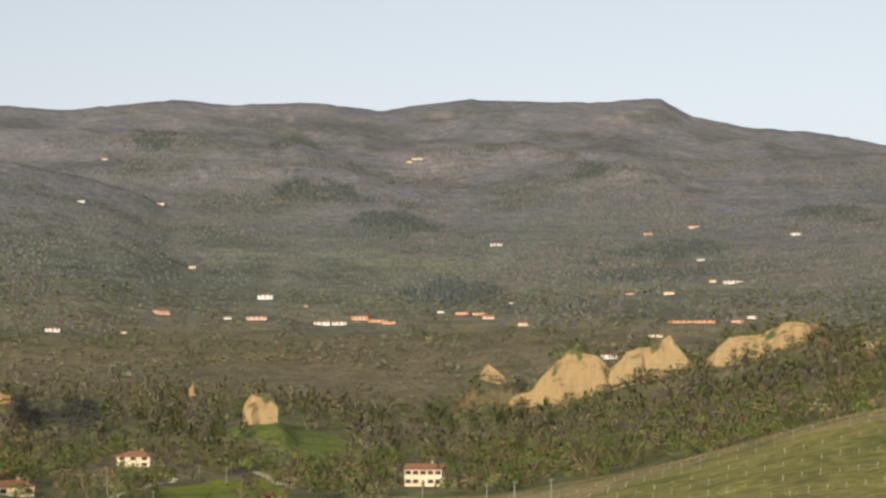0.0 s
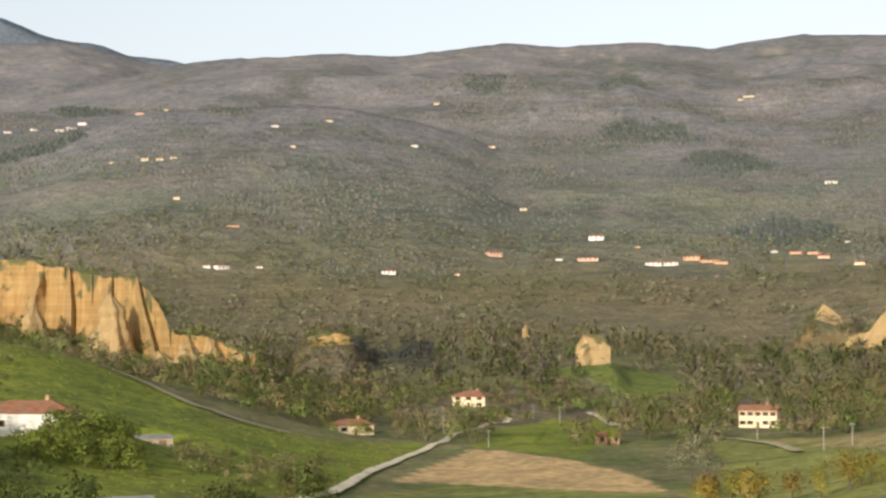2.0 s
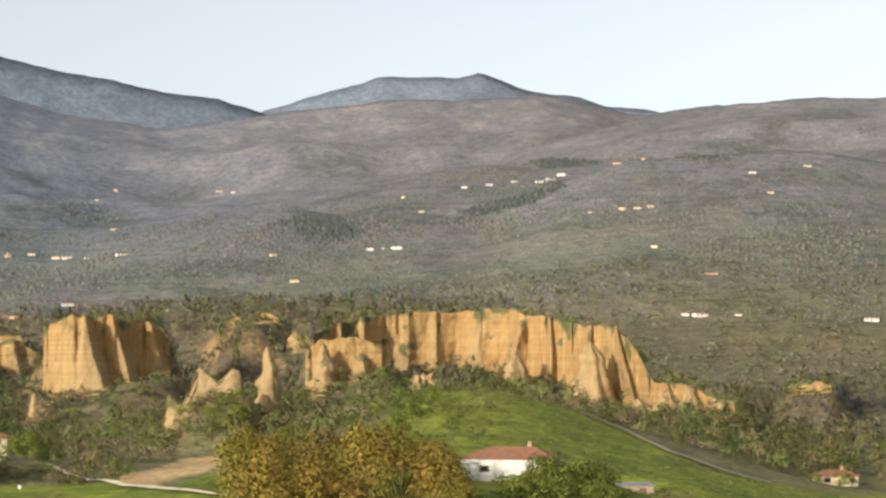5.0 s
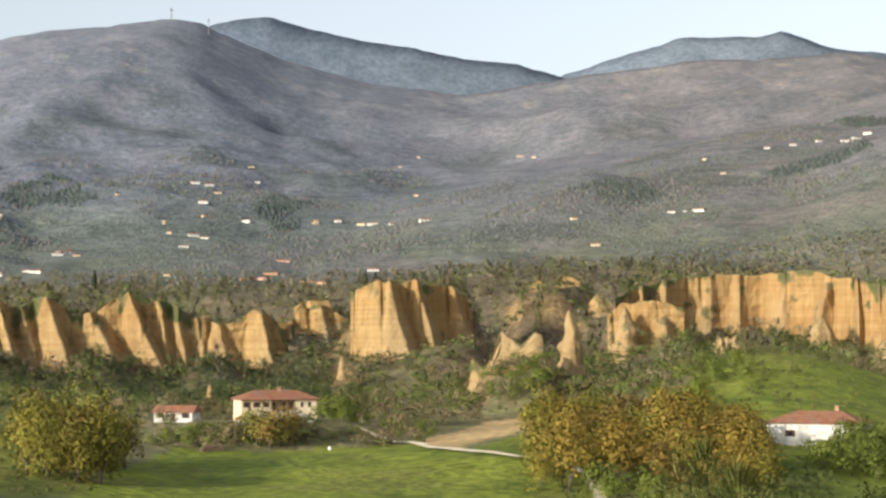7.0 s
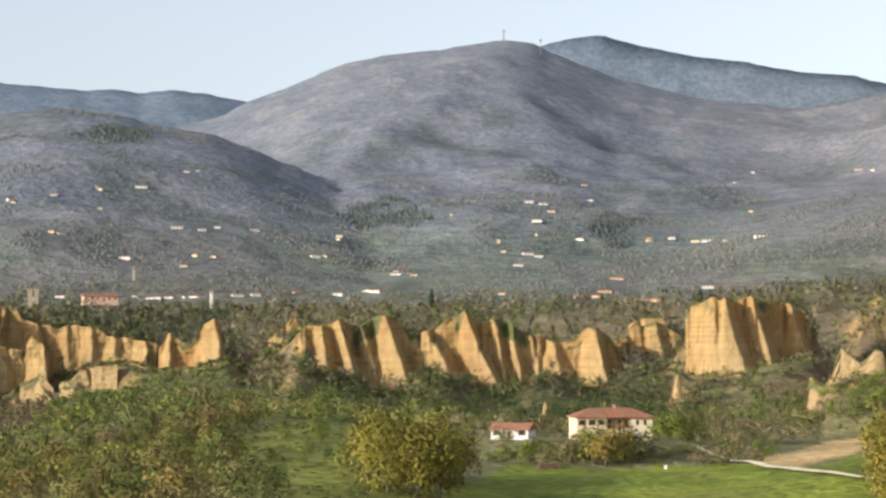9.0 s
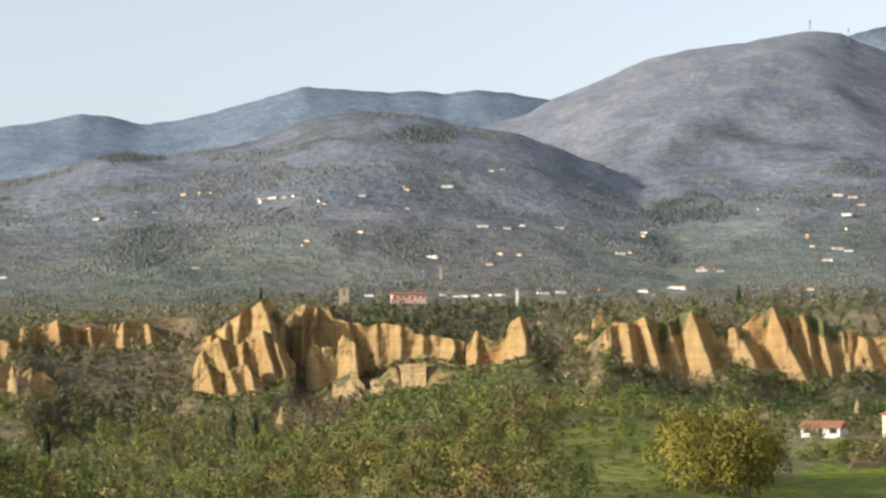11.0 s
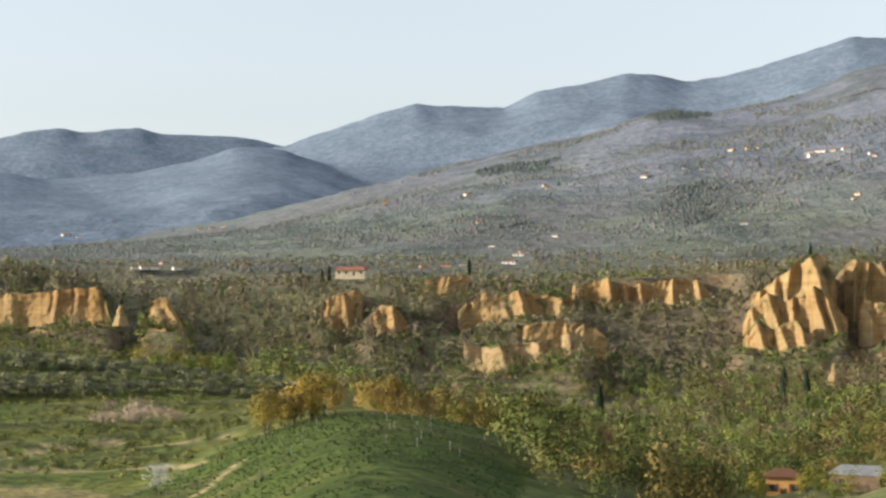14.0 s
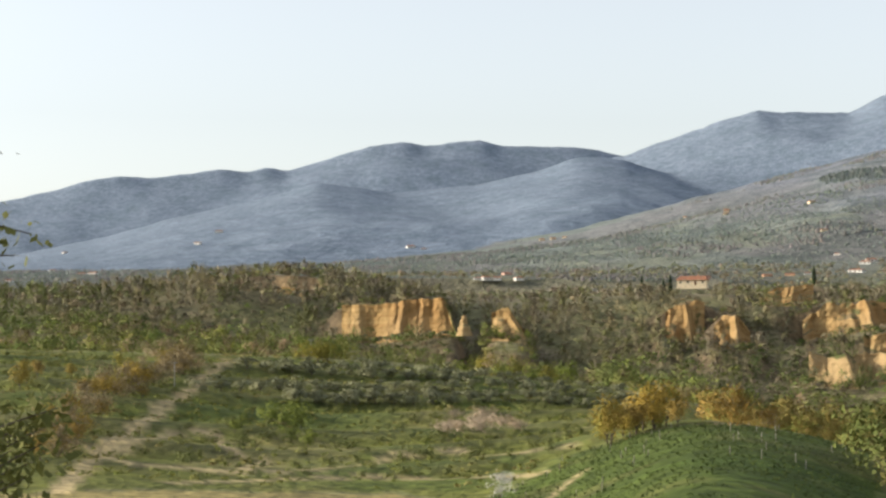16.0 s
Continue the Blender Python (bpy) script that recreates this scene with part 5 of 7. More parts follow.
SPRIG = [crown_template(RNG, 16, 0.1, lumps=2, squat=0.7, tall=0.8, hollow=0.5, spread=0.14) for _ in range(6)]
FAR = [crown_template(RNG, 28, 0.078, lumps=2, spread=0.15) for _ in range(8)]
DOT = [dome_template(RNG) for _ in range(8)]
NEAR = [crown_template(RNG, 460, 0.028, lumps=10) for _ in range(9)] + [bare_template(RNG, 220, 0.011)]
woods("valley_woodland", "brown and green spring woodland of budding oaks", 470, 800, 6.8, 8.2, MID, [(0.26, 0.215, 0.12), (0.21, 0.23, 0.075), (0.17, 0.205, 0.06), FAWN, (0.18, 0.20, 0.065), (0.17, 0.205, 0.06), (0.21, 0.23, 0.075), (0.26, 0.215, 0.12)], lambda az, r, x, y: (fbm(x / 60, y / 60, 77, 3) > 0.30) & ((r > 560) | (az < 3)) & (az < 44) & ~((az > 36.5) & (r > 640)))
woods("ravine_woodland", "green and tawny spring woodland in the ravine", 440, 800, 6.8, 8.0, MID, [DEEP, MOSS, BROWN, (0.13, 0.15, 0.045), LIME, BROWN, DEEP, MOSS], lambda az, r, x, y: (fbm(x / 60, y / 60, 77, 3) > 0.28) & (az > 44) & ~((az > 44.5) & (az < 58) & (r > 560)) & ~((az > 75) & (r < 600)))
woods("slope_scrub", "low green brush on the slope below the cliffs", 560, 892, 4.6, 5.4, LOW, [DEEP, MOSS, LIME, BROWN, MOSS, DEEP], lambda az, r, x, y: (az > 44.5) & ((az < 58) | ((az < 62) & (r > 770))) & (fbm(x / 24, y / 24, 82, 3) > 0.34), ahead=12)
woods("dark_gully_wood", "dark evergreen wood filling a gully", 850, 960, 6.0, 8.0, MID, [(0.06, 0.068, 0.06), (0.07, 0.072, 0.07)], lambda az, r, x, y: (az > 10.2) & (az < 12.7) & (fbm(x / 22, y / 22, 86, 2) > 0.42), ahead=0, behind=0)
woods("upper_woodland", "brown leafless woodland below the plateau", 800, 1020, 7.4, 8.6, THIN, [(0.224, 0.201, 0.121), (0.178, 0.182, 0.075), (0.213, 0.193, 0.132), (0.236, 0.209, 0.115), (0.213, 0.19, 0.129), (0.161, 0.167, 0.069), (0.196, 0.172, 0.127), (0.127, 0.149, 0.057)], lambda az, r, x, y: (fbm(x / 70, y / 70, 77, 3) > 0.22) & ~((az > 10.2) & (az < 12.7) & (r > 840) & (r < 970)) & ~((az > 49.5) & (az < 61) & (r < 885)))
woods("near_thicket", "yellow-green thicket of young trees and brambles", 215, 470, 6.6, 7.6, NEAR, [(0.125, 0.14, 0.042), (0.10, 0.125, 0.035), (0.20, 0.19, 0.05), (0.11, 0.135, 0.036), (0.22, 0.17, 0.055), (0.15, 0.165, 0.045), (0.17, 0.135, 0.06)], lambda az, r, x, y: ((az + (fbm(x / 30, y / 30, 95, 2) - 0.5) * 6 > 48.0) & (az > 44.5) & (az < 71.6) & ~((az > 63.5) & (r > 290) & (r < 420))) | ((az > 13) & (az < 30) & (fbm(x / 18, y / 18, 81, 2) > 0.62)), patch=26)
woods("golden_thicket", "golden-brown thicket of budding trees behind the vineyard", 290, 420, 5.4, 6.0, NEAR, [GOLD, FAWN, GOLD, (0.27, 0.21, 0.06), LIME], lambda az, r, x, y: (az > 63.5) & (az < 71.6))
woods("buttress_thicket", "dense green thicket between the cliff's buttresses", 765, 850, 4.6, 6.5, MID, [DEEP, MOSS, DEEP, LIME], lambda az, r, x, y: (((az > 22.0) & (az < 26.4)) | ((az > 20.4) & (az < 21.4) & (r > 800))) & (fbm(x / 14, y / 14, 88, 2) > 0.36), ahead=5, behind=2)
# leaf tints darkened to carry the shadow at the cliff foot
woods("shaded_thicket", "green thicket darkened by painted shade at the foot of the fluted cliffs", 640, 852, 6.0, 6.2, MID, [(0.06, 0.085, 0.03), (0.075, 0.10, 0.035), (0.10, 0.10, 0.05), (0.07, 0.09, 0.035)], lambda az, r, x, y: (az > 36.0) & (az < 48.2) & ((az < 44.5) | (r > 740)) & (fbm(x / 16, y / 16, 89, 2) > 0.30), ahead=15, behind=2)
# green scrub; its third tint is darkened for the same shadow
woods("cliff_scrub", "dark green scrub at the foot of the cliffs", 640, 1000, 4.2, 5.0, LOW, [DEEP, BROWN, (0.09, 0.115, 0.036), MOSS, BROWN], lambda az, r, x, y: by_cliff(az, r, 46, 6) & (fbm(x / 16, y / 16, 83, 2) > 0.28), ahead=7, behind=6)
woods("terrace_brush", "low grass tufts and brambles on the terraces", 260, 500, 3.1, 2.0, LOW, [(0.17, 0.185, 0.045), (0.20, 0.20, 0.06), (0.15, 0.17, 0.04), (0.22, 0.195, 0.07)], lambda az, r, x, y: (az > 73) & (r > 282) & (r < 500) & (fbm(x / 12, y / 12, 98, 3) > 0.42), fields=False, patch=20)
woods("hill_tufts", "tufts of rough grass on the green hill", 290, 612, 4.6, 1.8, LOW, [(0.17, 0.205, 0.05), (0.20, 0.215, 0.06), (0.16, 0.20, 0.05), (0.215, 0.215, 0.07)], lambda az, r, x, y: (az > 11.5) & (az < 28) & inside(FIELDS[0][0], x, y), fields=False, patch=25)
woods("knoll_tufts", "rough grass tufts and brambles on the round knoll", 260, 530, 4.2, 2.4, LOW, [(0.15, 0.17, 0.045), (0.17, 0.175, 0.055), (0.13, 0.155, 0.04), (0.18, 0.165, 0.06)], lambda az, r, x, y: inside(FIELDS[9][0], x, y) & (fbm(x / 20, y / 20, 99, 3) > 0.4), fields=False, patch=20)
woods("brown_copse", "copse of bare brown trees below the cliffs", 590, 790, 7.6, 8.5, MID, [BROWN, (0.185, 0.145, 0.085), (0.20, 0.155, 0.08)], lambda az, r, x, y: (az > 55.5) & (az < 61.5) & (fbm(x / 40, y / 40, 92, 2) > 0.34))
woods("rim_wood", "dark evergreen wood under the village rim", 912, 1010, 6.6, 7.5, MID, [(0.075, 0.088, 0.06), (0.085, 0.09, 0.065), (0.07, 0.09, 0.05)], lambda az, r, x, y: (az > 50.0) & (az < 55.3), ahead=0, behind=6)
woods("ravine_scrub", "brown and dark green brush on the ravine's flanks", 770, 970, 5.4, 6.0, LOW, [(0.19, 0.165, 0.105), (0.15, 0.16, 0.07), (0.20, 0.175, 0.11), (0.14, 0.165, 0.05)], lambda az, r, x, y: (az > 58) & (az < 91), ahead=5, behind=4)
woods("cliff_top_scrub", "scrub along the tops of the cliffs", 700, 1060, 4.4, 4.4, LOW, [BROWN, DEEP, MOSS, FAWN, DEEP], lambda az, r, x, y: by_cliff(az, r, -3, 26) & (fbm(x / 16, y / 16, 85, 2) > 0.30), ahead=0, behind=3, tall=(1.0, 1.6))
woods("plateau_woodland", "brown and olive-green woodland on the plateau", 1020, 1600, 10.0, 8.2, FAR, [(0.205, 0.18, 0.125), (0.185, 0.19, 0.12), (0.20, 0.178, 0.135), (0.175, 0.18, 0.11), (0.195, 0.20, 0.13), (0.15, 0.16, 0.09)], lambda az, r, x, y: fbm(x / 90, y / 90, 78, 3) > 0.22, patch=80, tall=(0.6, 0.85))
def terraced(x, y):
    """Rows along the contours where the slopes are terraced, anywhere else."""
    z = land(x, y)[0]
    row = (z / 4.2 + 2.5 * fbm(x / 140, y / 140, 33, 3)) % 1.0
    return (row < 0.42) | (fbm(x / 170, y / 170, 35, 3) < 0.42)


def in_patch(az, r, x, y, grow=1.0):
    """Places inside the evergreen woods."""
    hit, n2 = np.zeros(len(az), bool), fbm(x / 60, y / 60, 37, 4)
    for paz, pr, wide, deep in PATCHES:
        hit |= ((az - paz) / wide) ** 2 + ((r - pr) / deep) ** 2 + (n2 - 0.5) * 4.5 < grow
    return hit


# grove and copse tints drawn towards the haze-coloured slopes
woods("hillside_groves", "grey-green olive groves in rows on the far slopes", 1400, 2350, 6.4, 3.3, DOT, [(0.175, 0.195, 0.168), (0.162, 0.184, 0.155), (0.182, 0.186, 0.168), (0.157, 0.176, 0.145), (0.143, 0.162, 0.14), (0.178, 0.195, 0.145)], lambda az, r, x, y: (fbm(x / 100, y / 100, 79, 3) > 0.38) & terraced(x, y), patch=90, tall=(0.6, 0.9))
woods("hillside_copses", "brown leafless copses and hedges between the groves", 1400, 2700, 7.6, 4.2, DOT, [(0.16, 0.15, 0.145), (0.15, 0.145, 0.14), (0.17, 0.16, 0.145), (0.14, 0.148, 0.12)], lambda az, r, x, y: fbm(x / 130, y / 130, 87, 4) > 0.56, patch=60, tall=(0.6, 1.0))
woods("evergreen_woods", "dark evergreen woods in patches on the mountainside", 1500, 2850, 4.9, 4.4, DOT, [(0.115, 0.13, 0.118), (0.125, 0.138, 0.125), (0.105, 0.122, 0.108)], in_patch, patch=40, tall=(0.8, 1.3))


# single trees, each with its trunk
BARK = material("bark", 0.95, 0.1)
BARK[3].inputs["Base Color"].default_value = (0.10, 0.075, 0.05, 1)
BARK[2].new(mixed(BARK[0], (0.065, 0.05, 0.035), (0.17, 0.14, 0.11), noise_of(BARK[0], 3.0, 5, ramp=(0.35, 0.65))), BARK[3].inputs["Base Color"])


def trunk_mesh(rng, height, thick, limbs=3):
    """A tapered trunk with a few limbs."""
    verts, faces = [], []
    def limb(p0, p1, r0, r1):
        d = (p1 - p0) / np.linalg.norm(p1 - p0)
        u = np.cross(d, (0.3, 0.8, 0.1))
        u /= np.linalg.norm(u)
        w, base = np.cross(d, u), len(verts)
        for p, rad in ((p0, r0), ((p0 + p1) / 2 + rng.normal(0, 0.04 * height, 3) * 0.4, (r0 + r1) / 2), (p1, r1)):
            verts.extend(p + rad * (np.cos(q) * u + np.sin(q) * w) for q in np.linspace(0, 6.283, 7)[:-1])
        for i in range(2):
            faces.extend((base + 6 * i + k, base + 6 * i + (k + 1) % 6, base + 6 * i + 6 + (k + 1) % 6, base + 6 * i + 6 + k) for k in range(6))
    limb(np.array((0, 0, -0.6)), np.array((0, 0, height)), thick, thick * 0.55)
    for k in range(limbs):
        a = rng.uniform(0, 6.283)
        limb(np.array((0, 0, height * rng.uniform(0.55, 0.95))), np.array((math.cos(a) * height * 0.55, math.sin(a) * height * 0.55, height * rng.uniform(1.2, 1.7))), thick * 0.5, thick * 0.15)
    return verts, faces


def single_tree(name, label, template, tint, trunk_high, thick, seed, crown_low=0.0, wide=1.0):
    """A prototype tree: an empty with trunk and crown; 1 unit of template is 1 m times wide."""
    rng = np.random.default_rng(seed)
    root = tagged(new(name), label, "tree" if "shrub" not in name else "shrub")
    v, f = trunk_mesh(rng, trunk_high, thick)
    mesh_object("trunk", v, f, BARK[0], root)
    t = template[0].reshape(-1, 3) * wide + (0, 0, crown_low)
    mesh_object("crown", t, np.arange(len(t)).reshape(-1, 3), LEAF, root, attr=("tint", np.zeros((len(t), 3)) + tint), normals=template[1].reshape(-1, 3))
    return root


def stand(az, r, turn=0.0, size=1.0, tall=1.0, sink=0.2, z=None):
    """The pose of a thing on the ground, facing the viewpoint when turn is 0."""
    x, y = xy(az, r)
    z = ground_at(az, r) - sink if z is None else z
    return pose(float(x), float(y), z, 0, 0, az + turn) @ Matrix.Diagonal((size, size, size * tall, 1))


PLANTED = set()


def plant(protos, places, sizes, talls=(0.9, 1.15), group=""):
    """Sets copies of the prototypes at places; each prototype itself takes the first place that falls to it."""
    for i, (az, r) in enumerate(places):
        ob = protos[i % len(protos)]
        m = stand(az, r, float(RNG.uniform(0, 360)), float(RNG.uniform(*sizes)), float(RNG.uniform(*talls)))
        if ob.name in PLANTED:
            ob = copy_thing(ob, m)
        else:
            PLANTED.add(ob.name)
            ob.matrix_basis = m
        if group:
            tagged(ob, group=group)


def crop(az0, az1, r0, r1, n, gap=0.0, outline=None):
    """Random places in a patch, kept apart."""
    got, tries = [], 0
    while len(got) < n and tries < 4000:
        tries += 1
        az, r = float(RNG.uniform(az0, az1)), float(RNG.uniform(r0, r1))
        x, y = xy(az, r)
        if all(math.hypot(x - px, y - py) > gap for px, py, _, _ in got):
            got.append((float(x), float(y), az, r))
    return [(az, r) for _, _, az, r in got]


GOLDEN = [single_tree("budding_tree", "tall budding tree with golden-green young leaves", crown_template(RNG, 800, 0.031, lumps=15, tall=1.5, squat=0.95, hollow=0.5), ((0.30, 0.215, 0.042), (0.25, 0.22, 0.04), (0.28, 0.215, 0.045), (0.22, 0.205, 0.04), (0.265, 0.185, 0.05))[k], 1.6, 0.16, 10 + k, -0.9, 5.2) for k in range(5)]
GREEN = [single_tree("leafy_tree", "rounded leafy tree in fresh spring green", crown_template(RNG, 660, 0.031, lumps=13, tall=1.1, hollow=0.5), (0.165, 0.20, 0.04), 1.5, 0.15, 20 + k, -0.7, 6.0) for k in range(4)]
SHRUB = [single_tree("shrub", "dense dull-green shrub on the grassy slope", crown_template(RNG, 300, 0.035, lumps=8, tall=0.75, squat=0.8), (0.15, 0.165, 0.055), 0.5, 0.08, 30 + k, -0.6, 4.0) for k in range(4)]
TAWNY = [single_tree("tawny_shrub", "tawny leafless shrub on the grassy slope", crown_template(RNG, 420, 0.022, lumps=8, tall=0.95, hollow=0.2), (0.25, 0.20, 0.115), 0.5, 0.07, 40 + k, -0.5, 4.0) for k in range(3)]
OLIVES = [single_tree("olive_tree", "silvery grey-green olive tree on a terrace", crown_template(RNG, 340, 0.048, lumps=7, tall=0.85, hollow=0.65), (0.205, 0.212, 0.125), 1.1, 0.14, 50 + k, -0.2, 4.0) for k in range(4)]
DARK = [single_tree("cypress_tree", "tall dark cypress tree", cypress_template(RNG, 420), (0.03, 0.045, 0.022), 0.6, 0.12, 60 + k, 0.1, 2.4) for k in range(2)]
PALE = [single_tree("pale_poplar", "pale silvery-green poplar coming into leaf", crown_template(RNG, 1100, 0.016, lumps=12, tall=1.4, squat=1.0, hollow=0.2), (0.33, 0.33, 0.20), 2.2, 0.16, 70 + k, 0.8, 6.0) for k in range(2)]
REEDS = [single_tree("dry_bush", "pale leafless bush with feathery twigs on a terrace", crown_template(RNG, 420, 0.022, lumps=8, tall=1.1, hollow=0.2), (0.44, 0.35, 0.26), 0.5, 0.06, 90, -0.4, 4.0)]
BLOSSOM = [single_tree("blossoming_tree", "small cherry tree in white blossom", crown_template(RNG, 800, 0.022, lumps=14, tall=1.0, hollow=0.4), (0.75, 0.73, 0.70), 1.2, 0.1, 80, 0.7, 4.0)]


# ---- buildings ----
def plain(name, colour, rough=0.85, vary=0.12, scale=0.6, spec=0.2, metal=0.0):
    m, nodes, links, b = material(name, rough, spec)
    lo, hi = [c * (1 - vary) for c in colour], [min(1, c * (1 + vary)) for c in colour]
    c = mixed(m, lo, hi, noise_of(m, scale, 6, ramp=(0.3, 0.7)))
    c = mixed(m, c, mixed(m, (0.86, 0.85, 0.83), (1.05, 1.05, 1.05), noise_of(m, scale * 7, 4, ramp=(0.3, 0.7))), 1.0, "MULTIPLY")
    links.new(c, b.inputs["Base Color"])
    b.inputs["Metallic"].default_value = metal
    return m


def tile_material():
    m, nodes, links, b = material("clay roof tiles", 0.9, 0.15)
    co, wave = nodes.new("ShaderNodeTexCoord"), node(nodes, "ShaderNodeTexWave", Scale=1.4, Distortion=0.6)
    links.new(co.outputs["Object"], wave.inputs["Vector"])
    c = mixed(m, (0.265, 0.105, 0.06), (0.37, 0.185, 0.105), noise_of(m, 0.9, 6, ramp=(0.3, 0.7)))
    c = mixed(m, c, (0.26, 0.17, 0.12), noise_of(m, 0.35, 4, ramp=(0.5, 0.75)))
    links.new(c, b.inputs["Base Color"])
    bumped(m, b, wave.outputs["Fac"], 0.5, 0.08)
    return m


TILES = tile_material()
PAINT = {"white": plain("white limewash", (0.74, 0.72, 0.66)), "cream": plain("cream plaster", (0.74, 0.62, 0.42)), "pink": plain("pink plaster", (0.72, 0.47, 0.36)),
         "terracotta": plain("terracotta plaster", (0.66, 0.40, 0.25)), "orange": plain("orange plaster", (0.70, 0.38, 0.14)), "stone": plain("rubble stone", (0.42, 0.34, 0.25), vary=0.3, scale=2.0), "brick": plain("pale brick", (0.48, 0.28, 0.18), vary=0.25, scale=2.0)}
GLASS = plain("dark window glass", (0.03, 0.035, 0.04), 0.15, 0.3, 0.5, 0.5)
WOOD = plain("weathered wood", (0.20, 0.14, 0.09), vary=0.3, scale=2.0)
SHUTTER = plain("brown shutters", (0.16, 0.08, 0.045))
METAL = plain("grey sheet metal", (0.33, 0.32, 0.30), 0.55, 0.25, 0.5, 0.4, 0.35)
CONCRETE = plain("pale concrete", (0.55, 0.53, 0.48), vary=0.15, scale=1.0)
GRAVEL = plain("pale gravel", (0.70, 0.61, 0.44), vary=0.2, scale=0.4)


def part(name, bm, mat, parent, label=""):
    """Links a bmesh as one mesh object under a thing or a part."""
    me = bpy.data.meshes.new(name)
    bm.to_mesh(me)
    bm.free()
    me.materials.append(mat)
    ob = new(name, me)
    ob.parent = parent
    if label:
        tagged(ob, label)
    return ob


def box_into(bm, x0, x1, y0, y1, z0, z1, bevel=0.0):
    got = bmesh.ops.create_cube(bm, size=1.0)["verts"]
    for v in got:
        v.co = Vector(((x0 + x1) / 2 + v.co.x * (x1 - x0), (y0 + y1) / 2 + v.co.y * (y1 - y0), (z0 + z1) / 2 + v.co.z * (z1 - z0)))
    if bevel:
        bmesh.ops.bevel(bm, geom=list({e for v in got for e in v.link_edges}), offset=bevel, segments=1, affect="EDGES")
    return got


def box(x0, x1, y0, y1, z0, z1, bevel=0.0):
    bm = bmesh.new()
    box_into(bm, x0, x1, y0, y1, z0, z1, bevel)
    return bm


def roof_mesh(x0, x1, y0, y1, z, rise, hip, over=0.5, thick=0.22):
    """A tiled roof with eaves: hip is how far the ridge stops short of the ends."""
    bm = bmesh.new()
    x0, x1, y0, y1 = x0 - over, x1 + over, y0 - over, y1 + over
    ym = (y0 + y1) / 2
    for dz in (0, -thick):
        c = [bm.verts.new(p) for p in ((x0, y0, z + dz), (x1, y0, z + dz), (x1, y1, z + dz), (x0, y1, z + dz), (x0 + hip, ym, z + rise + dz), (x1 - hip, ym, z + rise + dz))]
        for f in ((0, 1, 5, 4), (2, 3, 4, 5), (1, 2, 5), (3, 0, 4)):
            bm.faces.new([c[i] for i in (f if dz == 0 else f[::-1])])
        if dz == 0:
            first = c
        else:
            for i in range(4):
                bm.faces.new([first[i], c[i], c[(i + 1) % 4], first[(i + 1) % 4]])
    return bm


def gable_walls(x0, x1, y0, y1, z0, h, rise, hip):
    """Walls up to the eaves, with gable triangles where the roof has no hip."""
    bm = box(x0, x1, y0, y1, z0, h)
    if hip < 0.1:
        ym = (y0 + y1) / 2
        for x in (x0, x1):
            bm.faces.new([bm.verts.new(p) for p in ((x, y0, h), (x, y1, h), (x, ym, h + rise * 0.93))])
    return bm


def openings(body, w, y, h, storeys, cols, shutters=True):
    """Windows across a front, and a door; each is set into its place on the wall."""
    floor_h = h / storeys
    for s in range(storeys):
        for c in range(cols):
            x, z = -w / 2 + w * (c + 0.5) / cols, floor_h * s + floor_h * 0.38
            if s == 0 and c == cols // 2:
                part("door", box(x - 0.55, x + 0.55, y - 0.06, y + 0.05, 0, 2.1), SHUTTER, body)
                continue
            win = part("window", box(x - 0.5, x + 0.5, y - 0.05, y + 0.05, z, z + 1.25), GLASS, body)
            if shutters:
                part("shutter", box(x - 1.0, x - 0.52, y - 0.09, y, z - 0.05, z + 1.3), SHUTTER, win)
                part("shutter", box(x + 0.52, x + 1.0, y - 0.09, y, z - 0.05, z + 1.3), SHUTTER, win)


def house(name, label, walls, w, d, h, storeys=2, cols=3, hip=3.0, rise=1.7, chimney=True, group="", shutters=True, roof_mat=None):
    """A country house with its front to -y."""
    root = tagged(new(name), label, "house", group)
    body = part("wall", gable_walls(-w / 2, w / 2, -d / 2, d / 2, -2.0, h, rise, hip), PAINT[walls], root)
    roof = part("roof", roof_mesh(-w / 2, w / 2, -d / 2, d / 2, h, rise, hip), roof_mat or TILES, root, "faded red clay tile roof")
    if chimney:
        bm = box(w * 0.16, w * 0.16 + 0.7, 0.3, 1.0, h + rise * 0.4, h + rise + 0.9)
        box_into(bm, w * 0.16 - 0.1, w * 0.16 + 0.8, 0.2, 1.1, h + rise + 0.9, h + rise + 1.02)
        part("chimney", bm, PAINT["brick"], roof)
    openings(body, w, -d / 2, h, storeys, cols, shutters)
    return root


def place(ob, az, r, turn=0.0, z=None, size=1.0):
    ob.matrix_basis = stand(az, r, turn, size, sink=0.0, z=z)
    return ob


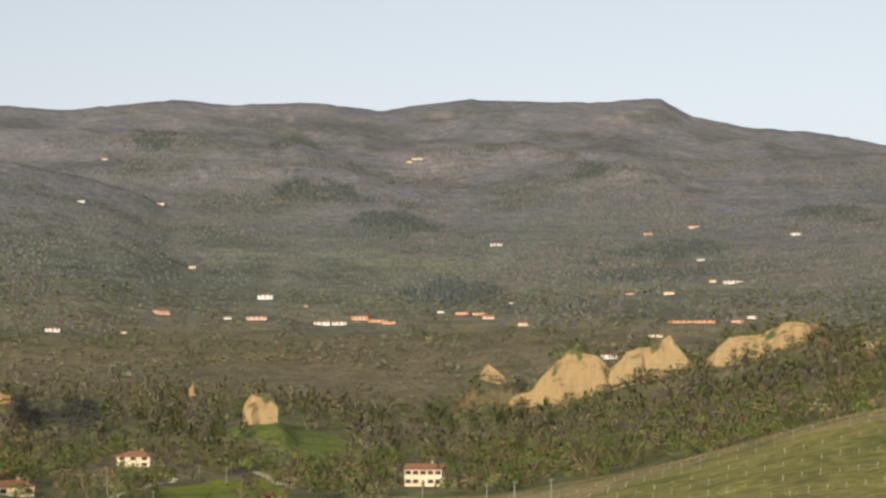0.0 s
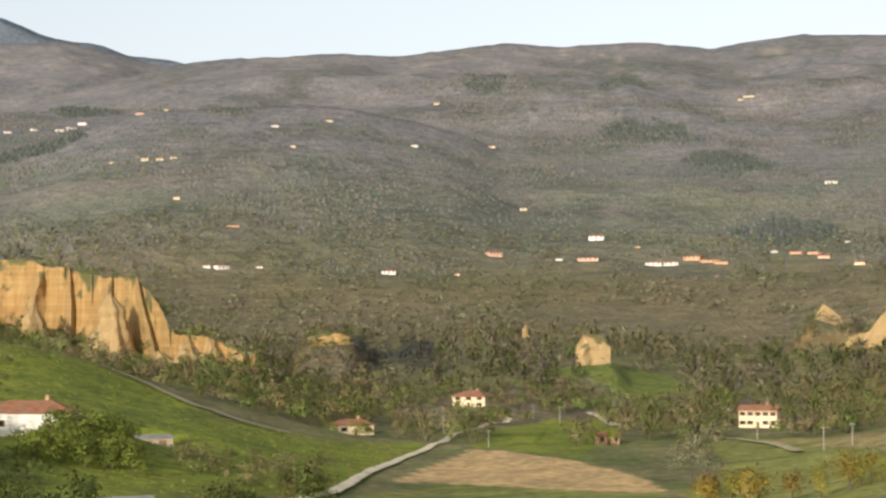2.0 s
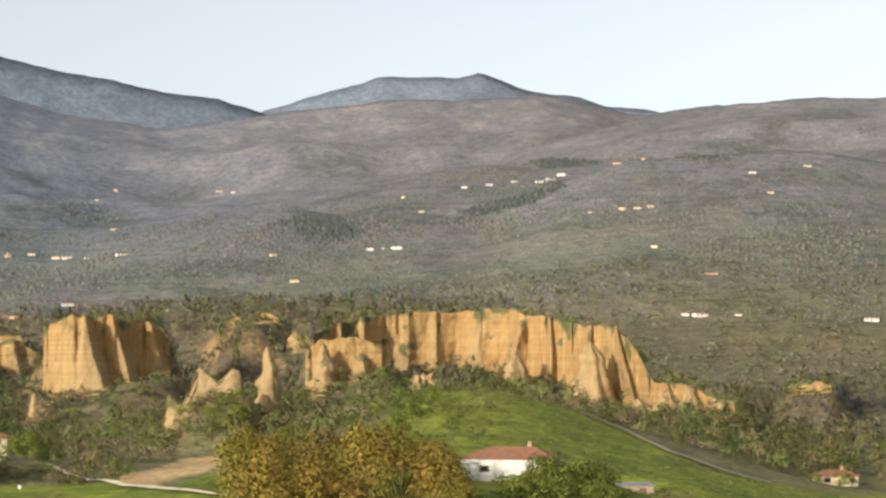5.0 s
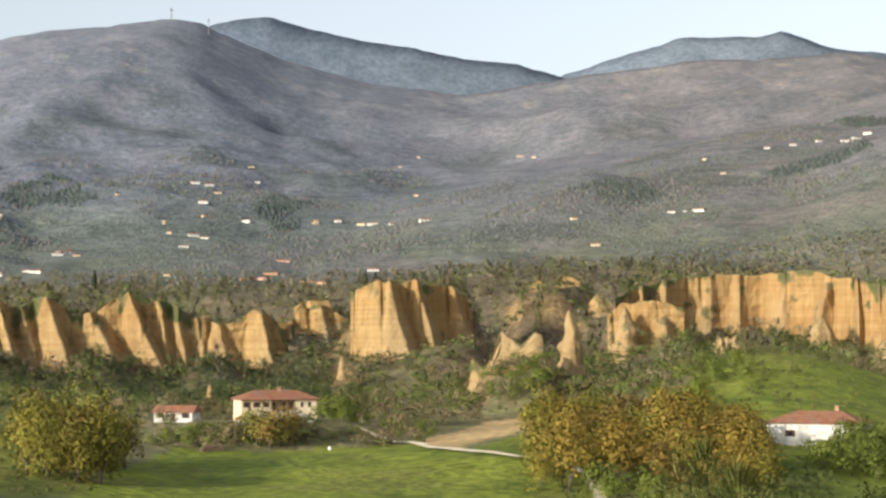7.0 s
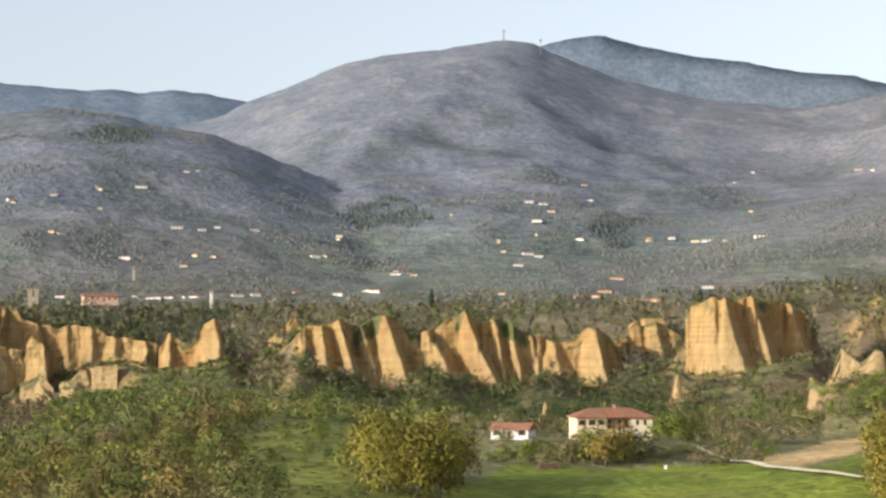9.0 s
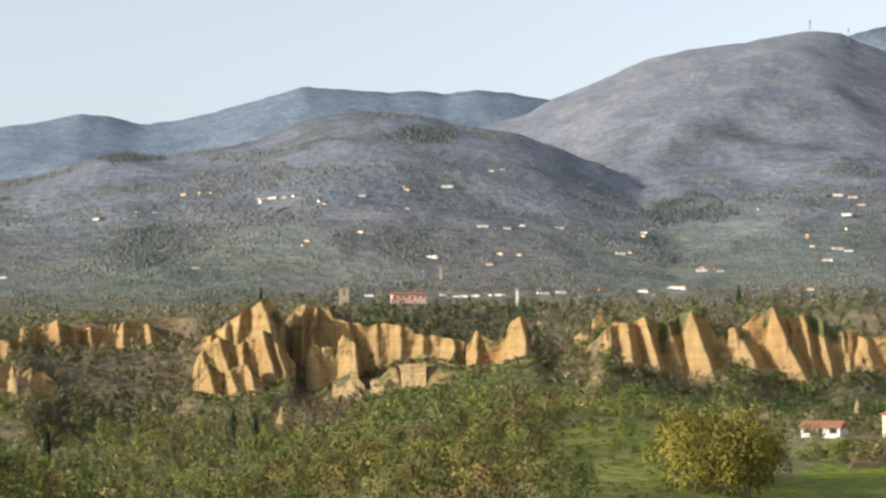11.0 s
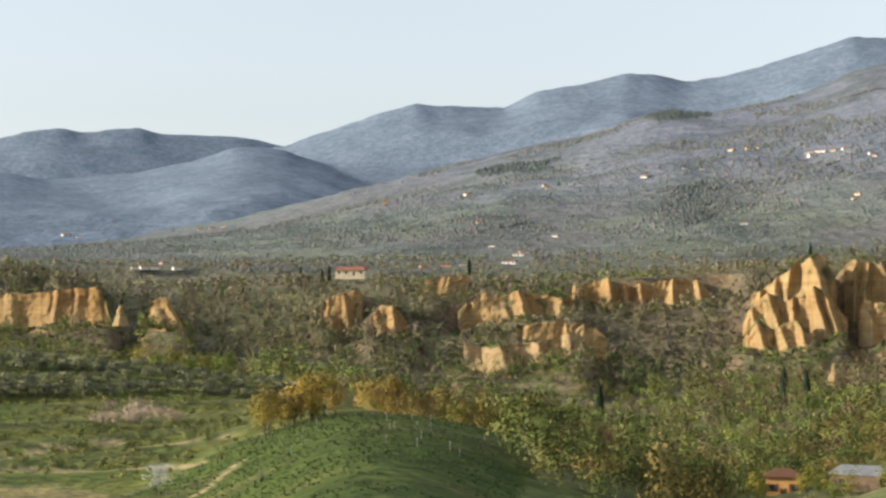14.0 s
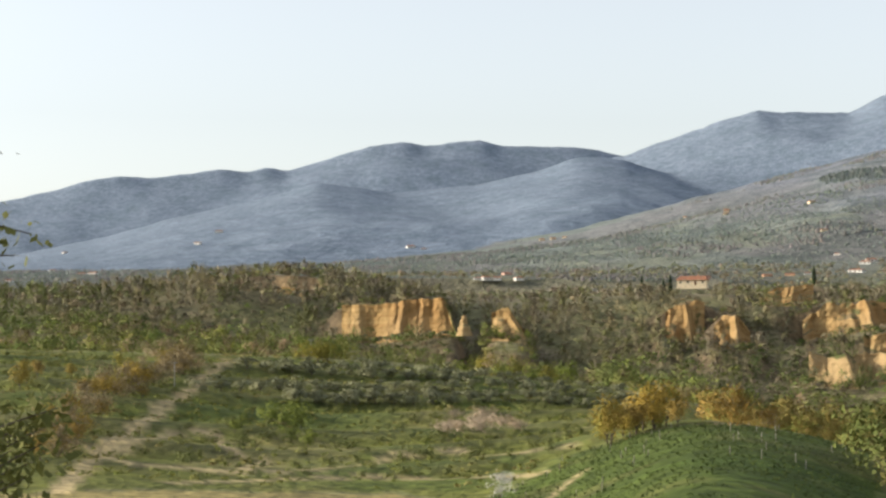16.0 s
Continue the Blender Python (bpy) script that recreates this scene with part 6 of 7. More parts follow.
def farmhouse():
    """The long cream farmhouse with a loggia and an outside stair."""
    root = tagged(new("farmhouse"), "long cream farmhouse with red hipped roof and a loggia", "house")
    left = part("left_wing", box(-10, -2.2, -5.5, 5.5, -2, 6.0), PAINT["cream"], root)
    mid = part("loggia_wall", box(-2.196, 4.196, -3.2, 5.5, -2, 6.0), PAINT["cream"], root)
    part("loggia_floor", box(-2.19, 4.19, -5.6, -3.21, 2.7, 2.95), CONCRETE, root)
    base = part("lower_wall", box(-2.19, 4.19, -5.3, -3.21, -2, 2.7), PAINT["cream"], root)
    right = part("right_wing", box(4.2, 10, -5.5, 5.5, -2, 6.0), PAINT["cream"], root)
    roof = part("roof", roof_mesh(-10, 10, -5.5, 5.5, 6.0, 2.2, 5.0, 0.7), TILES, root, "faded red clay tile roof")
    bm = box(0.6, 1.5, -0.4, 0.4, 7.5, 8.9)
    box_into(bm, 0.45, 1.65, -0.55, 0.55, 8.9, 9.05)
    part("chimney", bm, PAINT["brick"], roof)
    for x in (-8.6, -6.0, -3.6):
        w = part("window", box(x - 0.5, x + 0.5, -5.56, -5.45, 3.9, 5.2), GLASS, left)
        part("shutter", box(x - 0.95, x - 0.52, -5.6, -5.5, 3.85, 5.25), SHUTTER, w)
        part("shutter", box(x + 0.52, x + 0.95, -5.6, -5.5, 3.85, 5.25), SHUTTER, w)
    for x in (-1.1, 1.7, 3.5):
        part("loggia_door", box(x - 0.5, x + 0.5, -3.26, -3.15, 2.95, 5.1), SHUTTER, mid)
    for x in (6.0, 8.0):
        part("window", box(x - 0.35, x + 0.35, -5.56, -5.45, 3.9, 5.2), GLASS, right)
    for x in (-2.0, 0.2, 2.4, 4.05):
        part("loggia_post", box(x - 0.12, x + 0.12, -5.5, -5.26, 2.95, 5.98), WOOD, root)
    bm = box(-2.1, 4.1, -5.55, -5.5, 3.85, 3.93)
    for i in range(22):
        box_into(bm, -2.0 + i * 0.29, -1.97 + i * 0.29, -5.55, -5.5, 2.95, 3.85)
    part("railing", bm, SHUTTER, root)
    bm = bmesh.new()
    for i in range(14):
        box_into(bm, 4.3 + i * 0.32, 4.62 + i * 0.32, -7.0, -5.6, -2, 2.9 - i * 0.2)
    part("outside_stair", bm, CONCRETE, root)
    part("lean_to_wall", box(-11.5, -6.5, -9.5, -6.0, -2, 1.0), PAINT["white"], root)
    part("lean_to_roof", roof_mesh(-11.5, -6.5, -9.5, -6.0, 1.0, 0.6, 0.1, 0.3), TILES, root)
    part("canopy", box(-6.3, -2.5, -8.8, -5.8, 0.6, 0.7), METAL, root)
    for x in (-6.1, -2.7):
        part("canopy_post", box(x - 0.06, x + 0.06, -8.7, -8.58, -2, 0.6), METAL, root)
    return root


place(farmhouse(), 38.61, 440, 12, 14.3, 0.88)
long_house = house("country_house", "low white house with a broad red hipped roof", "white", 19, 11, 4.6, 1, 2, 5.5, 2.2)
place(long_house, 22.31, 393, -14, 11.9)
place(house("small_house", "small cream house with a red tiled roof", "cream", 11.5, 8, 3.2, 1, 3, 3.0, 1.6), 12.77, 590, 18, 0.8)
place(house("valley_house", "cream hip-roofed house half hidden by trees", "cream", 12.5, 9, 4.4, 2, 3, 4.0, 1.9), 9.18, 720, -12, 4.0)
cream_house = house("cream_house", "cream two-storey house with red roof and side porch", "cream", 13, 8, 6.0, 2, 5, 0.05, 1.7)
part("porch_roof", box(6.7, 9.5, -3.5, 2.0, 2.9, 3.1), TILES, cream_house)
for px, py in ((7.0, -3.3), (9.3, -3.3), (9.3, 1.8)):
    part("porch_post", box(px - 0.12, px + 0.12, py - 0.12, py + 0.12, -1, 2.9), PAINT["cream"], cream_house)
place(cream_house, 0.54, 660, -10, -0.2)
hut = house("brick_hut", "small tumbledown brick hut with a tiled roof", "brick", 6.2, 4.5, 2.8, 1, 3, 0.05, 1.0, chimney=False, shutters=False)
place(hut, 5.08, 560, 15, -0.6)
place(house("outbuilding", "white farm outbuilding with a red tiled roof", "white", 10, 6, 2.5, 1, 3, 0.05, 1.5, chimney=False), 41.53, 480, -20, 12.8)
place(house("orange_cottage", "small orange cottage with a dark roof", "orange", 6.0, 5.0, 4.2, 1, 3, 2.2, 1.3, chimney=False, roof_mat=SHUTTER), 59.25, 340, 0, -0.3)


def shed(name, label, w, d, h, wall, slope, mat):
    root = tagged(new(name), label, "shed")
    walls = part("wall", box(-w / 2, w / 2, -d / 2, d / 2, -1, h), wall, root)
    bm = box(-w / 2 - 0.4, w / 2 + 0.4, -d / 2 - 0.4, d / 2 + 0.4, h, h + 0.12)
    for v in bm.verts:
        v.co.z += slope * (v.co.y / d + 0.5)
    for i in range(int(w / 0.6)):
        box_into(bm, -w / 2 + i * 0.6, -w / 2 + i * 0.6 + 0.12, -d / 2 - 0.4, -d / 2 + 0.1, h + 0.1, h + 0.16)
    part("roof", bm, mat, root)
    part("door", box(w * 0.1, w * 0.1 + 1.6, -d / 2 - 0.05, -d / 2 + 0.04, -0.2, h * 0.8), WOOD, walls)
    part("window", box(-w * 0.3, -w * 0.3 + 1.0, -d / 2 - 0.05, -d / 2 + 0.04, h * 0.4, h * 0.75), GLASS, walls)
    return root


place(shed("grey_shed", "low grey shed with a flat metal roof", 8.0, 6.0, 2.7, PAINT["stone"], 0.3, METAL), 18.71, 430, 10, 6.3)
place(shed("barn", "grey timber barn with a sheet-metal roof", 9.2, 6.5, 3.0, WOOD, 1.0, METAL), 57.0, 340, -20, 1.4)


def barrel_shed():
    root = tagged(new("barrel_shed"), "long low shed with a rounded grey roof", "shed")
    part("wall", box(-12, 12, -3.5, 3.5, -1, 1.6), CONCRETE, root)
    bm = bmesh.new()
    rows = [[bm.verts.new((x, -3.9 * math.cos(a), 1.5 + 1.9 * math.sin(a))) for a in np.linspace(0, math.pi, 13)] for x in np.linspace(-12.3, 12.3, 13)]
    for p, q in zip(rows, rows[1:]):
        for k in range(12):
            bm.faces.new((p[k], q[k], q[k + 1], p[k + 1]))
    part("roof", bm, METAL, root)
    return root


place(barrel_shed(), 21.3, 268, 8, 6.0)

place(house("village_hall", "long pink village house with a red tiled roof", "pink", 20, 9, 3.4, 1, 6, 0.05, 1.6, shutters=False), 53.94, 1120, 8, 67.0)
place(house("rim_house", "low red-roofed house on the plateau's rim", "cream", 16, 9, 2.8, 1, 4, 2.0, 2.2, shutters=False), 72.18, 1030, -8, 54.6)

# far houses on the hillsides: prototypes by wall colour, then copies
KINDS = {
    "white": (house("hill_house", "white country house with a tiled roof on the hillside", "white", 12, 8, 3.6, 2, 3, 2.5, 1.9, shutters=False, group="hillside houses"), 12),
    "cream": (house("hill_house", "cream stone country house on the hillside", "cream", 12, 8, 3.7, 2, 3, 0.05, 1.9, shutters=False, group="hillside houses"), 12),
    "pink": (house("hill_house", "pink plastered house with a tiled roof", "pink", 13, 8, 3.8, 2, 4, 2.5, 2.0, shutters=False, group="hillside houses"), 13),
    "terracotta": (house("village_house", "terracotta village house with a red tiled roof", "terracotta", 14, 9, 4.3, 2, 4, 0.05, 1.7, shutters=False, group="hillside houses"), 14),
}
for walls, text in FAR_HOUSES:
    for item in text.split():
        az, r, breadth = [float(v) for v in item.split(",")]
        proto, full = KINDS[walls]
        m = stand(az, r, float(RNG.uniform(-32, 32)), 0.82 * breadth / full, min(1.0, 11.0 / breadth) * float(RNG.uniform(0.85, 1.05)) * (0.72 if 1540 < r < 1560 else 1.0), sink=0.0)
        if proto.name in PLANTED:
            copy_thing(proto, m)
        else:
            PLANTED.add(proto.name)
            proto.matrix_basis = m


def tower(name, label, w, h, wall, spire):
    root = tagged(new(name), label, "tower")
    body = part("shaft", box(-w / 2, w / 2, -w / 2, w / 2, -3, h, 0.06), wall, root)
    if spire:
        part("belfry_roof", roof_mesh(-w / 2, w / 2, -w / 2, w / 2, h, w * 0.7, w * 0.5 + 0.2, 0.2), TILES, root)
    else:
        bm = bmesh.new()
        for i in range(4):
            box_into(bm, -w / 2 + i * w / 3.6, -w / 2 + i * w / 3.6 + w / 7, -w / 2, w / 2, h, h + 0.8)
        part("battlement", bm, wall, root)
    for z in ((0.55, 0.78) if not spire else (0.8,)):
        part("window", box(-0.45, 0.45, -w / 2 - 0.05, -w / 2 + 0.05, h * z, h * z + 1.5), GLASS, body)
    return root


place(tower("stone_tower", "square medieval stone tower on the plateau", 6.2, 8.0, PAINT["stone"], False), 55.88, 1130, z=66.0)
place(tower("bell_tower", "slender white church bell tower", 2.0, 8.6, PAINT["white"], True), 50.64, 1270, z=71.0)
place(tower("bell_tower", "grey stone bell tower of a hillside church", 2.4, 11.0, PAINT["stone"], True), 52.95, 1620)


def mast(az, r, high, label, thick=0.5):
    root = tagged(new("radio_mast"), label, "mast")
    bm = bmesh.new()
    for k in range(3):
        a = k * 2.094
        bmesh.ops.create_cone(bm, cap_ends=True, segments=5, radius1=thick * 0.25, radius2=thick * 0.12, depth=high, matrix=Matrix.Translation((math.cos(a) * thick * 0.7, math.sin(a) * thick * 0.7, high / 2 - 1)))
    for i in range(int(high / 2)):
        box_into(bm, -thick * 0.7, thick * 0.7, -thick * 0.1, thick * 0.1, i * 2, i * 2 + thick * 0.25)
    part("lattice", bm, METAL, root)
    part("antenna_drum", box(-thick * 1.5, thick * 1.5, -thick, thick, high * 0.75, high * 0.82, 0.05), METAL, root)
    return place(root, az, r)


mast(41.8, 3790, 24, "steel radio mast on the mountain top", 2.2)
mast(40.68, 3700, 34, "tall steel lattice mast near the summit", 1.6)
mast(57.7, 2150, 20, "thin radio mast beside the hill village", 0.8)
mast(33.35, 1080, 9, "thin steel mast on the plateau", 0.4)


def log_pile():
    """A long low stack of logs, each a log of its own."""
    root = tagged(new("log_pile"), "low stack of grey-brown logs on the meadow's edge", "log pile")
    bm = bmesh.new()
    bmesh.ops.create_cone(bm, cap_ends=True, segments=9, radius1=0.19, radius2=0.17, depth=1.3, matrix=Matrix.Rotation(radians(90), 4, "X"))
    first = part("log", bm, WOOD, root)
    rng = np.random.default_rng(12)
    for k in range(4):
        for i in range(13 - k):
            log = first if k == i == 0 else new("log", first.data)
            log.parent = root
            log.matrix_basis = pose(-2.4 + 0.39 * i + 0.19 * k, float(rng.uniform(-0.12, 0.12)), 0.17 + 0.32 * k, 0, float(rng.uniform(0, 90)), float(rng.uniform(-3, 3)))
    return root


def water_tank():
    """A small white barrel with hoops and a lid."""
    root = tagged(new("water_tank"), "small round white water tank beside the bushes", "tank")
    bm = bmesh.new()
    prof = [(0.0, 0.0), (0.5, 0.0), (0.58, 0.12), (0.6, 0.55), (0.58, 0.95), (0.5, 1.08), (0.0, 1.12)]
    rows = [[bm.verts.new((q * math.cos(a), q * math.sin(a), z)) for a in np.linspace(0, 6.283, 15)[:-1]] for q, z in prof]
    for p, q in zip(rows, rows[1:]):
        for k in range(14):
            bm.faces.new((p[k], p[(k + 1) % 14], q[(k + 1) % 14], q[k]))
    part("barrel", bm, PAINT["white"], root)
    bm = bmesh.new()
    bmesh.ops.create_cone(bm, cap_ends=True, segments=14, radius1=0.22, radius2=0.18, depth=0.12, matrix=Matrix.Translation((0, 0, 1.16)))
    part("lid", bm, METAL, root)
    return root


place(log_pile(), 40.45, 402, 8)
place(water_tank(), 36.95, 404, size=0.7)


# ---- farm roads ----
def road(name, label, path, width, mat, lift=0.12):
    a = np.array(path, float)
    px, py = xy(a[:, 0], a[:, 1])
    seg = np.concatenate([[0], np.cumsum(np.hypot(np.diff(px), np.diff(py)))])
    s = np.arange(0, seg[-1], 2.0)
    t = np.linspace(-8, 8, 9)
    cx, cy = np.interp(s, seg, px), np.interp(s, seg, py)
    k = np.exp(-(t / 4) ** 2)
    k /= k.sum()
    cx, cy = np.convolve(np.pad(cx, 4, mode="edge"), k, "valid"), np.convolve(np.pad(cy, 4, mode="edge"), k, "valid")
    tx, ty = np.gradient(cx), np.gradient(cy)
    ln = np.hypot(tx, ty)
    nx, ny = -ty / ln, tx / ln
    off = np.linspace(-0.5, 0.5, 5) * width
    wob = 1 + (vnoise(s / 7, s * 0, 5) - 0.5) * 0.35
    X, Y = cx[:, None] + nx[:, None] * off * wob[:, None], cy[:, None] + ny[:, None] * off * wob[:, None]
    Z = np.max([land(X + dx, Y + dy)[0] for dx, dy in ((0, 0), (2.5, 0), (-2.5, 0), (0, 2.5), (0, -2.5))], axis=0) + lift + 0.1 * (1 - (2 * off / width) ** 2) + 0.12
    ob = mesh_object(name, np.stack([X, Y, Z], -1).reshape(-1, 3), grid_faces(len(s), 5), mat, smooth_faces=True)
    return tagged(ob, label, "road", kind="structure")


EARTH = plain("dry earth track", (0.40, 0.33, 0.20), vary=0.25, scale=0.3)
road("road_valley", "pale gravel road winding past the ploughed field", [(14.6, 320), (13.16, 374), (12.14, 448), (10.9, 520), (10.2, 555), (9.75, 600), (9.1, 640), (8.0, 700)], 2.5, GRAVEL)
road("road_far", "short bend of pale gravel road between trees", [(5.6, 735), (5.24, 715), (4.99, 700), (4.31, 652), (3.6, 640)], 4.5, GRAVEL)
road("road_meadow", "narrow pale track along the meadow", [(36.2, 425), (34.55, 412), (33.95, 382), (32.08, 362), (29.87, 344), (29.1, 332), (28.85, 306), (28.6, 280)], 1.9, GRAVEL)
road("track_ridge", "grey-brown vineyard track down the grassy ridge", [(23.2, 606), (22.2, 606), (20.9, 600), (19.9, 588), (18.9, 574), (17.56, 538), (16.21, 518), (14.5, 520)], 3.0, plain("bare vine strip", (0.33, 0.285, 0.18), vary=0.3, scale=0.5), lift=0.0)
road("track_field", "sandy farm track between vineyard plots", [(2.5, 575), (1.2, 565), (0.2, 520), (-0.7, 470)], 3.0, EARTH)
OLIVE_ROWS = [[(77.74, 452), (81.16, 440), (84.56, 432), (87.27, 406)], [(80.13, 472), (82.18, 464)], [(82.18, 492), (84.22, 466), (86.17, 460)], [(77.75, 426), (79.79, 418), (82.18, 412), (84.57, 406)], [(80.24, 468), (82.9, 464), (85.02, 460)], [(79.57, 422), (82.57, 414), (84.7, 410)], [(74.9, 452), (76.6, 453)], [(74.8, 424), (76.6, 426)], [(75.6, 478), (79.0, 474)]]  # heading and distance along each row


# ---- poles ----
def pole_thing(name, label, high, thick, mat, arm=True):
    root = tagged(new(name), label, "pole", "utility poles")
    bm = bmesh.new()
    bmesh.ops.create_cone(bm, cap_ends=True, segments=8, radius1=thick, radius2=thick * 0.65, depth=high + 1, matrix=Matrix.Translation((0, 0, high / 2 - 0.5)))
    part("shaft", bm, mat, root)
    if arm:
        part("crossarm", box(-0.8, 0.8, -0.07, 0.07, high - 0.7, high - 0.55), METAL, root)
        for x in (-0.7, 0.0, 0.7):
            bm = bmesh.new()
            bmesh.ops.create_cone(bm, cap_ends=True, segments=6, radius1=0.07, radius2=0.04, depth=0.22, matrix=Matrix.Translation((x, 0, high - 0.44)))
            part("insulator", bm, CONCRETE, root)
    return root


OLD_POLE = plain("grey pole", (0.36, 0.34, 0.30), vary=0.2, scale=1.5)
POLE = pole_thing("utility_pole", "grey concrete utility pole beside the fields", 8.0, 0.13, OLD_POLE)
for i, (az, r, high) in enumerate([(10.0, 600, 7), (8.65, 545, 6), (7.85, 760, 7), (7.3, 700, 7), (6.5, 690, 7.5), (6.35, 720, 6), (1.45, 640, 8.5), (0.62, 560, 6.5), (-0.35, 600, 5.5), (-1.32, 470, 7), (-2.15, 470, 6.5), (-3.25, 440, 6.5),
                                  (12.6, 640, 7), (8.3, 770, 6), (4.9, 730, 6), (87.78, 415, 7), (83.7, 500, 7), (73.35, 560, 8), (36.0, 470, 7.5)]):
    m = stand(az, r, 25, 1.0, high / 8.0)
    if i:
        copy_thing(POLE, m)
    else:
        POLE.matrix_basis = m


# ---- planting ----
plant(GOLDEN, crop(24.3, 30.9, 312, 390, 90, 4.6), (0.9, 1.4), group="grove of budding trees")
plant(GREEN, crop(23.5, 29.5, 285, 320, 18, 5.0), (0.8, 1.1), group="grove of budding trees")
plant(GREEN, crop(19.2, 22.3, 340, 370, 28, 3.8), (0.85, 1.2))
plant(GREEN, crop(19.4, 21.6, 368, 382, 16, 3.4), (1.0, 1.35))
plant(GREEN, crop(24.3, 27.3, 470, 600, 26, 6.0), (0.8, 1.2))
plant(SHRUB, crop(22.5, 27.0, 450, 620, 40, 5.0), (0.8, 1.5))
plant(GOLDEN, crop(24.0, 25.4, 290, 345, 20, 4.2), (0.8, 1.15), group="grove of budding trees")
plant(GREEN, [(8.6, 690), (8.9, 695), (9.3, 692), (9.7, 700), (8.4, 700), (12.3, 572), (12.55, 566), (13.3, 575), (4.8, 545), (5.5, 548)], (0.75, 1.05))
plant([GOLDEN[1], GOLDEN[3], GOLDEN[4]], crop(43.0, 46.0, 315, 362, 32, 2.8), (1.1, 1.55))
plant(SHRUB, crop(34.0, 42.4, 408, 425, 30, 4.0), (0.9, 1.5), group="bushes before the farmhouse")
plant([GOLDEN[3], GOLDEN[4]], [(39.05, 408), (38.75, 405), (38.45, 407), (38.2, 411)], (1.45, 1.65), talls=(0.72, 0.82), group="bushes before the farmhouse")
plant(GREEN, [(41.7, 414), (41.3, 411), (40.95, 413), (40.6, 410), (40.25, 412), (39.9, 409)], (0.95, 1.15), talls=(0.75, 0.9), group="bushes before the farmhouse")
plant(GREEN, [(37.15, 433), (36.85, 436), (36.55, 432), (36.3, 437)], (0.95, 1.15), talls=(1.1, 1.25))
plant(TAWNY, [(36.0, 410), (35.7, 413), (35.4, 409), (35.1, 412), (34.8, 410), (41.85, 420)], (1.3, 1.7), group="bushes before the farmhouse")
plant(TAWNY, crop(37.2, 41.0, 404, 416, 12, 3.5), (0.9, 1.3), group="bushes before the farmhouse")
plant(GREEN, crop(33.5, 36.6, 425, 470, 14, 5.0), (0.6, 0.9))
plant([GREEN[0], TAWNY[0], GREEN[2], TAWNY[1]], crop(29.7, 33.2, 636, 683, 60, 4.5), (0.8, 1.3), group="trees round the crag")
plant([GREEN[1], TAWNY[2]], crop(29.2, 30.3, 650, 710, 14, 4.5), (0.8, 1.2), group="trees round the crag")
plant(PALE, [(2.6, 400), (2.2, 408)], (1.3, 1.6))
plant(BLOSSOM, [(78.0, 262)], (1.05, 1.1))
plant(TAWNY, [(6.0, 540), (5.7, 545), (9.0, 900)], (1.8, 2.4))
plant(GREEN, [(3.6, 625), (4.0, 630), (3.2, 615), (7.2, 560), (8.7, 600), (65.4, 425), (76.2, 520), (84.5, 362), (84.9, 365), (84.0, 366)], (0.8, 1.1))
plant(GOLDEN, crop(-3.2, 2.4, 318, 345, 12, 5.0), (0.6, 0.9))
plant(SHRUB, crop(13.6, 18.2, 340, 425, 26, 4.0), (0.7, 1.3))
plant(TAWNY, crop(13.6, 18.2, 350, 425, 10, 4.0), (0.8, 1.2))
plant([GOLDEN[4], GOLDEN[0]], [(73.9, 296), (73.4, 299), (74.3, 300), (73.0, 301), (73.7, 303)], (0.95, 1.15), talls=(0.75, 0.85))
plant([GOLDEN[1], GREEN[1], GOLDEN[3]], [(58.55, 330), (58.2, 334), (57.95, 330), (56.2, 334), (55.95, 329), (55.7, 336), (60.0, 332), (60.3, 336), (57.3, 326)], (0.6, 0.85))
plant(DARK, [(64.68, 660), (58.55, 640), (59.2, 650), (58.4, 1010), (35.6, 1120), (35.9, 1125), (44.0, 1150)], (1.0, 1.25))
plant(DARK, [(73.7, 1015), (73.05, 1015), (72.85, 1018), (68.6, 1030)], (0.75, 0.9))
for line in OLIVE_ROWS:
    a = np.array(line)
    plant(OLIVES, [(float(az), float(np.interp(az, a[:, 0], a[:, 1]) + RNG.uniform(-1.5, 1.5))) for az in np.arange(a[0, 0] - 1.2, a[-1, 0], 0.58)], (1.0, 1.35), talls=(0.75, 0.95), group="olive rows on the terraces")
plant(REEDS, crop(77.4, 79.6, 345, 368, 16, 2.5), (1.0, 1.4))
plant([GOLDEN[1], GREEN[3]], [(78.4, 500), (78.0, 504), (77.5, 499), (77.0, 505), (76.5, 501), (79.1, 506)], (0.8, 1.05), talls=(0.75, 0.9))
plant(GREEN, [(75.95, 508)], (1.0, 1.1), talls=(1.2, 1.3))
plant([GOLDEN[1]], [(83.5, 488), (83.2, 490), (83.8, 489), (83.35, 492)], (0.85, 1.0), talls=(0.7, 0.8))
plant(GREEN, [(65.40, 652), (65.75, 656)], (1.0, 1.2))
plant(GREEN, [(83.4, 520), (83.0, 524), (83.8, 522)], (1.1, 1.3))
plant(TAWNY, [(az, float(np.interp(az, (87.4, 88.8, 89.8, 91.2), (410, 356, 325, 270)) + RNG.uniform(32, 80))) for az in np.sort(RNG.uniform(87.2, 91.6, 48)).tolist()], (0.9, 1.4))
plant([GOLDEN[4], GOLDEN[0], TAWNY[0]], [(az, float(np.interp(az, (87.4, 88.8, 89.8, 91.8), (420, 366, 335, 280)) + RNG.uniform(8, 60))) for az in np.sort(RNG.uniform(87.4, 92.2, 44)).tolist()], (0.5, 0.75), talls=(0.7, 0.9))
plant(SHRUB, crop(86.5, 93.5, 410, 500, 34, 5.0), (0.5, 0.9))
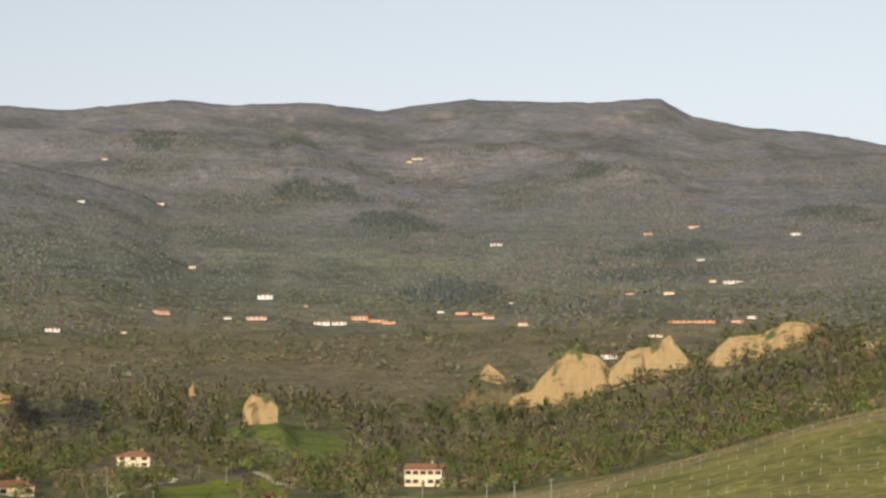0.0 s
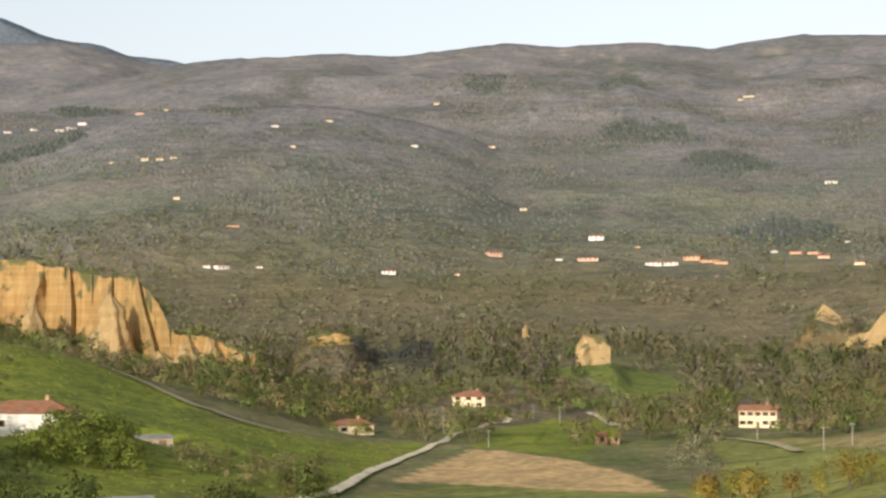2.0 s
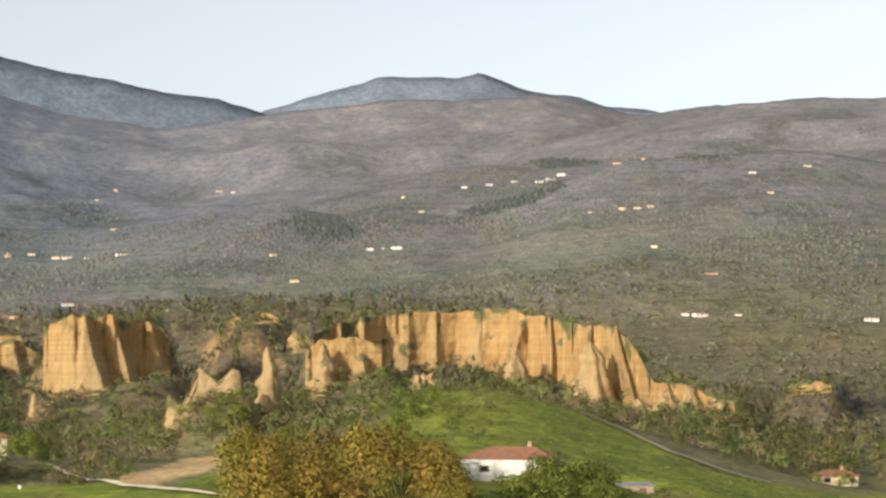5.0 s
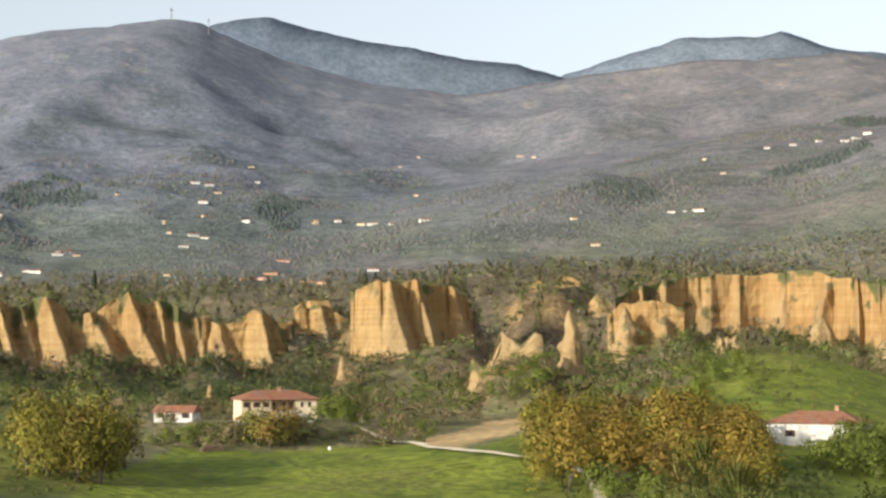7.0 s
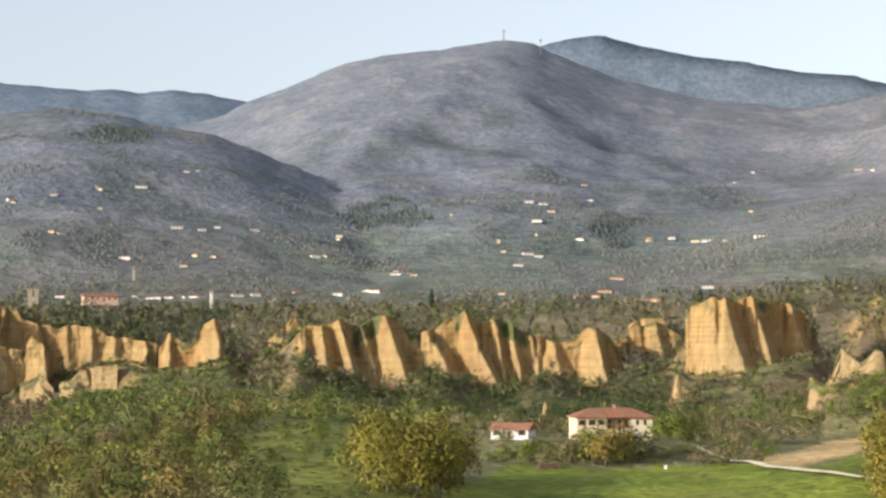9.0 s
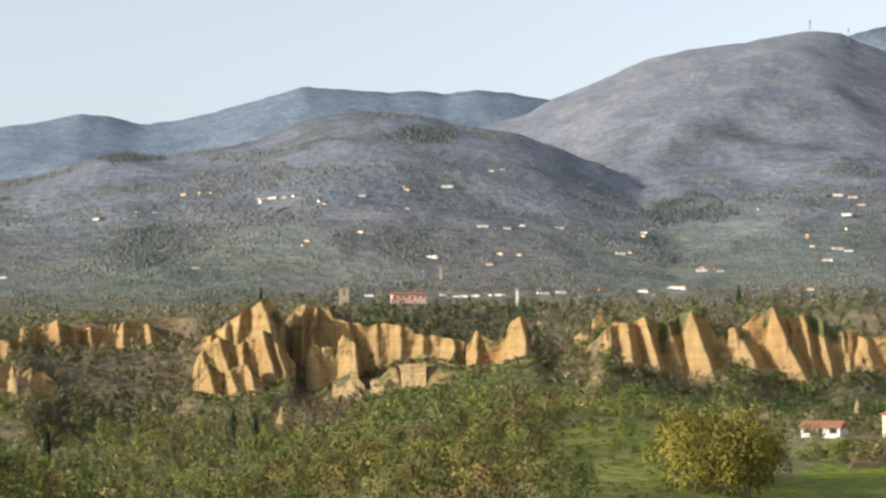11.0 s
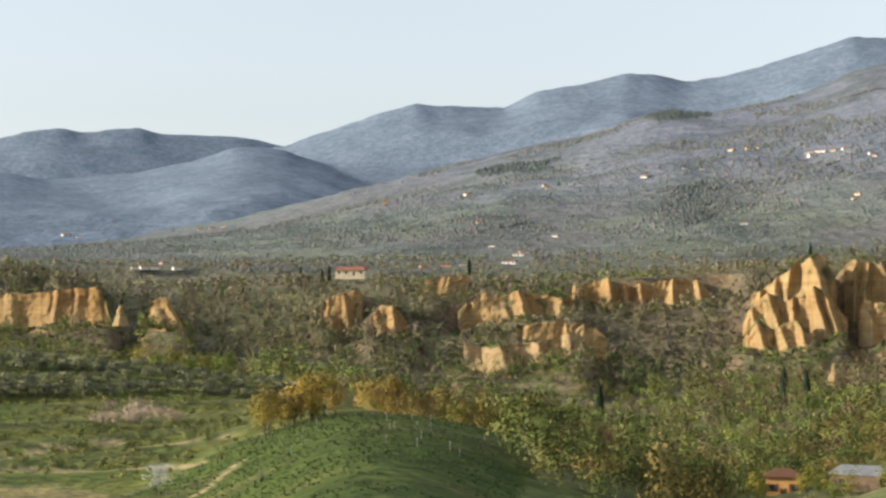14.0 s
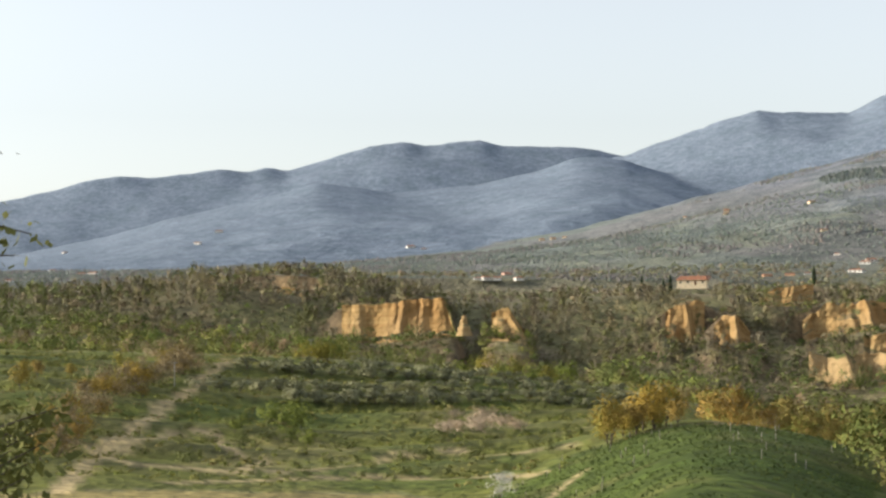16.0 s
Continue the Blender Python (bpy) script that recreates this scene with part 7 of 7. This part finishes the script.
plant(GOLDEN, crop(89.0, 92.5, 380, 440, 8, 5.0), (0.5, 0.7))
plant(SHRUB, crop(73.4, 88.0, 300, 425, 150, 4.5), (0.5, 1.0))
plant(GOLDEN, crop(72.5, 74.9, 288, 306, 9, 3.0), (0.5, 0.8))
plant(GREEN, [(86.0, 352), (85.8, 356), (84.3, 350), (83.8, 346), (83.6, 352), (41.75, 468), (41.9, 471)], (0.5, 0.75))
plant(GREEN, crop(46.0, 58.0, 310, 420, 30, 6.0), (0.6, 1.0))


# ---- vineyard posts ----
OLD_WOOD = plain("silvered wood", (0.36, 0.33, 0.26), vary=0.2, scale=2.0)


def vine_post():
    root = tagged(new("vineyard_post"), "grey wooden vineyard post in a trellis row", "post", "vineyard posts")
    part("stake", box(-0.05, 0.05, -0.05, 0.05, -0.5, 1.3, 0.015), OLD_WOOD, root)
    part("wire_clip", box(-0.07, 0.07, -0.07, 0.07, 1.0, 1.05), METAL, root)
    return root


STAKE = vine_post()
spots = [(az, r) for r in (300, 322, 345, 370, 396, 424, 452) for az in np.arange(-13.8, -2.0 - (452 - r) * 0.012, 0.55) + 0.37 * math.sin(r)]
spots += [(az, 602 + 2 * math.sin(az)) for az in np.arange(19.2, 23.4, 0.35)]
for i, (az, r) in enumerate(spots):
    m = stand(float(az), float(r), 0, 1.0, float(RNG.uniform(0.85, 1.1)))
    if i:
        copy_thing(STAKE, m)
    else:
        STAKE.matrix_basis = m
along, across = np.meshgrid(np.arange(-150, 150, 0.9), np.arange(-150, 150, 3.6))
turn_row = radians(71 + 48)  # rows run slantwise over the crest
hx, hy = xy(70.5, 230)
vx = (hx - np.sin(turn_row) * along + np.cos(turn_row) * across).ravel() + RNG.uniform(-0.2, 0.2, along.size)
vy = (hy + np.cos(turn_row) * along + np.sin(turn_row) * across).ravel() + RNG.uniform(-0.2, 0.2, along.size)
va, vr = polar(vx, vy)
ok = inside(FIELDS[10][0], vx, vy) & (va < 79) & (vr > 165) & (fbm(vx / 9, vy / 9, 15, 2) > 0.33)
vx, vy = vx[ok], vy[ok]
slant = list(zip(vx[::23], vy[::23]))
ra = np.array([(float(az), float(r)) for r in (300, 322, 345, 370, 396, 424, 452, 480, 505) for az in np.arange(-14, -2.0, 0.14)])
left = np.arange(len(vx) + len(ra)) >= len(vx)
vx, vy = np.concatenate([vx, xy(ra[:, 0], ra[:, 1])[0]]), np.concatenate([vy, xy(ra[:, 0], ra[:, 1])[1]])
vz = land(vx, vy)[0]
tint = np.where(left[:, None], np.array((0.30, 0.245, 0.11)), np.array((0.065, 0.09, 0.024))) * RNG.uniform(0.8, 1.2, (len(vx), 1))
scatter_stuff("vines", "low vines and grass in vineyard rows", "vines", np.column_stack([vx, vy, vz - 0.1, RNG.uniform(0.8, 1.3, len(vx)), RNG.uniform(0.6, 1.1, len(vx)), tint]), SPRIG, RNG, LEAF)
for px, py in slant:
    paz, pr = polar(px, py)
    if pr > 215:
        copy_thing(STAKE, stand(float(paz), float(pr), 0, 1.0, float(RNG.uniform(0.8, 1.1))))


# ---- the budding tree beside the viewpoint, whose outer twigs reach into view ----
def near_tree():
    rng = np.random.default_rng(5)
    root = tagged(new("oak_tree"), "young oak with opening leaves beside the viewpoint", "tree")
    base = np.array([*xy(103.0, 9.0), 0.0])
    base[2] = ground_at(103.0, 9.0)
    v, f = trunk_mesh(rng, 2.6, 0.11, 5)
    mesh_object("trunk", np.array(v) + base, f, BARK[0], root)
    def twig(az, r, el, length, n, drop):
        """A twig that ends at a heading and elevation, with small leaves along it."""
        tip = np.array([*xy(az, r), EYE + r * math.tan(radians(el))])
        start = tip + (np.array([*xy(az + 8, r), 0]) - np.array([*xy(az, r), 0])) * length + (0, 0, drop)
        bend = (start + tip) / 2 + rng.normal(0, 0.05, 3)
        pts = [(1 - u) ** 2 * start + 2 * u * (1 - u) * bend + u * u * tip for u in np.linspace(0, 1, 14)]
        bm = bmesh.new()
        rings = []
        for k, p in enumerate(pts):
            rad = 0.014 * (1 - 0.8 * k / 13)
            rings.append([bm.verts.new(p + rad * np.array((0.4 * math.cos(q), 0.9 * math.cos(q), math.sin(q)))) for q in np.linspace(0, 6.283, 6)[:-1]])
        for a, b in zip(rings, rings[1:]):
            for k in range(5):
                bm.faces.new((a[k], a[(k + 1) % 5], b[(k + 1) % 5], b[k]))
        limb = part("twig", bm, BARK[0], root)
        tris = []
        for _ in range(3 * n):
            p = pts[int(rng.integers(3, 14))] + rng.normal(0, 0.06, 3)
            d, e = rng.normal(0, 0.016, 3), rng.normal(0, 0.01, 3)
            tris += [p, p + d + e, p + 2 * d, p, p + 2 * d, p + d - e]
        t = np.array(tris)
        tagged(mesh_object("leaf_spray", t, np.arange(len(t)).reshape(-1, 3), LEAF, limb, attr=("tint", np.zeros((len(t), 3)) + (0.12, 0.13, 0.04))), kind="stuff")
    twig(92.05, 9.0, 2.85, 0.9, 34, 0.35)
    twig(92.5, 9.0, 2.2, 0.8, 26, 0.2)
    twig(92.85, 9.2, 5.2, 0.8, 12, 0.5)
    for k in range(16):
        twig(91.2 + 0.12 * k, 8.2 + 0.2 * (k % 4), -2.3 - 0.2 * k + 0.5 * math.sin(3 * k), 0.9, 46, -0.35 - 0.03 * k)


near_tree()
